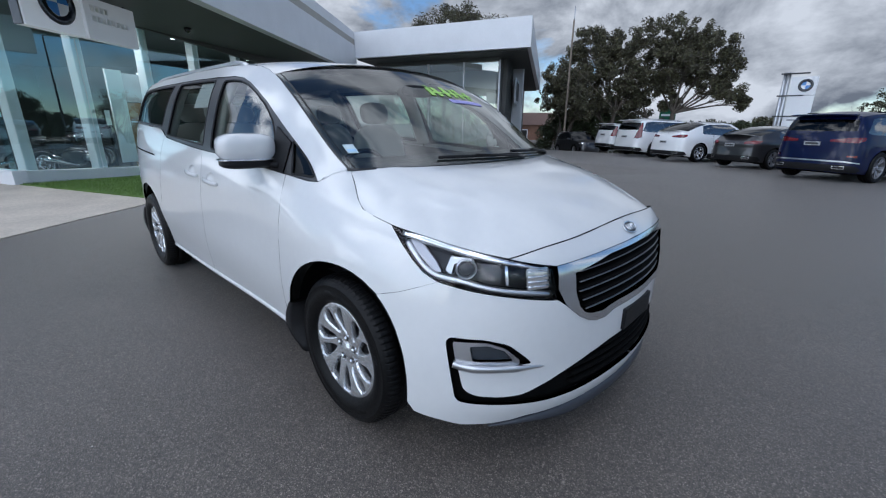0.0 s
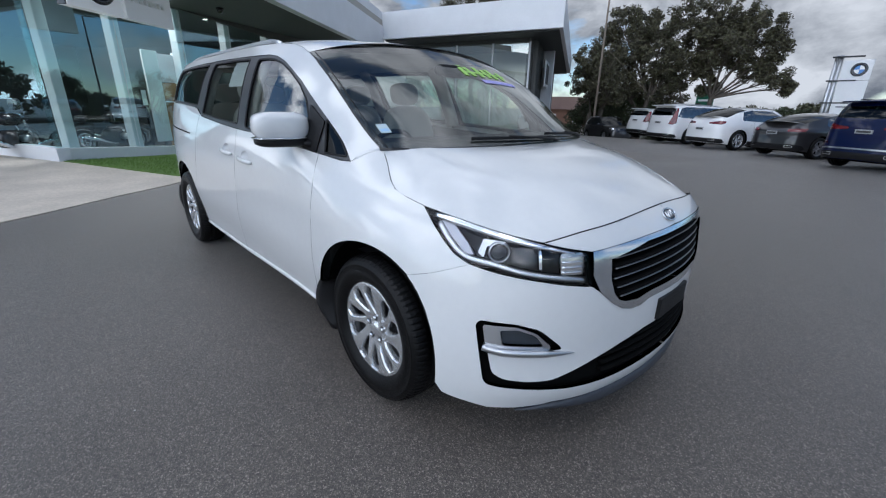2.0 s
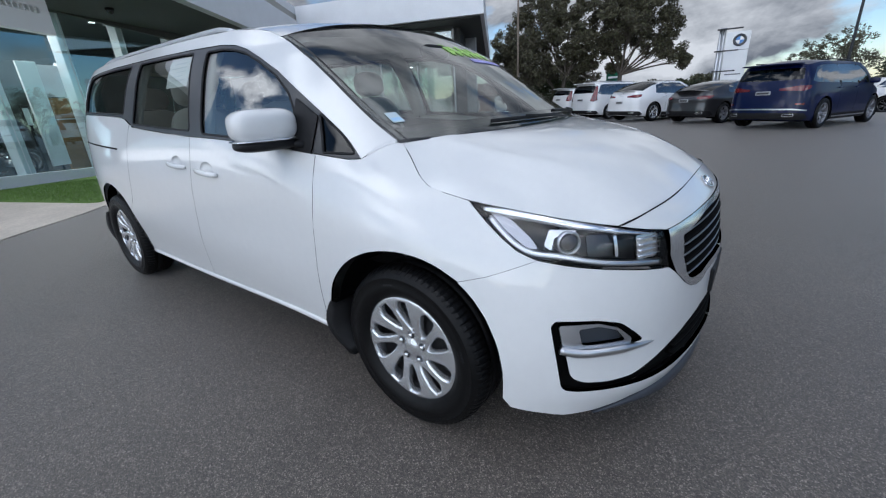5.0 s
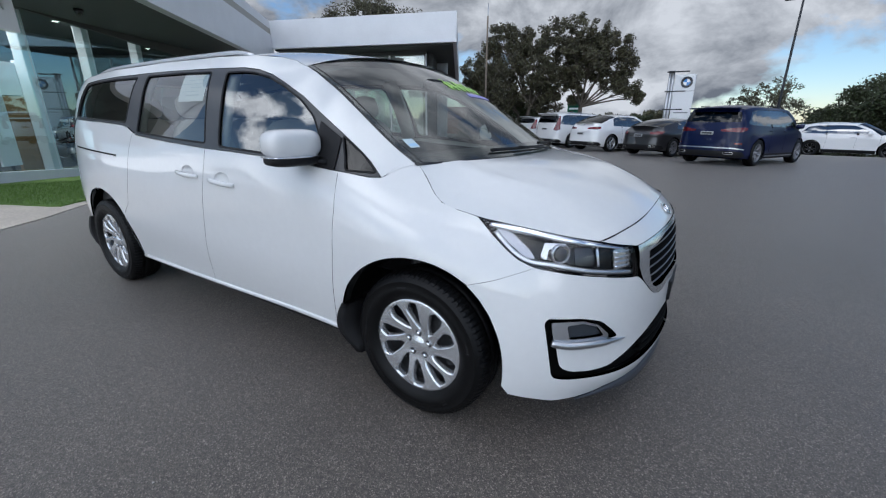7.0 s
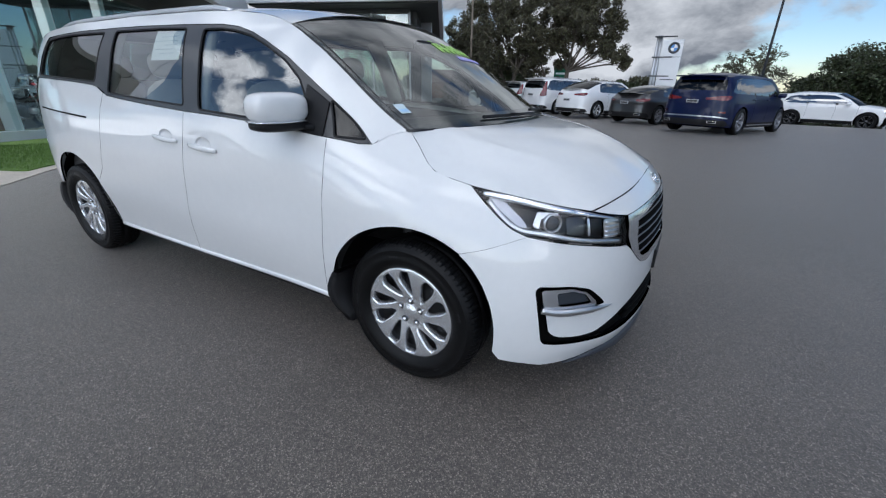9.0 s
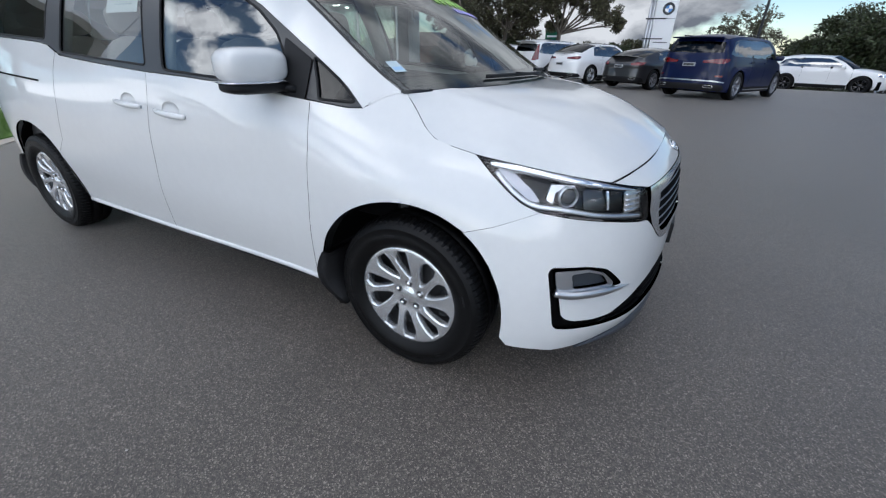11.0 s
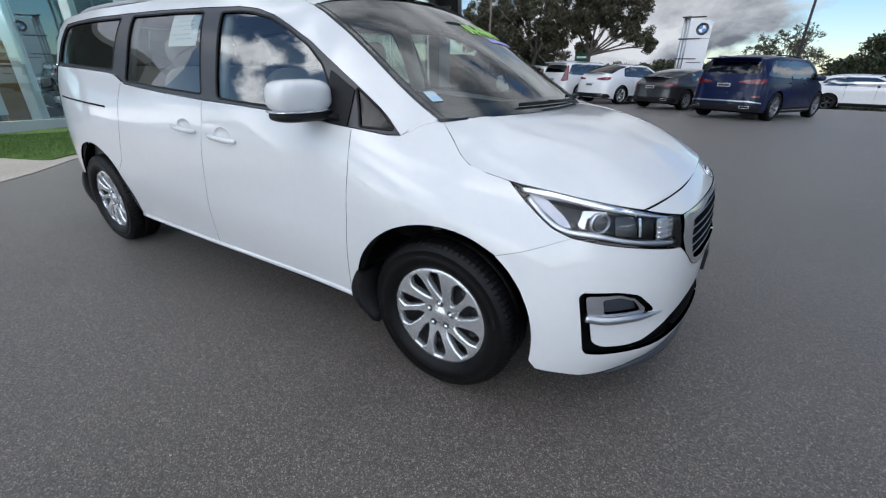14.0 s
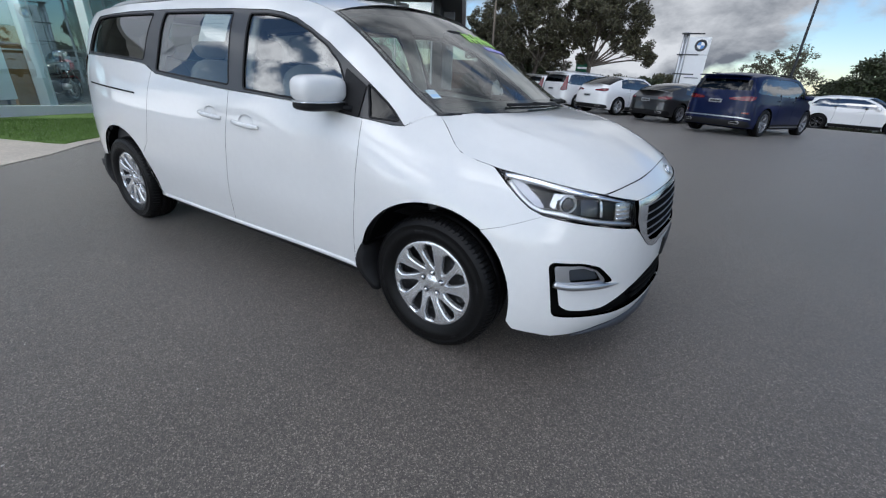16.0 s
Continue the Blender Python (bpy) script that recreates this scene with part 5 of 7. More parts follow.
# ---- the van's inside ----
CLOTH = material("grey_seat_cloth", (0.42, 0.41, 0.38), 0.95, vary=0.15, grain=200, stains=0.1, sheen=0.3)
LINING = material("pale_lining", (0.60, 0.59, 0.55), 0.9, vary=0.05, grain=60)
DASH = material("dark_dashboard", (0.05, 0.05, 0.05), 0.7, vary=0.1, grain=120, bump=0.1, bump_scale=700)
for side in "RL":
    skin(VAN, "door_lining", [list(Q((-0.35, 1.06), (-1.4, 1.12), (-2.4, 1.17), (-3.5, 1.26), (-3.5, 0.35), (-0.5, 0.35)))], DASH, van, "dark door lining", out=-0.09, thick=0, sides=side, step=0.15)
    for a, b in (((-1.40, 1.14), (-1.45, 1.60)), ((-2.45, 1.2), (-2.5, 1.62)), ((-3.5, 1.28), (-3.4, 1.62))):
        q = smoothed(Q(a, b), 6)
        sweep("inner_pillar", VAN.lift(q[:, 0], q[:, 1], -0.06) * flipm[side], [(-0.06, -0.02), (-0.06, 0.02), (0.06, 0.02), (0.06, -0.02)], LINING, van, "pale inner pillar", ups=VAN.normal(q[:, 0], q[:, 1]) * flipm[side])
e = edge_of(roof_edge, dense=16)
v = np.linspace(0, 1, 16)
cap("headlining", e + np.array((0, 0.05, -0.03)), np.stack([-0.80 + (-3.7 + 0.80) * v, 0 * v, 1.60 + 0.06 * np.sin(np.pi * v)], 1), LINING, van, "pale headlining", nu=12)
box("cabin_floor", (-4.0, -0.82, 0.30), (0.30, 0.82, 0.36), DASH, van, "dark cabin floor", 0)
box("bulkhead", (-0.12, -0.80, 0.30), (-0.08, 0.80, 1.0), DASH, van, "dark bulkhead", 0)
sec = [(-0.05, 1.098), (-0.12, 1.10), (-0.35, 1.075), (-0.47, 1.05), (-0.52, 0.98), (-0.50, 0.85), (-0.42, 0.60), (-0.05, 0.60)]
v = [(x - 0.10 * (abs(y) / 0.8) ** 2, y, z) for y in np.linspace(-0.78, 0.78, 13) for x, z in sec]
f = [(i * 8 + j, i * 8 + (j + 1) % 8, (i + 1) * 8 + (j + 1) % 8, (i + 1) * 8 + j) for i in range(12) for j in range(8)]
link("dashboard", v, f, DASH, van, "dark dashboard", smooth=False)
wc = pose(-0.66, -0.37, 1.0, 0, -62, 0)
sw = sweep("steering_wheel", [wc @ Vector((0.185 * math.cos(a), 0.185 * math.sin(a), 0)) for a in np.linspace(0, 2 * math.pi, 33)[:-1]], ring(0.014, 8), BLACK, van, "black steering wheel", ups=[tuple(wc.to_3x3() @ Vector((0, 0, 1)))] * 32, closed=True)
egg("wheel_boss", tuple(wc.translation), (0.05, 0.08, 0.06), 2.5, BLACK, sw)
egg("inside_mirror", (-0.52, 0.0, 1.50), (0.02, 0.12, 0.035), 3, BLACK, van, "black inside mirror")
for x, ys_ in ((-1.25, (-0.37, 0.37)), (-2.15, (-0.5, 0.0, 0.5)), (-3.05, (-0.45, 0.0, 0.45))):
    for y in ys_:
        w = 0.25 if x > -1.5 else 0.22
        seat = egg("seat", (x + 0.22, y, 0.66), (0.27, w, 0.11), 3.5, CLOTH, van, "grey cloth seat", n=14)
        vv = egg("backrest", (0, 0, 0), (0.075, w, 0.33), 3.2, CLOTH, seat, n=14)
        vv.matrix_local = pose(x - 0.10, y, 0.98, 0, -14, 0)
        hr = egg("headrest", (0, 0, 0), (0.05, 0.13, 0.085), 3, CLOTH, seat, n=12)
        hr.matrix_local = pose(x - 0.19, y, 1.39, 0, -10, 0)
# notice behind the sliding window
notice = skin(VAN, "notice", [Q((-1.615, 1.405), (-1.63, 1.562), (-1.93, 1.568), (-1.915, 1.405))], PAPER, van, "white printed notice behind the glass", out=-0.022, thick=0.001)
for k, (a, b) in enumerate(((0.02, 0.20), (0.02, 0.26), (0.02, 0.14), (0.05, 0.24), (0.02, 0.18))):
    z = 1.53 - 0.022 * k
    strip("notice_line", [(-1.65 - a, z), (-1.65 - (a + b) / 2, z), (-1.65 - b, z)], 0.005, 0.0012, material("pale_print", (0.62, 0.68, 0.72), 0.8), notice, out=-0.020, n=5)

# ---- the showroom ----
WHITE = material("white_cladding", (0.78, 0.79, 0.81), 0.4, vary=0.02, grain=20, stains=0.05)
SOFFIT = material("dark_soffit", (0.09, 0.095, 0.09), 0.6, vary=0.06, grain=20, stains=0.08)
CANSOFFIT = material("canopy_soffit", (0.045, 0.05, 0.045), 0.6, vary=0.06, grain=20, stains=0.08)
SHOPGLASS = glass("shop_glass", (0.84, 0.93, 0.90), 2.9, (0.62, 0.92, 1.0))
PLASTER = material("grey_plaster", (0.14, 0.145, 0.145), 0.8, vary=0.06, grain=15, stains=0.08)
A0, AW = Vector((-11.0, -1.77, 0)), Vector((-0.489, 0.872, 0))
NW = Vector((0.872, 0.489, 0))  # outwards from the glass front
RW, NR = Vector((-0.643, 0.766, 0)), Vector((0.766, 0.643, 0))  # along and outwards from the roof edge
FRONT = Matrix(((AW.x, NW.x, 0, A0.x), (AW.y, NW.y, 0, A0.y), (0, 0, 1, 0), (0, 0, 0, 1)))  # along, out, up


def slope(s):
    return -0.06 * max(0.0, min(8.0, s))


def front_box(name, s0, s1, n0, n1, z0, z1, mat, parent=None, label="", bevel=0.006):
    return box(name, (s0, n0, z0), (s1, n1, z1), mat, parent, label, bevel, FRONT)


# plinth, following the fall of the ground
v = [(s, n, z) for s in (0, 2, 4, 6, 8, 12) for n, z in ((0.0, -0.5), (0.0, 0.29 + slope(s)), (-0.25, 0.29 + slope(s)), (-0.25, -0.5))]
f = [(i * 4 + j, i * 4 + (j + 1) % 4, (i + 1) * 4 + (j + 1) % 4, (i + 1) * 4 + j) for i in range(5) for j in range(4)] + [(0, 1, 2, 3)]
tagged(link("plinth_front", [FRONT @ Vector(p) for p in v], f, WHITE, smooth=False), "low white rendered plinth under the showroom glass", "plinth", kind="structure")
BW = Vector((-2.1, -0.9, 0)).normalized()
NB = Vector((-BW.y, BW.x, 0))
SIDE = Matrix(((BW.x, NB.x, 0, A0.x), (BW.y, NB.y, 0, A0.y), (0, 0, 1, 0), (0, 0, 0, 1)))
tagged(box("plinth_side", (0.0, -0.25, -0.3), (9, 0.0, 0.29), WHITE, None, "", 0.004, SIDE), "low white rendered plinth under the side glass", "plinth", kind="structure")
# the glass


def pane(name, s0, s1, n, z0, z1, m, mat=None):
    return link(name, [m @ Vector(p) for p in ((s0, n, z0), (s1, n, z0), (s1, n, z1), (s0, n, z1))], [(0, 1, 2, 3)], mat or SHOPGLASS, smooth=False)


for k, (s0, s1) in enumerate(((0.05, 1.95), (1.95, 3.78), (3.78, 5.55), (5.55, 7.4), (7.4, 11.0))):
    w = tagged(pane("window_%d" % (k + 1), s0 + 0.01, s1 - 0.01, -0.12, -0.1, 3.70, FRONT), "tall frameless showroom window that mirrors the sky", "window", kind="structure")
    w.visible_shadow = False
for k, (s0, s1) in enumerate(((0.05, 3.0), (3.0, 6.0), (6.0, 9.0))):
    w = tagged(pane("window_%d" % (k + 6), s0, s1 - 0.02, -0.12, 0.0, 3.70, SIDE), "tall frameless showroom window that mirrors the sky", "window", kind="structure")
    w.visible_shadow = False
for k, s in enumerate((0.36, 1.88, 3.66, 5.42, 7.3)):
    tagged(front_box("column_%d" % (k + 1), s, s + 0.22, -0.42, -0.16, -0.5, 4.3, WHITE, bevel=0.02), "white square column behind the showroom glass", "column", kind="structure")
# inside
tagged(prism("floor", [(-11.2, -1.8), (-16.6, 8.2), (-27, 0), (-19.5, -5.4)], -0.45, -0.02, material("showroom_floor", (0.12, 0.125, 0.13), 0.25, stains=0.05, vary=0.03)), "dark polished showroom floor", "floor", kind="structure")
tagged(prism("wall_back", [(-27, 0), (-16.6, 8.2), (-16.7, 8.4), (-27.2, 0.2)], -0.3, 4.3, PLASTER), "grey plastered rear wall of the showroom", "wall", kind="structure")
tagged(prism("wall_side", [(-27, 0), (-19.5, -5.6), (-19.7, -5.8), (-27.2, -0.1)], -0.3, 4.3, PLASTER), "grey plastered side wall of the showroom", "wall", kind="structure")
# roof: soffit, deep fascia and the step behind it
F0 = Vector((-9.0, 2.0, 0))
ROOF = Matrix(((RW.x, NR.x, 0, F0.x), (RW.y, NR.y, 0, F0.y), (0, 0, 1, 0), (0, 0, 0, 1)))
corner = [ROOF @ Vector(p) for p in ((11.4, -0.25, 0), (-3.0, -0.25, 0))] + [Vector((-10.0, -3.2, 0)), Vector((-20.5, -7.7, 0)), Vector((-28, 0.4, 0)), ROOF @ Vector((11.4, -3.0, 0))]
corner = [(p.x, p.y) for p in corner]
tagged(prism("ceiling", corner, 3.70, 3.85, SOFFIT), "dark grey soffit under the deep roof overhang", "soffit", kind="structure")
tagged(box("fascia", (-3.0, -0.25, 3.66), (11.55, 0, 4.82), WHITE, None, "", 0.01, ROOF), "deep white fascia of the showroom roof", "fascia", kind="structure")
tagged(prism("roof_slab", corner, 4.2, 4.60, WHITE), "flat white roof of the showroom", "roof", kind="structure")
tagged(box("upper_fascia", (3.4, -0.30, 4.60), (14.0, -0.10, 5.12), material("beige_cladding", (0.42, 0.40, 0.36), 0.6, vary=0.04, grain=20, stains=0.06), None, "", 0.01, ROOF), "grey-beige upstand above the roof edge", "fascia", kind="structure")
tagged(box("upper_roof_edge", (5.2, -0.75, 4.9), (14.0, -0.32, 5.62), WHITE, None, "", 0.01, ROOF), "white upper roof edge", "fascia", kind="structure")
for k in (1, 2):
    p, q = Vector((*corner[k], 0)), Vector((*corner[k + 1], 0))
    d = (q - p).normalized()
    tagged(box("fascia_side", (0, -0.22, 3.66), ((q - p).length, 0, 4.82), WHITE, None, "", 0.01, Matrix(((d.x, d.y, 0, p.x), (d.y, -d.x, 0, p.y), (0, 0, 1, 0), (0, 0, 0, 1)))), "deep white fascia round the side of the roof", "fascia", kind="structure")
# entrance canopy
CW = Vector((-0.942, -0.335, 0))
C0 = Vector((-8.4, 13.5, 0))
NC = Vector((0.335, -0.942, 0))
CAN = Matrix(((CW.x, NC.x, 0, C0.x), (CW.y, NC.y, 0, C0.y), (0, 0, 1, 0), (0, 0, 0, 1)))
cw = [CAN @ Vector(p) for p in ((0, 0, 0), (8.4, 0, 0))]
back = Vector((-0.5, 0.866, 0)) * 22
plan = [cw[0], cw[0] + back, cw[1] + back, cw[1]]
inner = [CAN @ Vector((0.18, -0.2, 0)), cw[0] + back + Vector((-0.2, -0.2, 0)), cw[1] + back, CAN @ Vector((8.4, -0.2, 0))]
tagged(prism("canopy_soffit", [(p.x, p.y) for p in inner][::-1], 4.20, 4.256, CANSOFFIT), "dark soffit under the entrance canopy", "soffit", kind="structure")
tagged(prism("canopy", [(p.x, p.y) for p in plan][::-1], 4.26, 5.38, WHITE), "white box-shaped entrance canopy", "canopy", kind="structure")

# ---- signs, posters and things in the showroom ----
PALEGREY = material("pale_grey_panel", (0.55, 0.57, 0.59), 0.4, vary=0.02, grain=15, stains=0.03)
# the signs hang under the soffit, in front of the glass
SIGN = Matrix(((RW.x, NR.x, 0, -8.52), (RW.y, NR.y, 0, -1.78), (0, 0, 1, 0), (0, 0, 0, 1)))


def sign_box(name, s0, s1, n0, n1, z0, z1, mat, parent=None, label="", bevel=0.006):
    k = lambda z: 1.31 + (z - 1.31) * 0.8
    return box(name, (s0 * 0.8, n0, k(z0)), (s1 * 0.8, n1, k(z1)), mat, parent, label, bevel, SIGN)


sign = thing("wall_sign", None, "white sign box with a round badge over the glass", "sign")
# faint emission added to lift the face out of the soffit's shade
sign_box("sign_face", 1.12, 2.59, -0.2, 0.0, 3.27, 4.27, material("sign_face_added_glow", (0.80, 0.81, 0.82), 0.35, emit=0.22), sign, "white sign face with a faint glow added against the shade", 0.012)
sign_box("edge_strip", 1.08, 1.115, -0.18, -0.02, 3.27, 4.27, GLOSSBLACK, sign, "black edge strip", 0.004)
SIGNWHITE = material("sign_white", (0.80, 0.81, 0.82), 0.35, stains=0.04, vary=0.02, grain=10)


def roundel(parent, m, r):
    """A round badge in plain quarters: a dark ring, blue and white fields."""
    a = lambda n, prof, mat, lab: lathe(n, prof, mat, parent, lab, 40, m)
    DARKBLUE, SKYBLUE = material("badge_dark", (0.008, 0.010, 0.022), 0.25, coat=0.5), material("badge_blue", (0.03, 0.20, 0.55), 0.3, coat=0.5)
    a("badge_ring", [(r * 0.60, 0.012), (r * 0.63, 0.03), (r * 0.96, 0.03), (r, 0.02), (r, 0.0)], DARKBLUE, "dark ring of the round badge")
    for k in range(4):
        pts = [(0, 0)] + [(0.60 * r * math.cos(t), 0.60 * r * math.sin(t)) for t in np.linspace(k * math.pi / 2, (k + 1) * math.pi / 2, 9)]
        v = [m @ Vector((x, y, 0.02)) for x, y in pts]
        link("badge_quarter", v, [(0, i, i + 1) for i in range(1, 9)], SKYBLUE if k % 2 else SIGNWHITE, parent, "blue badge quarter" if k % 2 else "white badge quarter", smooth=False)


roundel(sign, SIGN @ Matrix(((-1, 0, 0, 1.57), (0, 0, 1, 0.003), (0, 1, 0, 3.365), (0, 0, 0, 1))), 0.36)
sign2 = thing("wall_sign", None, "pale grey sign panel with two raised white bars", "sign")
# this panel gets the same added glow; no light box is known
sign_box("sign_panel", 2.68, 4.28, -0.16, 0.0, 3.27, 4.24, material("sign_panel_added_glow", (0.62, 0.64, 0.66), 0.4, emit=0.2), sign2, "pale grey panel", 0.012)
for s0, s1, z in ((2.86, 3.40, 3.93), (2.86, 4.02, 3.70)):
    k = int((s1 - s0) / 0.13)
    for i in range(k):
        a = s0 + (s1 - s0) * i / k
        sign_box("raised_bar", a, a + 0.095, 0.0, 0.012, z, z + 0.13, SIGNWHITE, sign2, "raised white bar in place of writing", 0.004)
for s_ in (1.3, 2.5, 2.9, 4.1):
    tagged(box("sign_hanger", (s_ * 0.8 - 0.02, -0.12, 3.55), (s_ * 0.8 + 0.02, -0.08, 3.71), BLACK, None, "", 0, SIGN), "black hanger between soffit and sign", "hanger", kind="structure")
# added fill lights, no real fittings: they brighten what stands behind the glass
for k, (x, y) in enumerate(((-12.9, -0.8), (-13.5, 0.9), (-14.5, 2.7), (-13.2, 16.2))):
    glow = new("showroom_fill", bpy.data.lights.new("showroom_fill", "AREA"))
    glow.data.shape, glow.data.size, glow.data.energy, glow.data.color = "SQUARE", 0.5, 70, (1.0, 0.97, 0.93)
    glow.matrix_world = pose(x, y, 3.68)
    glow["label"], glow["category"] = "added square fill light that brightens the inside behind the glass", "lamp"
# dark head of the window frames, deeper towards the far end
v = [(q, n, z) for q in (0.0, 3.7, 7.4, 11.0) for n, z in ((-0.02, 3.72), (-0.02, 3.69 - 0.055 * max(0.0, q - 3.7)), (-0.16, 3.69 - 0.055 * max(0.0, q - 3.7)), (-0.16, 3.72))]
f = [(i * 4 + j, i * 4 + (j + 1) % 4, (i + 1) * 4 + (j + 1) % 4, (i + 1) * 4 + j) for i in range(3) for j in range(4)] + [(0, 1, 2, 3), (12, 13, 14, 15)]
tagged(link("window_head", [FRONT @ Vector(p) for p in v], f, SOFFIT, smooth=False), "dark window head under the soffit", "frame", kind="structure")
LAMPGLOW = material("lamp_glow", (1.0, 0.97, 0.9), 0.5, emit=6.0)
for x, y in ((-13.9, 2.42), (-16.8, 5.8), (-11.3, -0.4)):
    d = thing("downlight", Matrix.Translation((x, y, 3.69)), "small round downlight in the dark soffit", "lamp", "soffit downlights")
    lathe("trim_ring", [(0.075, 0.0), (0.10, -0.012), (0.105, 0.005)], CHROME, d, "chrome trim ring", 20)
    lathe("diffuser", [(0.0, -0.004), (0.074, -0.004)], LAMPGLOW, d, "glowing diffuser", 20)
dome = thing("dome_camera", Matrix.Translation((-11.85, 2.25, 3.69)), "black dome camera under the soffit", "camera")
lathe("base", [(0.0, 0.0), (0.09, 0.0), (0.095, -0.03), (0.08, -0.05)], BLACK, dome, "", 20)
lathe("dome", [(0.075 * math.cos(a), -0.05 - 0.075 * math.sin(a)) for a in np.linspace(0, 1.57, 8)], GLOSSBLACK, dome, "smoked dome", 20)

poster = thing("poster_stand", None, "tall white poster panel behind the showroom glass", "poster")
front_box("panel", 2.80, 3.24, -0.55, -0.50, 0.22, 2.60, PAPER, poster, "white panel", 0.004)
front_box("foot", 2.84, 3.20, -0.70, -0.35, -0.02, 0.04, BLACK, poster, "black foot", 0.004)
front_box("upright", 2.99, 3.05, -0.54, -0.51, 0.04, 0.22, BLACK, poster, "", 0)
notice2 = thing("notice_board", None, "small framed notice beside the poster", "notice")
front_box("frame", 2.60, 2.79, -0.62, -0.58, 1.16, 1.62, BLACK, notice2, "dark frame", 0.004)
front_box("sheet", 2.63, 2.76, -0.58, -0.574, 1.20, 1.58, PAPER, notice2, "white sheet", 0)
front_box("leg", 2.675, 2.715, -0.62, -0.58, -0.02, 1.16, BLACK, notice2, "", 0)
TIMBERPANEL = material("oak_panel", (0.34, 0.19, 0.075), 0.5, vary=0.15, grain=12, stains=0.2)
oak = thing("display_wall", None, "oak veneer display wall with a pale picture above", "display")
front_box("oak_panel", 3.36, 3.86, -0.72, -0.64, -0.02, 1.80, TIMBERPANEL, oak, "oak veneer panel", 0.004)
front_box("picture", 3.36, 3.86, -0.72, -0.65, 1.82, 2.56, PALEGREY, oak, "pale picture panel", 0.004)
front_box("white_edge", 3.87, 3.97, -0.74, -0.62, -0.02, 2.62, WHITE, oak, "white edge", 0.004)
front_box("ledge", 3.36, 3.86, -0.64, -0.60, 1.28, 1.31, WHITE, oak, "thin ledge", 0.002)


def motorbike(m, paint, label):
    ob = thing("motorbike", m, label, "motorbike", "showroom motorbikes")
    for x, nm in ((0.75, "front_wheel"), (-0.72, "rear_wheel")):
        wm = pose(x, 0, 0.31, 90, 0, 0)
        w_ = lathe(nm, [(0.235, -0.05), (0.28, -0.06), (0.305, -0.045), (0.315, 0.0), (0.305, 0.045), (0.28, 0.06), (0.235, 0.05)], RUBBER, ob, "black tyre", 40, wm)
        lathe("wheel_rim", [(0.215, -0.045), (0.24, -0.05), (0.222, 0.0), (0.24, 0.05), (0.215, 0.045)], SILVER, w_, "alloy rim", 36, wm)
        for k in range(7):
            a = 2 * math.pi * k / 7
            sweep("spoke", [wm @ Vector((r * math.cos(a), r * math.sin(a), 0)) for r in (0.03, 0.12, 0.22)], ring(0.013, 6), SILVER, w_)
        lathe("brake_disc", [(0.09, 0.055), (0.155, 0.055), (0.155, 0.061), (0.09, 0.061)], CHROME, w_, "steel brake disc", 30, wm)
    for y in (-0.10, 0.10):
        sweep("fork_leg", [(0.75, y, 0.31), (0.60, y, 0.72), (0.50, y, 0.98)], ring(0.026, 8), CHROME, ob, "chrome fork leg")
    sweep("swing_arm", [(-0.72, 0.09, 0.31), (-0.35, 0.10, 0.36), (-0.1, 0.09, 0.42)], ring(0.035, 8), BLACK, ob, "black swing arm")
    egg("engine", (0.08, 0, 0.42), (0.26, 0.19, 0.21), 3.0, HL_GREY, ob, "dark engine block", n=10)
    for y in (-0.26, 0.26):
        lathe("cylinder", [(0.0, 0.09), (0.07, 0.09), (0.085, 0.03), (0.085, -0.1), (0.0, -0.1)], SATIN, ob, "finned cylinder", 16, pose(0.2, y, 0.43, 90, 0, 0))
    egg("fuel_tank", (0.22, 0, 0.86), (0.30, 0.16, 0.15), 2.6, paint, ob, "painted fuel tank", n=12)
    egg("seat", (-0.28, 0, 0.83), (0.36, 0.14, 0.07), 2.8, BLACK, ob, "black seat", n=10)
    egg("tail", (-0.66, 0, 0.86), (0.17, 0.10, 0.07), 2.6, paint, ob, "", n=8)
    egg("fairing", (0.62, 0, 0.95), (0.16, 0.17, 0.17), 2.4, paint, ob, "painted fairing", n=10)
    egg("headlight", (0.755, 0, 0.93), (0.045, 0.10, 0.075), 2.4, HL_WHITE, ob, "headlight", n=8)
    egg("windshield", (0.60, 0, 1.20), (0.05, 0.15, 0.16), 2.6, DARKGLASS, ob, "smoked windshield", n=8)
    sweep("handlebar", [(0.36, -0.38, 1.06), (0.46, -0.16, 1.04), (0.48, 0, 1.03), (0.46, 0.16, 1.04), (0.36, 0.38, 1.06)], ring(0.016, 8), BLACK, ob, "black handlebar")
    sweep("exhaust", [(0.2, -0.17, 0.28), (-0.1, -0.18, 0.25), (-0.45, -0.19, 0.36), (-0.85, -0.20, 0.46)], ring(0.05, 10), CHROME, ob, "chrome exhaust", taper=(0.5, 0.6, 1.1, 1.1))
    sweep("mudguard", [(0.75 + 0.34 * math.cos(a), 0, 0.31 + 0.34 * math.sin(a)) for a in np.linspace(0.5, 2.6, 9)], [(-0.06, -0.006), (-0.05, 0.012), (0.05, 0.012), (0.06, -0.006)], paint, ob, "front mudguard")
    return ob


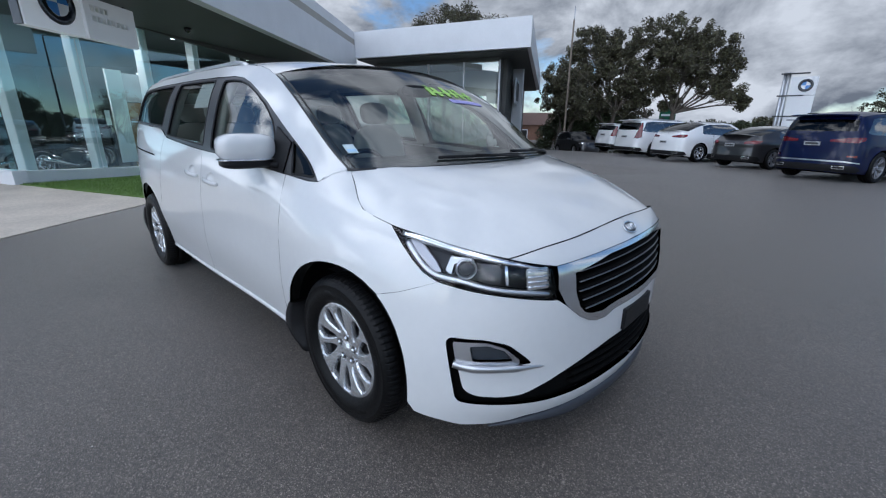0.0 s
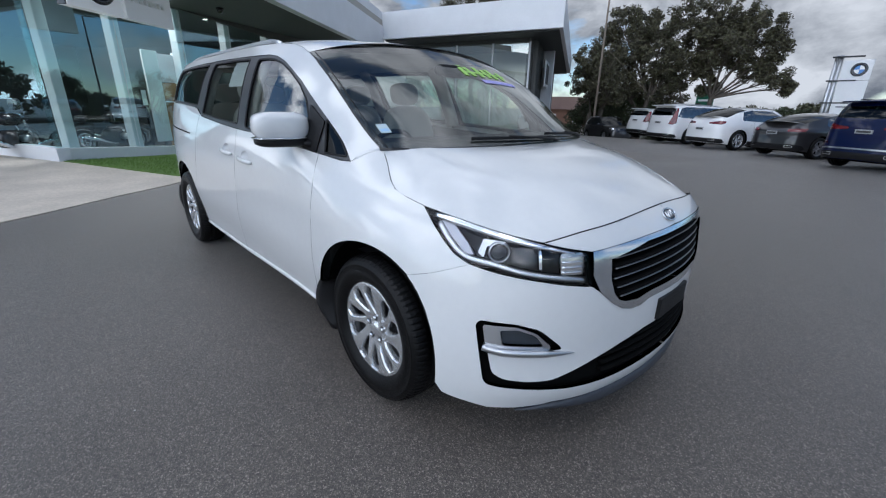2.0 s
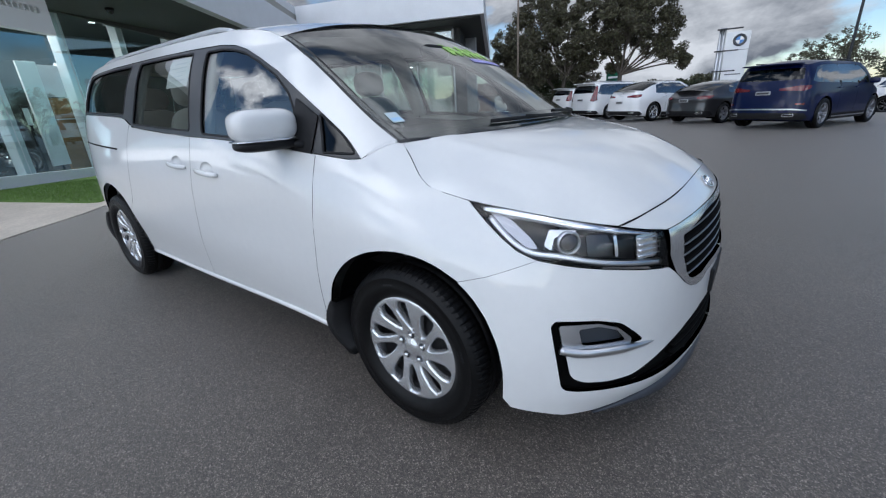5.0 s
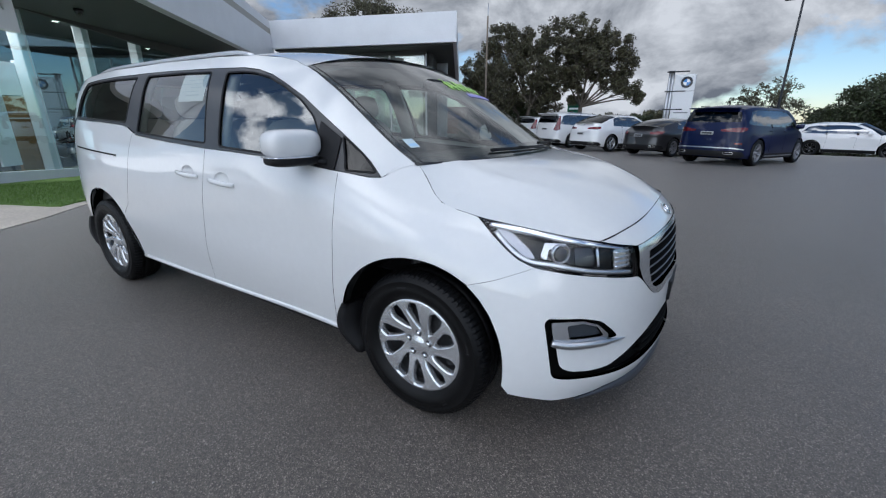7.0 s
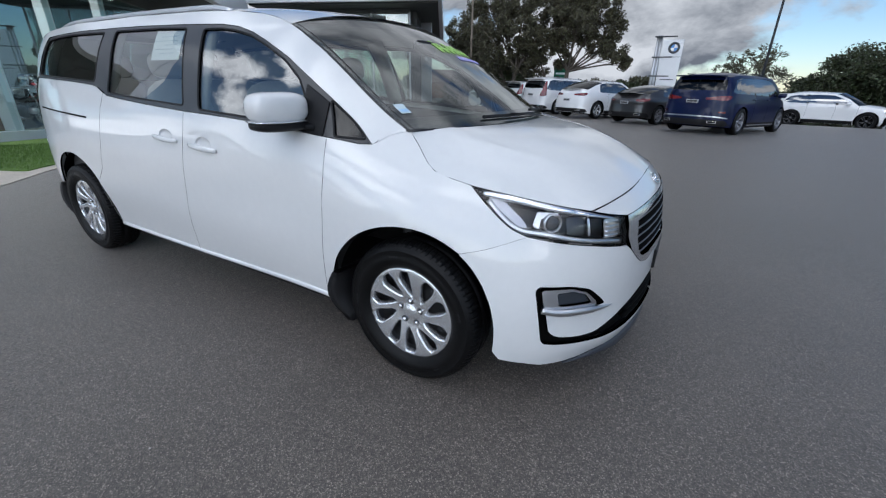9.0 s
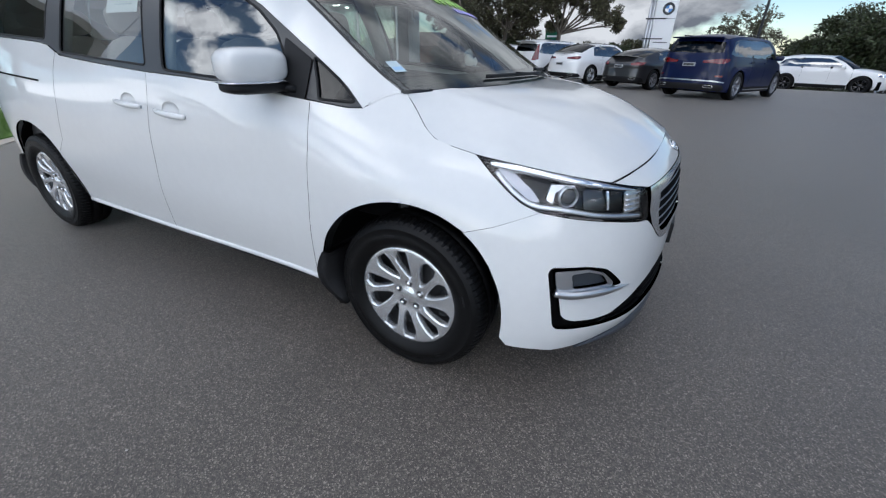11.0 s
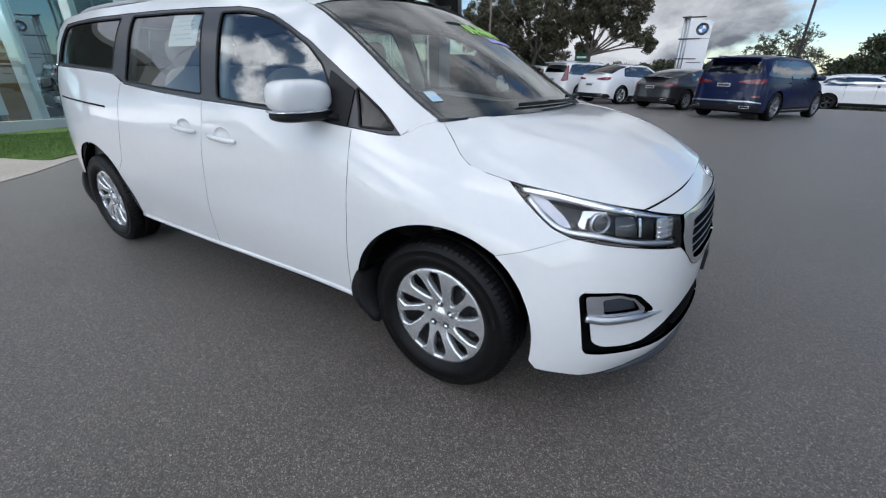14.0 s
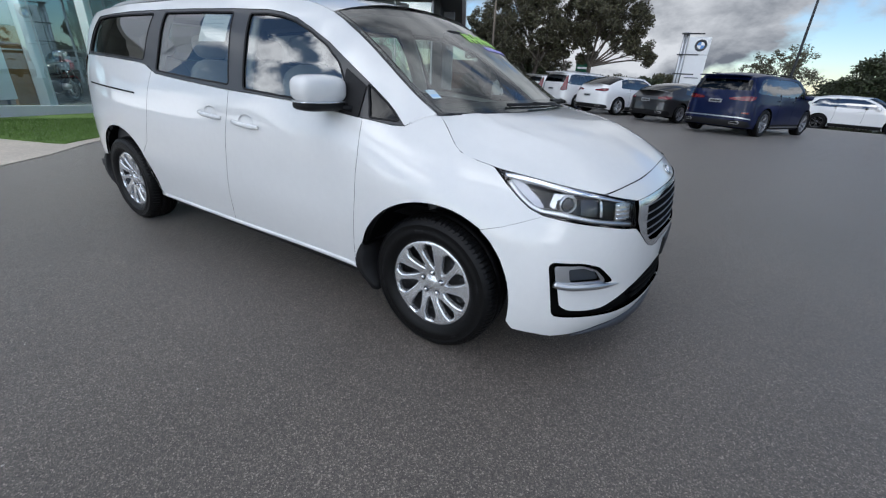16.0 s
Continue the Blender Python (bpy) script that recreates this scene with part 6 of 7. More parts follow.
DARKBIKE = material("bike_black", (0.012, 0.012, 0.014), 0.25, coat=0.8)
REDBIKE = material("bike_red", (0.30, 0.015, 0.02), 0.3, coat=0.8)
for s_, n_, a, mm, lab in ((1.87, -1.0, 8, DARKBIKE, "black touring motorbike on the showroom floor"), (2.9, -2.4, -15, DARKBIKE, "dark motorbike further back in the showroom"), (4.95, -1.3, 10, DARKBIKE, "black motorbike behind the oak display wall"), (5.9, -1.9, 20, REDBIKE, "red motorbike deeper in the showroom"), (0.15, -1.9, 30, DARKBIKE, "black motorbike by the side glass")):
    p = FRONT @ Vector((s_, n_, -0.02))
    motorbike(Matrix.Translation(p) @ Matrix.Rotation(math.atan2(AW.y, AW.x) + radians(a), 4, "Z"), mm, lab)

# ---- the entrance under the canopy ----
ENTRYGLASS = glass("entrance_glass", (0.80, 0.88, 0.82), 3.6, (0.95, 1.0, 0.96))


def can_box(name, s0, s1, n0, n1, z0, z1, mat, parent=None, label="", bevel=0.006):
    return box(name, (s0, n0, z0), (s1, n1, z1), mat, parent, label, bevel, CAN)


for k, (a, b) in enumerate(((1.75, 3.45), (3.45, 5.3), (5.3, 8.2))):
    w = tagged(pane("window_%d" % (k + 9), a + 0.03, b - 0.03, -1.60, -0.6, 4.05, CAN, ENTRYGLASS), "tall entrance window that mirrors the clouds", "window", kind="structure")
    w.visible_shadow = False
for k, a in enumerate((1.72, 3.45, 5.3)):
    tagged(can_box("mullion_%d" % (k + 1), a - 0.03, a + 0.03, -1.68, -1.56, -0.6, 4.09, WHITE), "white window mullion at the entrance", "mullion", kind="structure")
tagged(can_box("transom", 1.7, 8.2, -1.70, -1.55, 4.05, 4.30, SOFFIT), "dark panel over the entrance glass", "panel", kind="structure")
# wall kept pale in place of the bright cloud reflection in the glass
tagged(can_box("entrance_glare_wall", 1.7, 8.2, -6.2, -6.0, -0.8, 4.3, PALEGREY), "pale grey wall inside the entrance, coloured for the glare in its glass", "wall", kind="structure")
DARKCLAD = material("dark_cladding", (0.05, 0.052, 0.05), 0.5, vary=0.08, grain=10, stains=0.1)
w0 = CAN @ Vector((1.66, -1.7, 0))
bd = Vector((-0.5, 0.866, 0))
sd = Vector((bd.y, -bd.x, 0))
LONG = Matrix(((bd.x, sd.x, 0, w0.x), (bd.y, sd.y, 0, w0.y), (0, 0, 1, 0), (0, 0, 0, 1)))
tagged(box("wall_long", (0.3, -0.25, -1.5), (20, 0.0, 4.3), DARKCLAD, None, "", 0, LONG), "dark clad side wall beside the entrance", "wall", kind="structure")
for k in range(7):
    tagged(box("fin_%d" % (k + 1), (0.5 + 0.55 * k, 0.0, -1.5), (0.62 + 0.55 * k, 0.22, 4.3), DARKCLAD, None, "", 0.01, LONG), "dark upright fin on the side wall", "fin", kind="structure")
board = thing("sign_board", None, "white framed sign board hung on the side wall", "sign")
box("frame", (2.2, 0.45, 2.35), (5.6, 0.53, 3.55), PALEGREY, board, "pale frame", 0.02, LONG)
box("face", (2.4, 0.53, 2.50), (5.4, 0.54, 3.40), DARKCLAD, board, "dark face", 0, LONG)
box("bracket", (3.8, 0.0, 3.3), (3.95, 0.45, 3.4), PALEGREY, board, "", 0.004, LONG)

# ---- parked cars ----


class Car:
    """A parked car: a shell, a top in zones, panes, lamps and wheels."""

    def __init__(self, name, m, paint, label, wb=2.9, fo=0.88, ro=1.0, w=1.95, h=1.7, belt=1.06, hood=1.02, cowl=-0.35, roof0=-1.15, roof1=-3.1, deck=None, tail="wide", suv=True, wheel_r=0.37, group="parked cars", alloy=None):
        self.ob = thing(name, m, label, "car", group)
        W, self.wb, self.h, self.suv = w / 2, wb, h, suv
        back = -wb - ro
        self.back, self.fo = back, fo
        zs = [0.12, 0.2, 0.32, 0.5, 0.7, 0.88, belt, (belt + h) / 2, h * 0.94, h]
        side = [-0.10, -0.04, -0.005, 0, 0.0, -0.005, -0.035, -0.11, -0.20, -0.27] if suv else [-0.10, -0.04, -0.005, 0, 0.0, -0.005, -0.035, -0.13, -0.24, -0.32]
        front = [-0.12, -0.03, 0, 0, -0.03, -0.09, -0.25, -0.5, -0.7, -0.8]
        rear = [-0.16, -0.05, 0.0, 0.0, -0.012, -0.03, -0.06, -0.15, -0.27, -0.34] if suv else [-0.16, -0.05, 0, 0.0, -0.02, -0.05, -0.14, -0.4, -0.6, -0.7]
        rows = lambda a, b, t: [x * (1 - t) + y * t for x, y in zip(a, b)]
        pts = [(fo, 0), (fo - 0.03, -0.4 * W), (fo - 0.13, -0.68 * W), (fo - 0.34, -0.88 * W), (fo - 0.62, -0.955 * W), (-0.2, -0.985 * W), (-wb * 0.5, -W), (-wb, -0.99 * W), (back + 0.55, -0.955 * W), (back + 0.26, -0.87 * W), (back + 0.09, -0.68 * W), (back + 0.02, -0.4 * W), (back, 0)]
        self.W = W
        self.sh = Shell(pts, zs, [(fo, 0, front), (fo - 0.13, -0.68 * W, rows(front, side, 0.25)), (fo - 0.62, -0.955 * W, rows(front, side, 0.6)), (cowl + 0.2, -0.985 * W, rows(front, side, 0.85)), (-wb * 0.5, -W, side), (-wb, -0.99 * W, rows(side, rear, 0.1)), (back + 0.26, -0.87 * W, rows(side, rear, 0.6)), (back, 0, rear)])
        sh = self.sh
        self.paint = paint
        hf = hood - 0.16
        bonnet = [(fo - 0.22, -0.80 * W, hf + 0.03), (fo - 0.5, -0.93 * W, hf + 0.07), (0.0, -0.98 * W, hood - 0.04), (cowl, -0.985 * W, hood + 0.01)]
        screen = [(cowl, -0.985 * W, hood + 0.01), ((cowl + roof0) / 2 + 0.04, -W, (hood + h) / 2), (roof0, -W, h - 0.075)]
        if suv:
            top = [(roof0, -W, h - 0.075), (roof0 - 0.5, -W, h - 0.045), ((roof0 + roof1) / 2 - 0.2, -W, h - 0.04), (roof1, -W, h - 0.075), (back + 0.36, -0.9 * W, h - 0.13)]
            glass_back, end = [], (back + 0.36, -0.9 * W, h - 0.13)
        else:
            top = [(roof0, -W, h - 0.075), (roof0 - 0.4, -W, h - 0.05), (roof1 + 0.3, -W, h - 0.07), (roof1, -W, h - 0.12)]
            glass_back = [(roof1, -W, h - 0.12), ((roof1 + deck[0]) / 2, -0.985 * W, (h - 0.12 + deck[1]) / 2 + 0.03), (deck[0], -0.95 * W, deck[1])]
            end = (deck[0], -0.95 * W, deck[1])
        q = lambda ps: np.array([(sh.s(x, y), z) for x, y, z in ps])
        self.q = q
        r = wheel_r + 0.055
        arches = []
        for cx in (0.0, -wb):
            t = np.radians(np.linspace(205, -25, 26))
            arches.append([(cx + r * math.cos(a), -0.99 * W, max(0.21, wheel_r - 0.01 + r * math.sin(a))) for a in t])
        low = [(fo - 0.3, -0.86 * W, 0.21)] + [p for p in arches[0][::-1]] + [p for p in arches[1][::-1]] + [(back + 0.35, -0.9 * W, 0.24)]
        upper = bonnet + screen[1:] + top[1:] + glass_back[1:]
        zback = (h - 0.10) if suv else deck[1] + 0.05
        loop = [(0.0, 0.22)] + list(q(low)) + [(sh.length, 0.26), (sh.length, zback)] + list(q(upper[::-1])) + [(0.0, hf)]
        b = belt
        dl = [(cowl - 0.22, -W, b + 0.02), ((cowl + roof0) / 2 - 0.15, -W, (hood + h) / 2 + 0.01), (roof0 - 0.12, -W, h - 0.13), (roof0 - 0.6, -W, h - 0.11)]
        dl += [(roof1 + 0.1, -W, h - 0.135), (roof1 - 0.18, -W, h - 0.19), (roof1 - 0.42 if suv else roof1 - 0.25, -W, b + 0.10), (roof1 - 0.2, -W, b + 0.06), (-wb * 0.5, -W, b + 0.025)]
        dl = rounded(q(dl), 0.05)
        holes = [dl]
        rg = None
        if suv:
            rg = rounded(np.vstack([q([(back + 0.19, -0.78 * W, b + 0.14), (back + 0.24, -0.78 * W, h - 0.21)]), [(sh.length + 0.03, h - 0.19), (sh.length + 0.03, b + 0.12)]]), 0.03)
        if rg is not None:
            holes.append(rg)
        body = skin(sh, "body", [loop] + holes, paint, self.ob, sides="RL", step=0.09, thick=0.02)
        body.parent = self.ob
        for side_ in "RL":
            skin(sh, "side_window", [inset(dl, -0.004)], SIDEGLASS, self.ob, "dark side glass", out=-0.008, thick=0, sides=side_, step=0.12)
            for x in (-wb * 0.42, -wb * 0.42 - 1.05):
                seg = q([(x, -W, b), (x - 0.07, -W, h - 0.1)])
                p = sh.lift(seg[:, 0], seg[:, 1], 0.0)
                p, nn_ = np.linspace(p[0], p[1], 5), sh.normal(seg[:1, 0], seg[:1, 1])
                f_ = np.array(flipm[side_])
                sweep("pillar", p * f_, [(-0.045, -0.01), (-0.045, 0.003), (0.045, 0.003), (0.045, -0.01)], GLOSSBLACK, self.ob, "black door pillar", ups=np.repeat(nn_, 5, 0) * f_)
            for x in (-wb * 0.42 - 0.02, -wb * 0.42 - 1.03, cowl + 0.02):
                pts_ = [(x, -W, b + 0.01), (x + 0.01, -W, 0.75), (x - 0.01, -W, 0.42)]
                qq = smoothed(q(pts_), 8)
                sweep("door_seam", sh.lift(qq[:, 0], qq[:, 1], 0.0) * flipm[side_], [(-0.003, -0.002), (-0.003, 0.001), (0.003, 0.001), (0.003, -0.002)], DEEP, self.ob, "dark door seam", ups=sh.normal(qq[:, 0], qq[:, 1]) * flipm[side_])
            for x in (-wb * 0.42 - 0.22, -wb * 0.42 - 1.22):
                qq = q([(x, -W, b - 0.09), (x + 0.09, -W, b - 0.088), (x + 0.18, -W, b - 0.086)])
                sweep("door_handle", sh.lift(qq[:, 0], qq[:, 1], 0.02) * flipm[side_], ring(0.013, 6), paint, self.ob, ups=sh.normal(qq[:, 0], qq[:, 1]) * flipm[side_])
            skin(sh, "sill_trim", [q([(-r - 0.01, -W, 0.36), (-wb + r + 0.01, -W, 0.36), (-wb + r + 0.01, -W, 0.215), (-r - 0.01, -W, 0.215)])], BLACK, self.ob, "black sill trim", out=0.006, sides=side_, step=0.2)
            egg("wing_mirror", (cowl - 0.32, -W - 0.09, b + 0.06), (0.07, 0.11, 0.07), 3.5, paint, self.ob, "painted wing mirror", flip=1 if side_ == "R" else -1, n=8)
        # top
        def zone(nm, ed, cen, mat, lab="", px=2.2, pz=2.2):
            qq = q(ed)
            k = np.r_[0, np.cumsum(np.linalg.norm(np.diff(qq, axis=0), axis=1))]
            n_ = 12
            s_ = spline(k, qq)(np.linspace(0, k[-1], n_)) if len(ed) > 2 else np.linspace(qq[0], qq[-1], n_)
            e_ = sh.lift(s_[:, 0], s_[:, 1])
            c_ = smoothed(cen, n_)
            return cap(nm, e_, c_, mat, self.ob, lab, px, pz, 16)

        c1, c2 = (cowl + 0.22, 0, hood + 0.05), (roof0 + 0.12, 0, h - 0.01)
        zone("bonnet", bonnet, [(fo - 0.09, 0, hf + 0.015), (0.3, 0, hood - 0.01), c1], paint, px=2.6, pz=3.0)
        zone("windscreen", screen, [c1, ((c1[0] + c2[0]) / 2, 0, (c1[2] + c2[2]) / 2 + 0.03), c2], CARGLASS, "dark windscreen")
        if suv:
            zone("roof", top, [c2, ((c2[0] + roof1) / 2, 0, h + 0.01), (roof1, 0, h - 0.01), (back + 0.42, 0, h - 0.09)], paint)
            rgp = np.stack([np.minimum(rg[:, 0], sh.length), rg[:, 1]], 1)
            skin(sh, "rear_window", [rgp], CARGLASS, self.ob, "dark rear window", out=-0.004, sides="RL", step=0.1, thick=0)
            sp = [(back + 0.25 - 0.07 * math.cos(y / W * 1.4), y, h - 0.120 + 0.03 * math.cos(y / W * 1.4)) for y in np.linspace(-0.66 * W, 0.66 * W, 15)]
            sweep("roof_spoiler", sp, [(-0.12, -0.015), (-0.12, 0.012), (0.1, 0.02), (0.1, -0.02)], paint, self.ob)
            for fl_ in (1, -1):
                rp = [(x, fl_ * (W - 0.27), h - 0.02 + 0.02 * math.sin(math.pi * t)) for t, x in zip(np.linspace(0, 1, 10), np.linspace(roof0 - 0.35, roof1 + 0.1, 10))]
                sweep("roof_rail", rp, ring(0.016, 6), SATIN if paint is not NAVY else BLACK, self.ob, "slim roof rail")
        else:
            c3, c4 = (roof1 - 0.1, 0, h - 0.05), (deck[0] - 0.02, 0, deck[1] + 0.05)
            zone("roof", top, [c2, ((c2[0] + c3[0]) / 2, 0, h + 0.01), c3], paint)
            zone("rear_window", glass_back, [c3, ((c3[0] + c4[0]) / 2, 0, (c3[2] + c4[2]) / 2 + 0.03), c4], CARGLASS, "dark rear window")
            zone("boot_lid", [end, (back + 0.3, -0.88 * W, deck[1] - 0.01), (back + 0.16, -0.77 * W, deck[1] - 0.0)], [c4, (back + 0.2, 0, deck[1] + 0.055), (back + 0.09, 0, deck[1] + 0.05)], paint, px=3, pz=3)
        # cabin and underside
        box("cabin", (cowl - 1.9, -W + 0.22, 0.5), (cowl - 0.5, W - 0.22, belt + 0.02), DASH, self.ob, "dark cabin", 0.05)
        box("underbody", (back + 0.3, -W + 0.12, 0.20), (fo - 0.2, W - 0.12, 0.55), DEEP, self.ob, "dark underbody", 0.05)
        for cx in (-0.55, -1.45):
            for y in (-0.36, 0.36):
                egg("seat_back", (cowl + cx - 0.55, y, belt + 0.02), (0.08, 0.22, 0.30), 3, DASH, self.ob, "dark seat back", n=8)
        # rear: bumper, lamps, plate
        skin(sh, "rear_bumper_trim", [np.vstack([[(sh.length, 0.27), (sh.length, 0.43)], q([(back + 0.1, -0.7 * W, 0.43), (back + 0.3, -0.88 * W, 0.41), (back + 0.42, -0.92 * W, 0.30), (back + 0.3, -0.88 * W, 0.25)])])], BLACK, self.ob, "black lower bumper", out=0.006, sides="RL", step=0.1)
        box("number_plate", (back + 0.0, -0.17, 0.87 if suv else 0.72), (back + 0.06, 0.17, 0.965 if suv else 0.82), PLATE, self.ob, "pale number plate", 0.004)
        box("plate_mark", (back - 0.005, -0.14, 0.895 if suv else 0.745), (back + 0.004, 0.14, 0.94 if suv else 0.795), DASH, self.ob, "dark bar on the plate", 0)
        lamps = {"wide": [(back + 0.045, -0.34 * W, 0.97), (back + 0.045, -0.34 * W, 1.02), (back + 0.13, -0.74 * W, 1.075), (back + 0.38, -0.92 * W, 1.08), (back + 0.35, -0.91 * W, 1.0), (back + 0.2, -0.82 * W, 0.95)],
                 "tall": [(back + 0.07, -0.62 * W, 0.86), (back + 0.10, -0.70 * W, 1.12), (back + 0.24, -0.84 * W, h - 0.2), (back + 0.34, -0.90 * W, h - 0.2), (back + 0.3, -0.89 * W, 1.08), (back + 0.3, -0.89 * W, 0.90), (back + 0.16, -0.78 * W, 0.84)],
                 "low": [(back + 0.05, -0.50 * W, 0.82), (back + 0.05, -0.50 * W, 0.89), (back + 0.13, -0.74 * W, 0.92), (back + 0.42, -0.93 * W, 0.93), (back + 0.3, -0.89 * W, 0.84), (back + 0.16, -0.78 * W, 0.81)]}[tail]
        for side_ in "RL":
            skin(sh, "tail_lamp", [rounded(q(lamps), 0.02)], CARRED, self.ob, "red tail lamp", out=0.01, sides=side_, step=0.06)
            ex = q([(back + 0.06, -0.52 * W, 0.33), (back + 0.06, -0.52 * W, 0.40), (back + 0.12, -0.74 * W, 0.40), (back + 0.12, -0.74 * W, 0.33)])
            exo = skin(sh, "exhaust_trim", [rounded(ex, 0.02), rounded(inset(ex, 0.014), 0.015)], CHROME, self.ob, "chrome exhaust trim", out=0.014, sides=side_, step=0.05, thick=0.03)
            skin(sh, "front_lamp", [rounded(q([(fo - 0.14, -0.66 * W, hf - 0.12), (fo - 0.12, -0.64 * W, hf - 0.01), (fo - 0.42, -0.9 * W, hf + 0.03), (fo - 0.36, -0.89 * W, hf - 0.08)]), 0.02)], HL_WHITE, self.ob, "bright headlight", out=0.005, sides=side_, step=0.08)
        skin(sh, "front_grille", [np.vstack([[(0, hf - 0.28), (0, hf - 0.04)], q([(fo - 0.02, -0.36 * W, hf - 0.05), (fo - 0.03, -0.38 * W, hf - 0.26)])])], GLOSSBLACK, self.ob, "black grille", out=0.006, sides="RL", step=0.1)
        if paint is NAVY:
            skin(sh, "bumper_strip", [np.vstack([[(sh.length, 0.50), (sh.length, 0.535)], q([(back + 0.1, -0.7 * W, 0.53), (back + 0.34, -0.9 * W, 0.49), (back + 0.34, -0.9 * W, 0.465), (back + 0.1, -0.7 * W, 0.495)])])], SATIN, self.ob, "silver strip round the bumper", out=0.012, sides="RL", step=0.1)
            for side_ in "RL":
                skin(sh, "reflector", [q([(back + 0.12, -0.72 * W, 0.62), (back + 0.12, -0.72 * W, 0.66), (back + 0.26, -0.86 * W, 0.66), (back + 0.26, -0.86 * W, 0.61)])], CARRED, self.ob, "red reflector", out=0.008, sides=side_, step=0.08)
                skin(sh, "sill_strip", [q([(-r - 0.05, -W, 0.30), (-wb + r + 0.05, -W, 0.30), (-wb + r + 0.05, -W, 0.27), (-r - 0.05, -W, 0.27)])], SATIN, self.ob, "silver sill strip", out=0.02, sides=side_, step=0.2)
        for side_, y in (("R", -W + 0.135), ("L", W - 0.135)):
            for cx in (0.0, -wb):
                wheel(self.ob, cx, y, wheel_r, side_, wheel_r, 0.26, wheel_r * 0.68, 10, alloy or (SILVER if paint is WHITECAR else DARKWHEEL), fine=False)
                vv = [(cx + (r + 0.0) * math.cos(a), (-1 if side_ == "R" else 1) * y_, wheel_r - 0.01 + r * math.sin(a)) for a in np.radians(np.linspace(205, -25, 16)) for y_ in (W - 0.02, W - 0.4)]
                link("arch_liner", vv + [(cx, (-1 if side_ == "R" else 1) * (W - 0.4), wheel_r)], [(i * 2, i * 2 + 1, i * 2 + 3, i * 2 + 2) for i in range(15)] + [(i * 2 + 1, 32, i * 2 + 3) for i in range(15)], DEEP, self.ob, "black arch liner")


def car_at(rr, forward, wb, w):
    """The pose of a car whose right-hand rear tyre stands at rr."""
    f = Vector((*forward, 0)).normalized()
    left = Vector((-f.y, f.x, 0))
    o = Vector((*rr, 0)) + f * wb + left * (w / 2 - 0.06)
    za, zb = ground_z(rr[0], rr[1]), ground_z(o.x, o.y)
    o.z = zb
    pitch = math.atan2(zb - za, wb)
    return Matrix.Translation(o) @ Matrix.Rotation(math.atan2(f.y, f.x), 4, "Z") @ Matrix.Rotation(-pitch, 4, "Y")


PLATE = material("grey_plate", (0.35, 0.36, 0.37), 0.5)
CARRED = material("dark_red_lamp", (0.13, 0.005, 0.008), 0.15, coat=0.8)
NAVY = material("navy_paint", (0.0014, 0.0056, 0.040), 0.3, 0.0, spec=0.2, coat=0.4, vary=0.03, grain=20)
WHITECAR = material("white_car_paint", (0.78, 0.78, 0.78), 0.3, coat=1.0, vary=0.02, grain=20)
GRAPHITE = material("graphite_paint", (0.035, 0.034, 0.036), 0.3, 0.3, coat=1.0, vary=0.03, grain=20)
SAPPHIRE = material("blue_paint", (0.02, 0.035, 0.22), 0.3, 0.2, coat=1.0)
DARKWHEEL = material("grey_wheel", (0.30, 0.30, 0.32), 0.3, 0.8)
FWD = (0.47, 0.88)
Car("suv", car_at((2.1, 12.95), (0.42, 0.907), 2.975, 2.0), NAVY, "dark blue SUV parked with its tail to the yard", 2.975, 0.86, 1.07, 2.0, 1.70, 1.09, 1.05, -0.30, -1.05, -3.25, tail="wide", wheel_r=0.38)
Car("sedan", car_at((-0.25, 15.9), FWD, 2.75, 1.85), GRAPHITE, "dark grey fastback sedan parked beside the blue SUV", 2.75, 0.85, 0.95, 1.85, 1.42, 0.95, 0.94, -0.40, -1.25, -2.35, deck=(-3.35, 1.07), tail="low", suv=False, wheel_r=0.34)
Car("suv", car_at((-2.85, 17.8), FWD, 2.86, 1.92), WHITECAR, "white coupe-style SUV parked in the row", 2.86, 0.87, 1.02, 1.92, 1.62, 1.05, 1.02, -0.35, -1.15, -2.55, deck=(-3.45, 1.20), tail="wide", suv=False, wheel_r=0.37)
Car("suv", car_at((-5.25, 20.0), FWD, 2.98, 1.95), WHITECAR, "white SUV with tall red tail lamps in the row", 2.98, 0.87, 1.10, 1.95, 1.77, 1.10, 1.07, -0.30, -1.0, -3.4, tail="tall", wheel_r=0.37)
Car("suv", car_at((-7.6, 22.4), FWD, 2.7, 1.85), WHITECAR, "white car at the far end of the row", 2.7, 0.85, 0.95, 1.85, 1.62, 1.04, 1.02, -0.35, -1.1, -2.9, tail="tall", wheel_r=0.34)
Car("crossover", car_at((4.95, 23.9), (0.93, -0.37), 2.67, 1.82), WHITECAR, "white crossover parked side-on by the trees", 2.67, 0.83, 0.86, 1.82, 1.53, 1.0, 0.98, -0.40, -1.2, -2.75, tail="wide", wheel_r=0.36, alloy=GLOSSBLACK)
Car("hatchback", car_at((9.55, 19.6), (0.93, -0.37), 2.6, 1.8), SAPPHIRE, "bright blue hatchback beside the white crossover", 2.6, 0.8, 0.75, 1.8, 1.45, 0.98, 0.96, -0.35, -1.1, -2.6, tail="wide", wheel_r=0.33)
Car("suv", car_at((-14.6, 27.9), (0.80, -0.60), 2.7, 1.85), GRAPHITE, "black SUV standing far off under the gum trees", 2.7, 0.85, 0.9, 1.85, 1.66, 1.06, 1.03, -0.35, -1.1, -2.9, tail="wide", wheel_r=0.36)

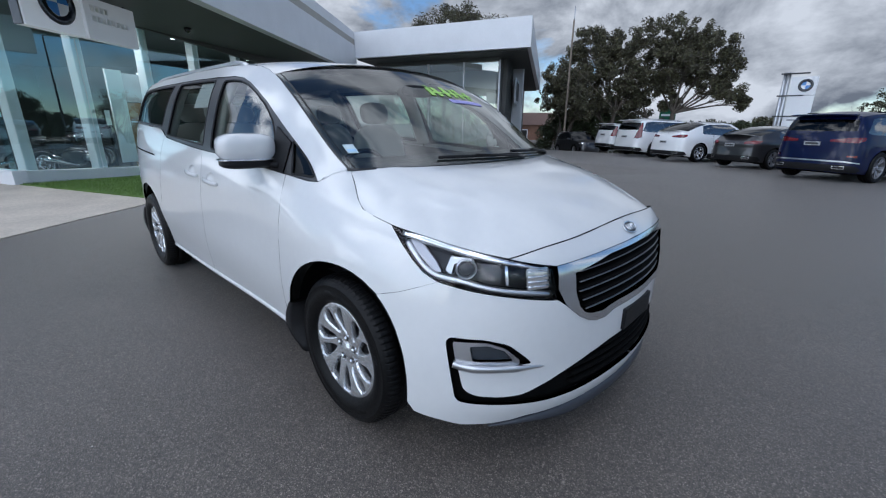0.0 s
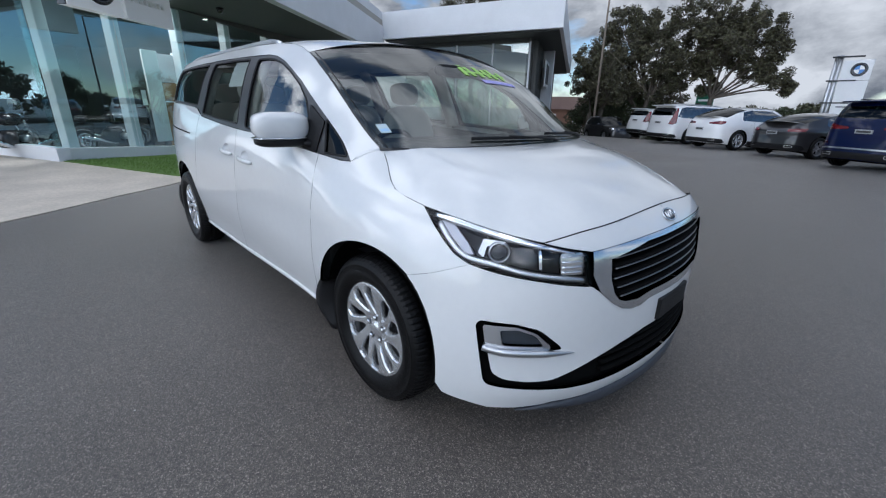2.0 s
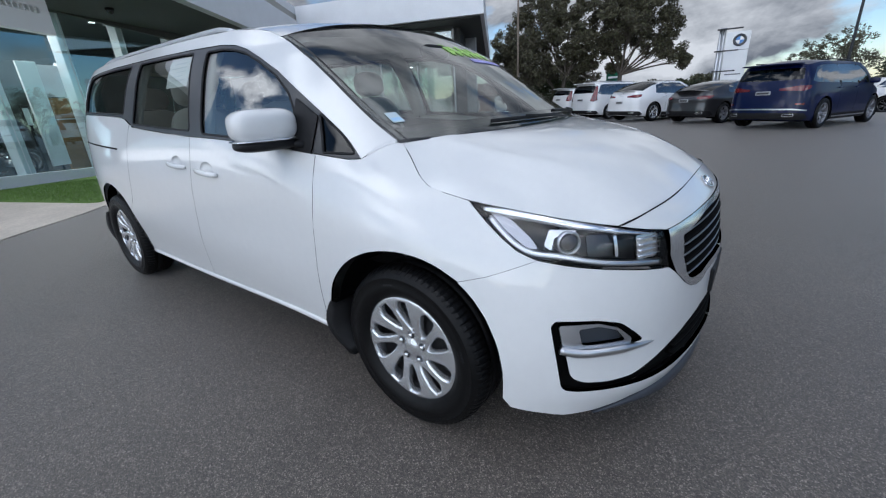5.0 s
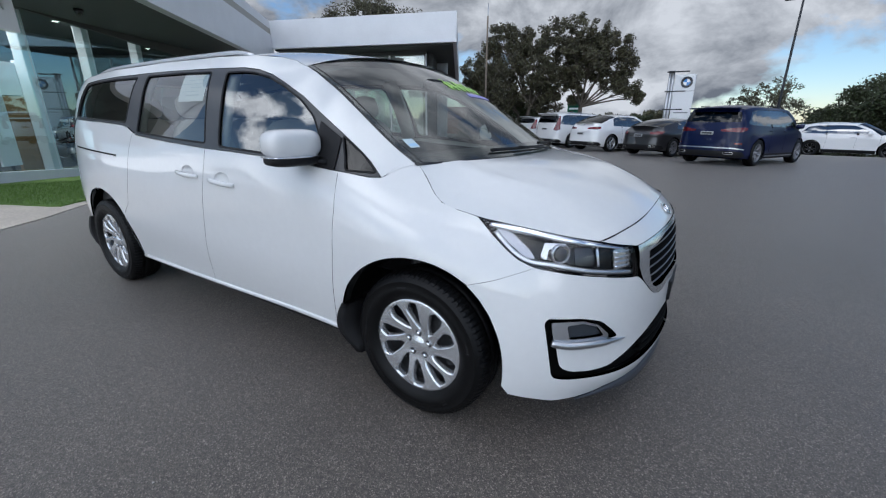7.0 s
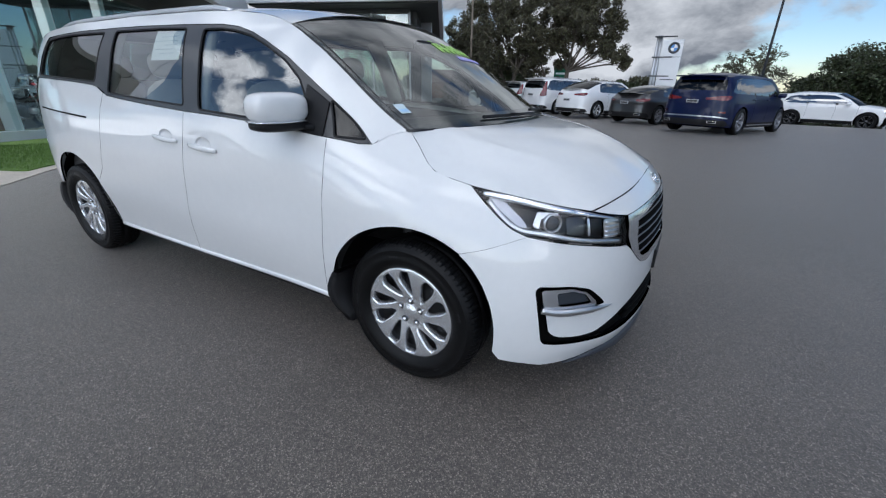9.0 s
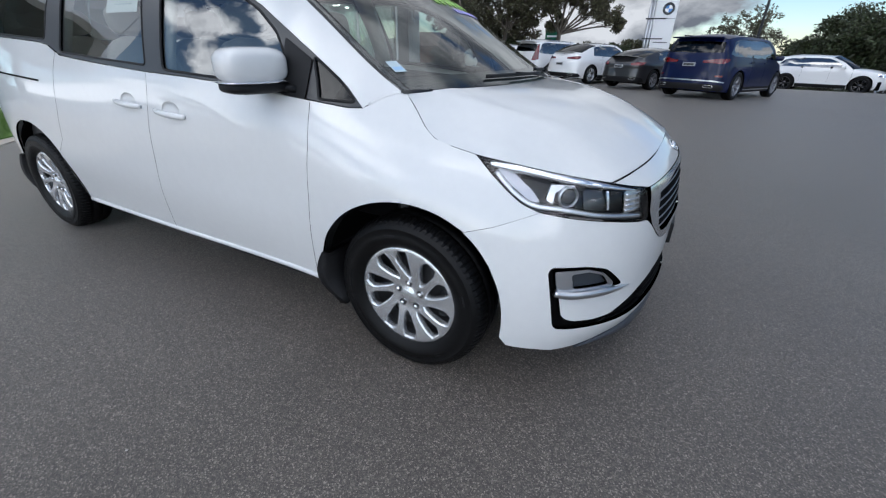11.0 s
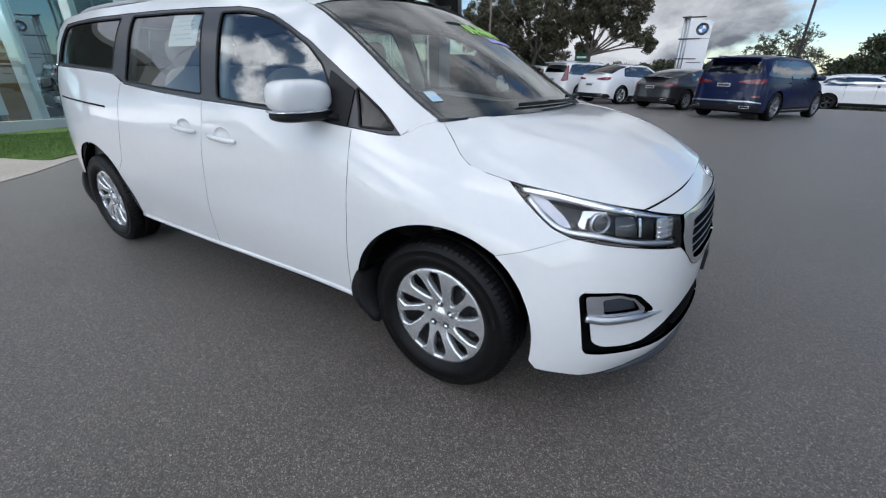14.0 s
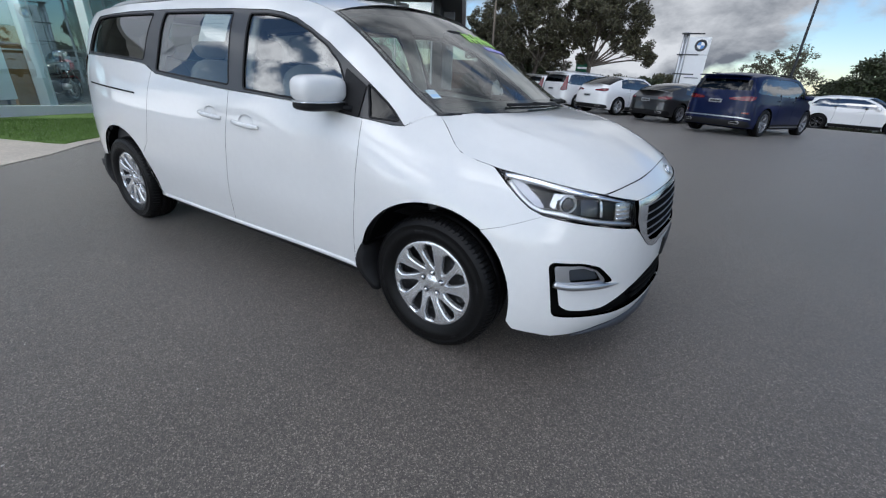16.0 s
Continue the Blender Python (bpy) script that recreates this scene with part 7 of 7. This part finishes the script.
# ---- trees, sign, poles, distance ----
BARK = material("gum_bark", (0.105, 0.088, 0.07), 0.9, vary=0.25, grain=8, stains=0.3, bump=0.4, bump_scale=20)


def leaves(name, colour, spread=0.5):
    """Foliage that varies from leaf to leaf."""
    m = bpy.data.materials.new(name)
    m.use_nodes = True
    t = m.node_tree
    b = t.nodes["Principled BSDF"]
    g = t.nodes.new("ShaderNodeNewGeometry")
    hsv = t.nodes.new("ShaderNodeHueSaturation")
    hsv.inputs["Color"].default_value = (*colour, 1)
    r = t.nodes.new("ShaderNodeMapRange")
    r.inputs["To Min"].default_value, r.inputs["To Max"].default_value = 1 - spread, 1 + spread
    t.links.new(g.outputs["Random Per Island"], r.inputs["Value"])
    t.links.new(r.outputs[0], hsv.inputs["Value"])
    h = t.nodes.new("ShaderNodeMapRange")
    h.inputs["To Min"].default_value, h.inputs["To Max"].default_value = 0.46, 0.52
    t.links.new(g.outputs["Random Per Island"], h.inputs["Value"])
    t.links.new(h.outputs[0], hsv.inputs["Hue"])
    t.links.new(hsv.outputs[0], b.inputs["Base Color"])
    b.inputs["Roughness"].default_value = 0.6
    return m


GUM = leaves("gum_leaves", (0.078, 0.074, 0.040), 0.65)
HEDGE = leaves("dark_leaves", (0.036, 0.048, 0.018), 0.6)
DRYGUM = leaves("dry_gum_leaves", (0.085, 0.085, 0.045), 0.5)


def leaf_cloud(rng, centres, per, size, flat=0.6):
    """Many small leaves in clumps: vertices and faces."""
    c = np.array([q[:3] for q in centres])
    rad = np.array([q[3] for q in centres])
    n = len(c) * per
    d = rng.normal(size=(n, 3))
    d /= np.linalg.norm(d, axis=1)[:, None]
    rr = rng.random(n) ** 0.45
    k = np.repeat(np.arange(len(c)), per)
    p = c[k] + d * (rr * rad[k])[:, None] * (1, 1, flat)
    a = rng.normal(size=(n, 3)) * (1, 1, 0.8)
    a /= np.linalg.norm(a, axis=1)[:, None]
    b = np.cross(a, rng.normal(size=(n, 3)))
    b /= np.linalg.norm(b, axis=1)[:, None]
    s = size * (0.6 + 0.8 * rng.random(n))[:, None]
    v = np.stack([p - a * s, p + b * s * 0.38, p + a * s, p - b * s * 0.38], 1).reshape(-1, 3)
    f = np.arange(4 * n).reshape(-1, 4)
    return v, f


def tree(name, base, height, spread, seed, label, leaf=GUM, trunks=1, low=0.35, size=0.058, per=240, dens=1.0, lean=(0, 0), group="gum trees"):
    """A gum: a forking trunk, and leaves in clumps at the ends of its limbs."""
    rng = np.random.default_rng(seed)
    ob = thing(name, Matrix.Translation(base), label, "tree", group)
    V, F, ends = [], [], []

    def limb(p, d, length, r, depth):
        pts, n = [p], 5
        q, dd = p.copy(), d / np.linalg.norm(d)
        for i in range(n):
            dd = dd + rng.normal(size=3) * 0.13 + np.array((0, 0, 0.05))
            dd /= np.linalg.norm(dd)
            q = q + dd * length / n
            pts.append(q.copy())
        k0, sides = len(V), 7 if depth < 2 else 5
        for i, c in enumerate(pts):
            rad = r * (1 - 0.55 * i / n)
            t = pts[min(i + 1, n)] - pts[max(i - 1, 0)]
            t /= np.linalg.norm(t)
            u = np.cross(t, (0.3, 0.9, 0.1))
            u /= np.linalg.norm(u)
            w = np.cross(t, u)
            V.extend(c + rad * (u * math.cos(2 * math.pi * j / sides) + w * math.sin(2 * math.pi * j / sides)) for j in range(sides))
        for i in range(n):
            F.extend((k0 + i * sides + j, k0 + i * sides + (j + 1) % sides, k0 + (i + 1) * sides + (j + 1) % sides, k0 + (i + 1) * sides + j) for j in range(sides))
        if depth == 2 and rng.random() < 0.6:
            ends.append((*pts[3], height * (0.03 + 0.03 * rng.random())))
        if depth >= 3 or length < 0.08 * height:
            ends.append((*pts[-1], height * (0.045 + 0.04 * rng.random())))
            ends.append((*(pts[-2] + rng.normal(size=3) * 0.03 * height), height * (0.03 + 0.03 * rng.random())))
            return
        for i in range(3 if depth else 5):
            a = rng.random() * 6.283
            out_ = np.array((math.cos(a), math.sin(a), 0)) * spread / height * 2.2
            nd = dd * 0.75 + out_ * (0.45 + 0.4 * rng.random()) + np.array((0, 0, 0.25))
            limb(pts[n - (i % 2) - (2 if depth == 0 and i > 1 else 0)], nd, length * (0.58 + 0.26 * rng.random()), r * 0.42 * (0.8 + 0.3 * rng.random()), depth + 1)

    for k in range(trunks):
        off = rng.normal(size=3) * 0.5 * (trunks > 1) * (1, 1, 0)
        limb(off * 1.0, np.array((0.18 * rng.normal() + lean[0], 0.18 * rng.normal() + lean[1], 1.0)), height * low * (0.9 + 0.2 * rng.random()), height * 0.022, 0)
    link("trunk", V, F, BARK, ob, "pale brown forking trunk")
    e = np.array(ends)
    e = e[rng.random(len(e)) < dens]
    # bring the crown to the wanted height and width
    v, f = leaf_cloud(rng, e, per, size, 0.75)
    link("crown", v, f, leaf, ob, "clumps of small dull green leaves", smooth=False)
    return ob


def bush(name, base, size, seed, label, leaf=HEDGE, per=420, clumps=80, ls=0.058, group="far shrubs"):
    """A shrub: clumps of leaves over an uneven dome, with short stems."""
    rng = np.random.default_rng(seed)
    ob = thing(name, Matrix.Translation(base), label, "shrub", group)
    c = []
    for _ in range(clumps):
        a, u = rng.random() * 6.283, rng.random()
        r = math.sqrt(rng.random())
        h = math.sqrt(max(0.0, 1 - r * r)) * (0.55 + 0.45 * u)
        c.append((size[0] * r * math.cos(a), size[1] * r * math.sin(a), size[2] * h * 0.9, 0.16 * max(size) * (0.5 + 0.6 * rng.random())))
    v, f = leaf_cloud(rng, c, per, ls, 0.8)
    link("foliage", v, f, leaf, ob, "dense dull green leaves", smooth=False)
    V, F = [], []
    for k in range(5):
        a = rng.random() * 6.283
        p, q = np.array((0.2 * math.cos(a), 0.2 * math.sin(a), -0.1)), np.array((0.5 * size[0] * math.cos(a), 0.5 * size[1] * math.sin(a), size[2] * 0.6))
        k0 = len(V)
        for c0, r in ((p, 0.09), (q, 0.03)):
            V += [tuple(c0 + r * np.array((math.cos(j * 1.257), math.sin(j * 1.257), 0))) for j in range(5)]
        F += [(k0 + j, k0 + (j + 1) % 5, k0 + 5 + (j + 1) % 5, k0 + 5 + j) for j in range(5)]
    link("stems", V, F, BARK, ob)
    return ob


def spot(az, d, z=None):
    x, y = 1.1 + d * math.cos(radians(az)), -2.0 + d * math.sin(radians(az))
    return (x, y, ground_z(x, y) if z is None else z)


def lobed_tree(name, base, lobes, seed, label, forks=(2.2, 3.4), r=0.25, leaf=GUM, size=0.115, per=105, group="gum trees"):
    """A gum whose limbs reach into separate leafy heads: lobes of (aside, depth, height, radius, half height)."""
    rng = np.random.default_rng(seed)
    ob = thing(name, Matrix.Translation(base), label, "tree", group)
    V, F, clumps = [], [], []

    def tube(pts, r0, r1, sides=7):
        pts = np.asarray(pts, float)
        k0, n = len(V), len(pts)
        for i, c in enumerate(pts):
            t = pts[min(i + 1, n - 1)] - pts[max(i - 1, 0)]
            t = t / np.linalg.norm(t)
            u = np.cross(t, (0.3, 0.9, 0.1))
            u /= np.linalg.norm(u)
            w = np.cross(t, u)
            rad = r0 + (r1 - r0) * i / (n - 1)
            V.extend(c + rad * (u * math.cos(2 * math.pi * j / sides) + w * math.sin(2 * math.pi * j / sides)) for j in range(sides))
        for i in range(n - 1):
            F.extend((k0 + i * sides + j, k0 + i * sides + (j + 1) % sides, k0 + (i + 1) * sides + (j + 1) % sides, k0 + (i + 1) * sides + j) for j in range(sides))

    def bent(a, b, sag, n=8):
        a, b = np.array(a, float), np.array(b, float)
        mid = (a + b) / 2 + rng.normal(size=3) * sag
        t = np.linspace(0, 1, n)[:, None]
        return (1 - t) ** 2 * a + 2 * t * (1 - t) * mid + t * t * b

    tops = []
    for k, h in enumerate(forks):
        top = np.array((rng.normal() * 0.5 + (k - (len(forks) - 1) / 2) * 0.9, rng.normal() * 0.3, h))
        tube(bent((k * 0.5 - 0.25, rng.normal() * 0.2, -0.2), top, 0.12), r, r * 0.72, 9)
        tops.append(top)
    for x, y, z, rad, hz in lobes:
        c = np.array((x, y, z), float)
        root = min(tops, key=lambda q: np.linalg.norm(q - c))
        limb = bent(root, c - (0, 0, hz * 0.4), 0.35)
        tube(limb, r * 0.38, r * 0.14)
        n = int(14 + 15 * rad * hz)
        for _ in range(n):
            d = rng.normal(size=3)
            d /= np.linalg.norm(d)
            q = c + d * (1.25 * rad, 1.25 * rad, 1.3 * hz) * (0.25 + 0.75 * rng.random() ** 0.6) - (0, 0, 0.1)
            cr = (0.26 + 0.30 * rng.random()) * min(1.0, 0.5 + 0.4 * rad)
            clumps.append((*q, cr))
            tube(bent(limb[rng.integers(4, 8)], q, 0.12, 5), r * 0.08, r * 0.03, 4)
    link("trunk", V, F, BARK, ob, "brown forking trunk and limbs")
    v, f = leaf_cloud(rng, clumps, per, size, 0.85)
    link("crown", v, f, leaf, ob, "clumps of small dull green leaves", smooth=False)
    return ob


lobed_tree("gum_tree", spot(106.0, 42), [(-1.1, 0, 10.0, 1.9, 1.5), (1.1, 0.4, 9.5, 1.6, 1.2), (2.8, 0, 8.7, 1.4, 1.0), (4.2, -0.3, 7.8, 0.9, 0.75), (1.4, -0.8, 7.8, 1.6, 1.0), (-1.5, 0.8, 7.8, 1.7, 1.3), (3.1, 0.5, 5.9, 1.1, 0.6), (4.7, 0, 5.3, 1.0, 0.5), (5.4, 0.2, 4.7, 0.5, 0.45), (2.0, 0.6, 6.6, 0.9, 0.6), (-1.7, -0.5, 5.9, 1.3, 1.0), (0.2, 0.3, 6.3, 1.2, 0.9), (0.0, 0.2, 8.4, 1.6, 1.1), (-2.6, 0.2, 4.4, 1.2, 1.0), (0.3, 0.8, 4.6, 0.8, 0.6), (3.9, 0.1, 6.4, 0.7, 0.5)], 3, "tall gum tree with separate leafy heads on long limbs", (3.4, 3.0, 3.8))
lobed_tree("gum_tree", spot(112.4, 42), [(-2.3, 0, 9.8, 1.4, 1.2), (-0.4, 0.3, 9.4, 1.3, 1.0), (1.1, 0, 9.2, 1.3, 1.0), (-3.7, 0.2, 8.2, 1.5, 1.2), (1.4, -0.4, 7.3, 1.3, 1.2), (-2.0, 0.4, 6.9, 1.4, 1.0), (0.6, 0.5, 5.4, 1.6, 1.2), (-3.4, -0.3, 6.0, 1.2, 1.0), (-0.6, -0.2, 7.6, 1.2, 1.0), (-1.2, 0.3, 4.6, 1.4, 1.1), (2.4, 0, 6.4, 1.0, 1.0)], 11, "spreading gum tree with dark open heads", (3.0, 3.6))
lobed_tree("gum_tree", spot(117.3, 41), [(-1.2, 0, 6.9, 1.2, 1.0), (0.5, 0.3, 6.5, 1.4, 1.2), (-1.5, 0.2, 4.9, 1.2, 1.2), (1.2, -0.3, 4.5, 1.5, 1.2), (0, 0.4, 5.6, 1.2, 0.9)], 7, "lower gum tree beside the timber pole", (2.4, 2.8), 0.26)
tree("gum_tree", spot(127.6, 58, -0.5), 20.0, 6.5, 31, "gum tree standing behind the entrance canopy", trunks=2, size=0.15, per=200)
tree("gum_tree", spot(136.6, 60, -0.5), 16.0, 4.5, 33, "gum tree standing behind the showroom roof", trunks=2, size=0.15, per=200)
tree("gum_tree", spot(84.6, 46), 7.4, 3.6, 41, "thin pale gum tree with sparse leaves", leaf=DRYGUM, trunks=2, dens=0.4, per=45, size=0.10)
tree("gum_tree", spot(87.2, 48), 5.8, 3.0, 43, "small sparse gum tree behind the parked cars", leaf=DRYGUM, trunks=2, dens=0.4, per=45, size=0.10)
for k, (az, d, w, h) in enumerate(((117.6, 43, 2.4, 4.4), (115.5, 44, 3.4, 5.4), (112.5, 44, 3.2, 5.4), (109.8, 46, 2.8, 4.4), (107.6, 48, 2.2, 3.0))):
    bush("shrub", spot(az, d), (w, w * 0.7, h), 60 + k, "dense dark shrub under the gum trees", ls=0.1, per=200)
for k, (az, d, w, h) in enumerate(((82.6, 41, 1.5, 2.3), (80.6, 39, 1.9, 4.0), (77.9, 37, 2.4, 5.4), (74.0, 36, 3.4, 6.6), (70.5, 36, 3.6, 6.4), (66.5, 36, 3.6, 6.0))):
    bush("shrub", spot(az, d), (w, w * 0.8, h), 80 + k, "tall dark green shrub along the yard's edge", per=230, clumps=95, ls=0.10)
for k, (az, d, w, h) in enumerate(((98.6, 95, 5, 3.9), (96.6, 100, 6, 4.4), (94.4, 100, 6, 4.2), (101, 100, 6, 3.6), (91.4, 90, 6, 3.8), (89.0, 85, 6, 4.2), (103.5, 95, 5, 3.6), (86.5, 80, 6, 4.0))):
    bush("shrub", spot(az, d, -1.2), (w, w * 0.6, h), 100 + k, "far-off grey-green trees on the skyline", DRYGUM if k % 2 else HEDGE, per=80, clumps=50, ls=0.35, group="skyline trees")
# the road verge behind the viewer, seen in the glass
for k, (az, d) in enumerate(((-150, 48), (-132, 44), (-114, 46), (-96, 42), (-78, 46), (-60, 44), (-42, 46), (-24, 44), (-6, 46), (12, 44), (30, 42), (48, 40))):
    bush("shrub", spot(az, d, 0.0), (5.5, 4.0, 2.6 if az > -120 else 5.5 + 1.5 * (k % 3)), 140 + k, "dark tree across the road behind the yard", per=60, clumps=60, ls=0.3, group="trees across the road")

# pylon sign
pylon = thing("pylon_sign", Matrix.Translation(spot(93.9, 43)) @ Matrix.Rotation(radians(3), 4, "Z"), "white pylon sign with a round badge and steel posts", "sign")
DARKSTEEL = material("dark_steel", (0.03, 0.032, 0.036), 0.45, 0.3)
STEEL = material("brushed_steel", (0.55, 0.56, 0.58), 0.35, 0.9, vary=0.05, grain=30)
box("panel", (-0.72, -0.15, 0.0), (0.86, 0.15, 6.45), SIGNWHITE, pylon, "white panel", 0.02)
for x in (-1.14, -0.90):
    sweep("post", [(x, 0, 0), (x, 0, 3), (x, 0, 6.8)], ring(0.115, 12), STEEL, pylon, "steel post")
for z in (3.57, 5.07, 6.65):
    box("crossbar", (-1.4, -0.18, z), (0.2 if z < 6 else 0.3, 0.10, z + 0.09), DARKSTEEL, pylon, "dark steel crossbar", 0.01)
box("joint", (-0.70, -0.165, 5.10), (0.85, -0.15, 5.13), GREYPLASTIC, pylon, "", 0)
box("name_bar", (-0.45, -0.165, 3.3), (0.62, -0.15, 3.38), GREYPLASTIC, pylon, "grey bar in place of small writing", 0)


roundel(pylon, pose(0.20, -0.155, 5.82, 90, 0, 0), 0.45)
# green sign, timber pole with its wires, lamp post
green = thing("road_sign", Matrix.Translation(spot(105.7, 52, -1.4)), "green road sign on two posts", "sign")
box("sign_panel", (-0.8, -0.05, 2.6), (0.8, 0.05, 4.4), material("sign_green", (0.01, 0.11, 0.06), 0.4), green, "green panel", 0.01)
for x in (-0.6, 0.6):
    sweep("post", [(x, 0, 0), (x, 0, 1.5), (x, 0, 3.2)], ring(0.05, 8), STEEL, green, "steel post")
box("sign_bar", (-0.6, -0.06, 3.7), (0.5, -0.05, 3.9), SIGNWHITE, green, "pale bar in place of writing", 0)
pole = thing("power_pole", Matrix.Translation(spot(117.2, 39)), "tall weathered timber power pole", "pole")
TIMBER = material("weathered_timber", (0.23, 0.19, 0.15), 0.9, vary=0.2, grain=20, stains=0.2, bump=0.3, bump_scale=60)
sweep("shaft", [(0, 0, z) for z in np.linspace(0, 10.9, 8)], ring(0.09, 10), TIMBER, pole, taper=np.linspace(1.1, 0.75, 8))
sweep("mast", [(0.02, 0, z) for z in (10.3, 11.2, 11.9)], ring(0.04, 6), STEEL, pole, "thin steel mast")
sweep("stay_wire", [(0.1 + 7.5 * t, 0.3 * t, 7.6 - 6.9 * t) for t in np.linspace(0, 1, 12)], ring(0.012, 5), TIMBER, pole, "steel stay wire")
lamp = thing("street_lamp", Matrix.Translation(spot(84.85, 33)), "slim dark lamp post with a flat lantern", "lamp")
sweep("post", [(0, 0, z) for z in np.linspace(0, 9.05, 6)], ring(0.075, 10), DARKSTEEL, lamp, taper=np.linspace(1.2, 0.7, 6))
sweep("arm", [(0, 0, 9.02), (-0.25, 0, 9.06), (-0.45, 0, 9.06)], ring(0.03, 6), DARKSTEEL, lamp)
box("lantern", (-0.85, -0.16, 9.0), (-0.30, 0.16, 9.1), DARKSTEEL, lamp, "flat dark lantern", 0.02)
# a low brick house beyond
house = thing("house", Matrix.Translation(spot(122.6, 70, -1.6)) @ Matrix.Rotation(radians(30), 4, "Z"), "low brown brick house with a tiled roof", "house")
box("wall", (-7, -4, 0), (7, 4, 2.9), material("brown_brick", (0.22, 0.12, 0.08), 0.9, vary=0.2, grain=6, stains=0.15), house)
link("roof", [(-7.5, -4.5, 2.85), (7.5, -4.5, 2.85), (7.5, 4.5, 2.85), (-7.5, 4.5, 2.85), (-4, 0, 4.7), (4, 0, 4.7)], [(0, 1, 5, 4), (2, 3, 4, 5), (1, 2, 5), (3, 0, 4), (3, 2, 1, 0)], material("brown_tiles", (0.16, 0.10, 0.08), 0.9, vary=0.2, grain=6), house, smooth=False)
for x in (-4, 0, 4):
    w_ = box("window", (x - 0.8, -4.06, 0.9), (x + 0.8, -3.98, 2.2), SIGNWHITE, house, "white framed window", 0.01)
    box("pane", (x - 0.7, -4.08, 1.0), (x + 0.7, -4.05, 2.1), DARKGLASS, w_, "", 0)
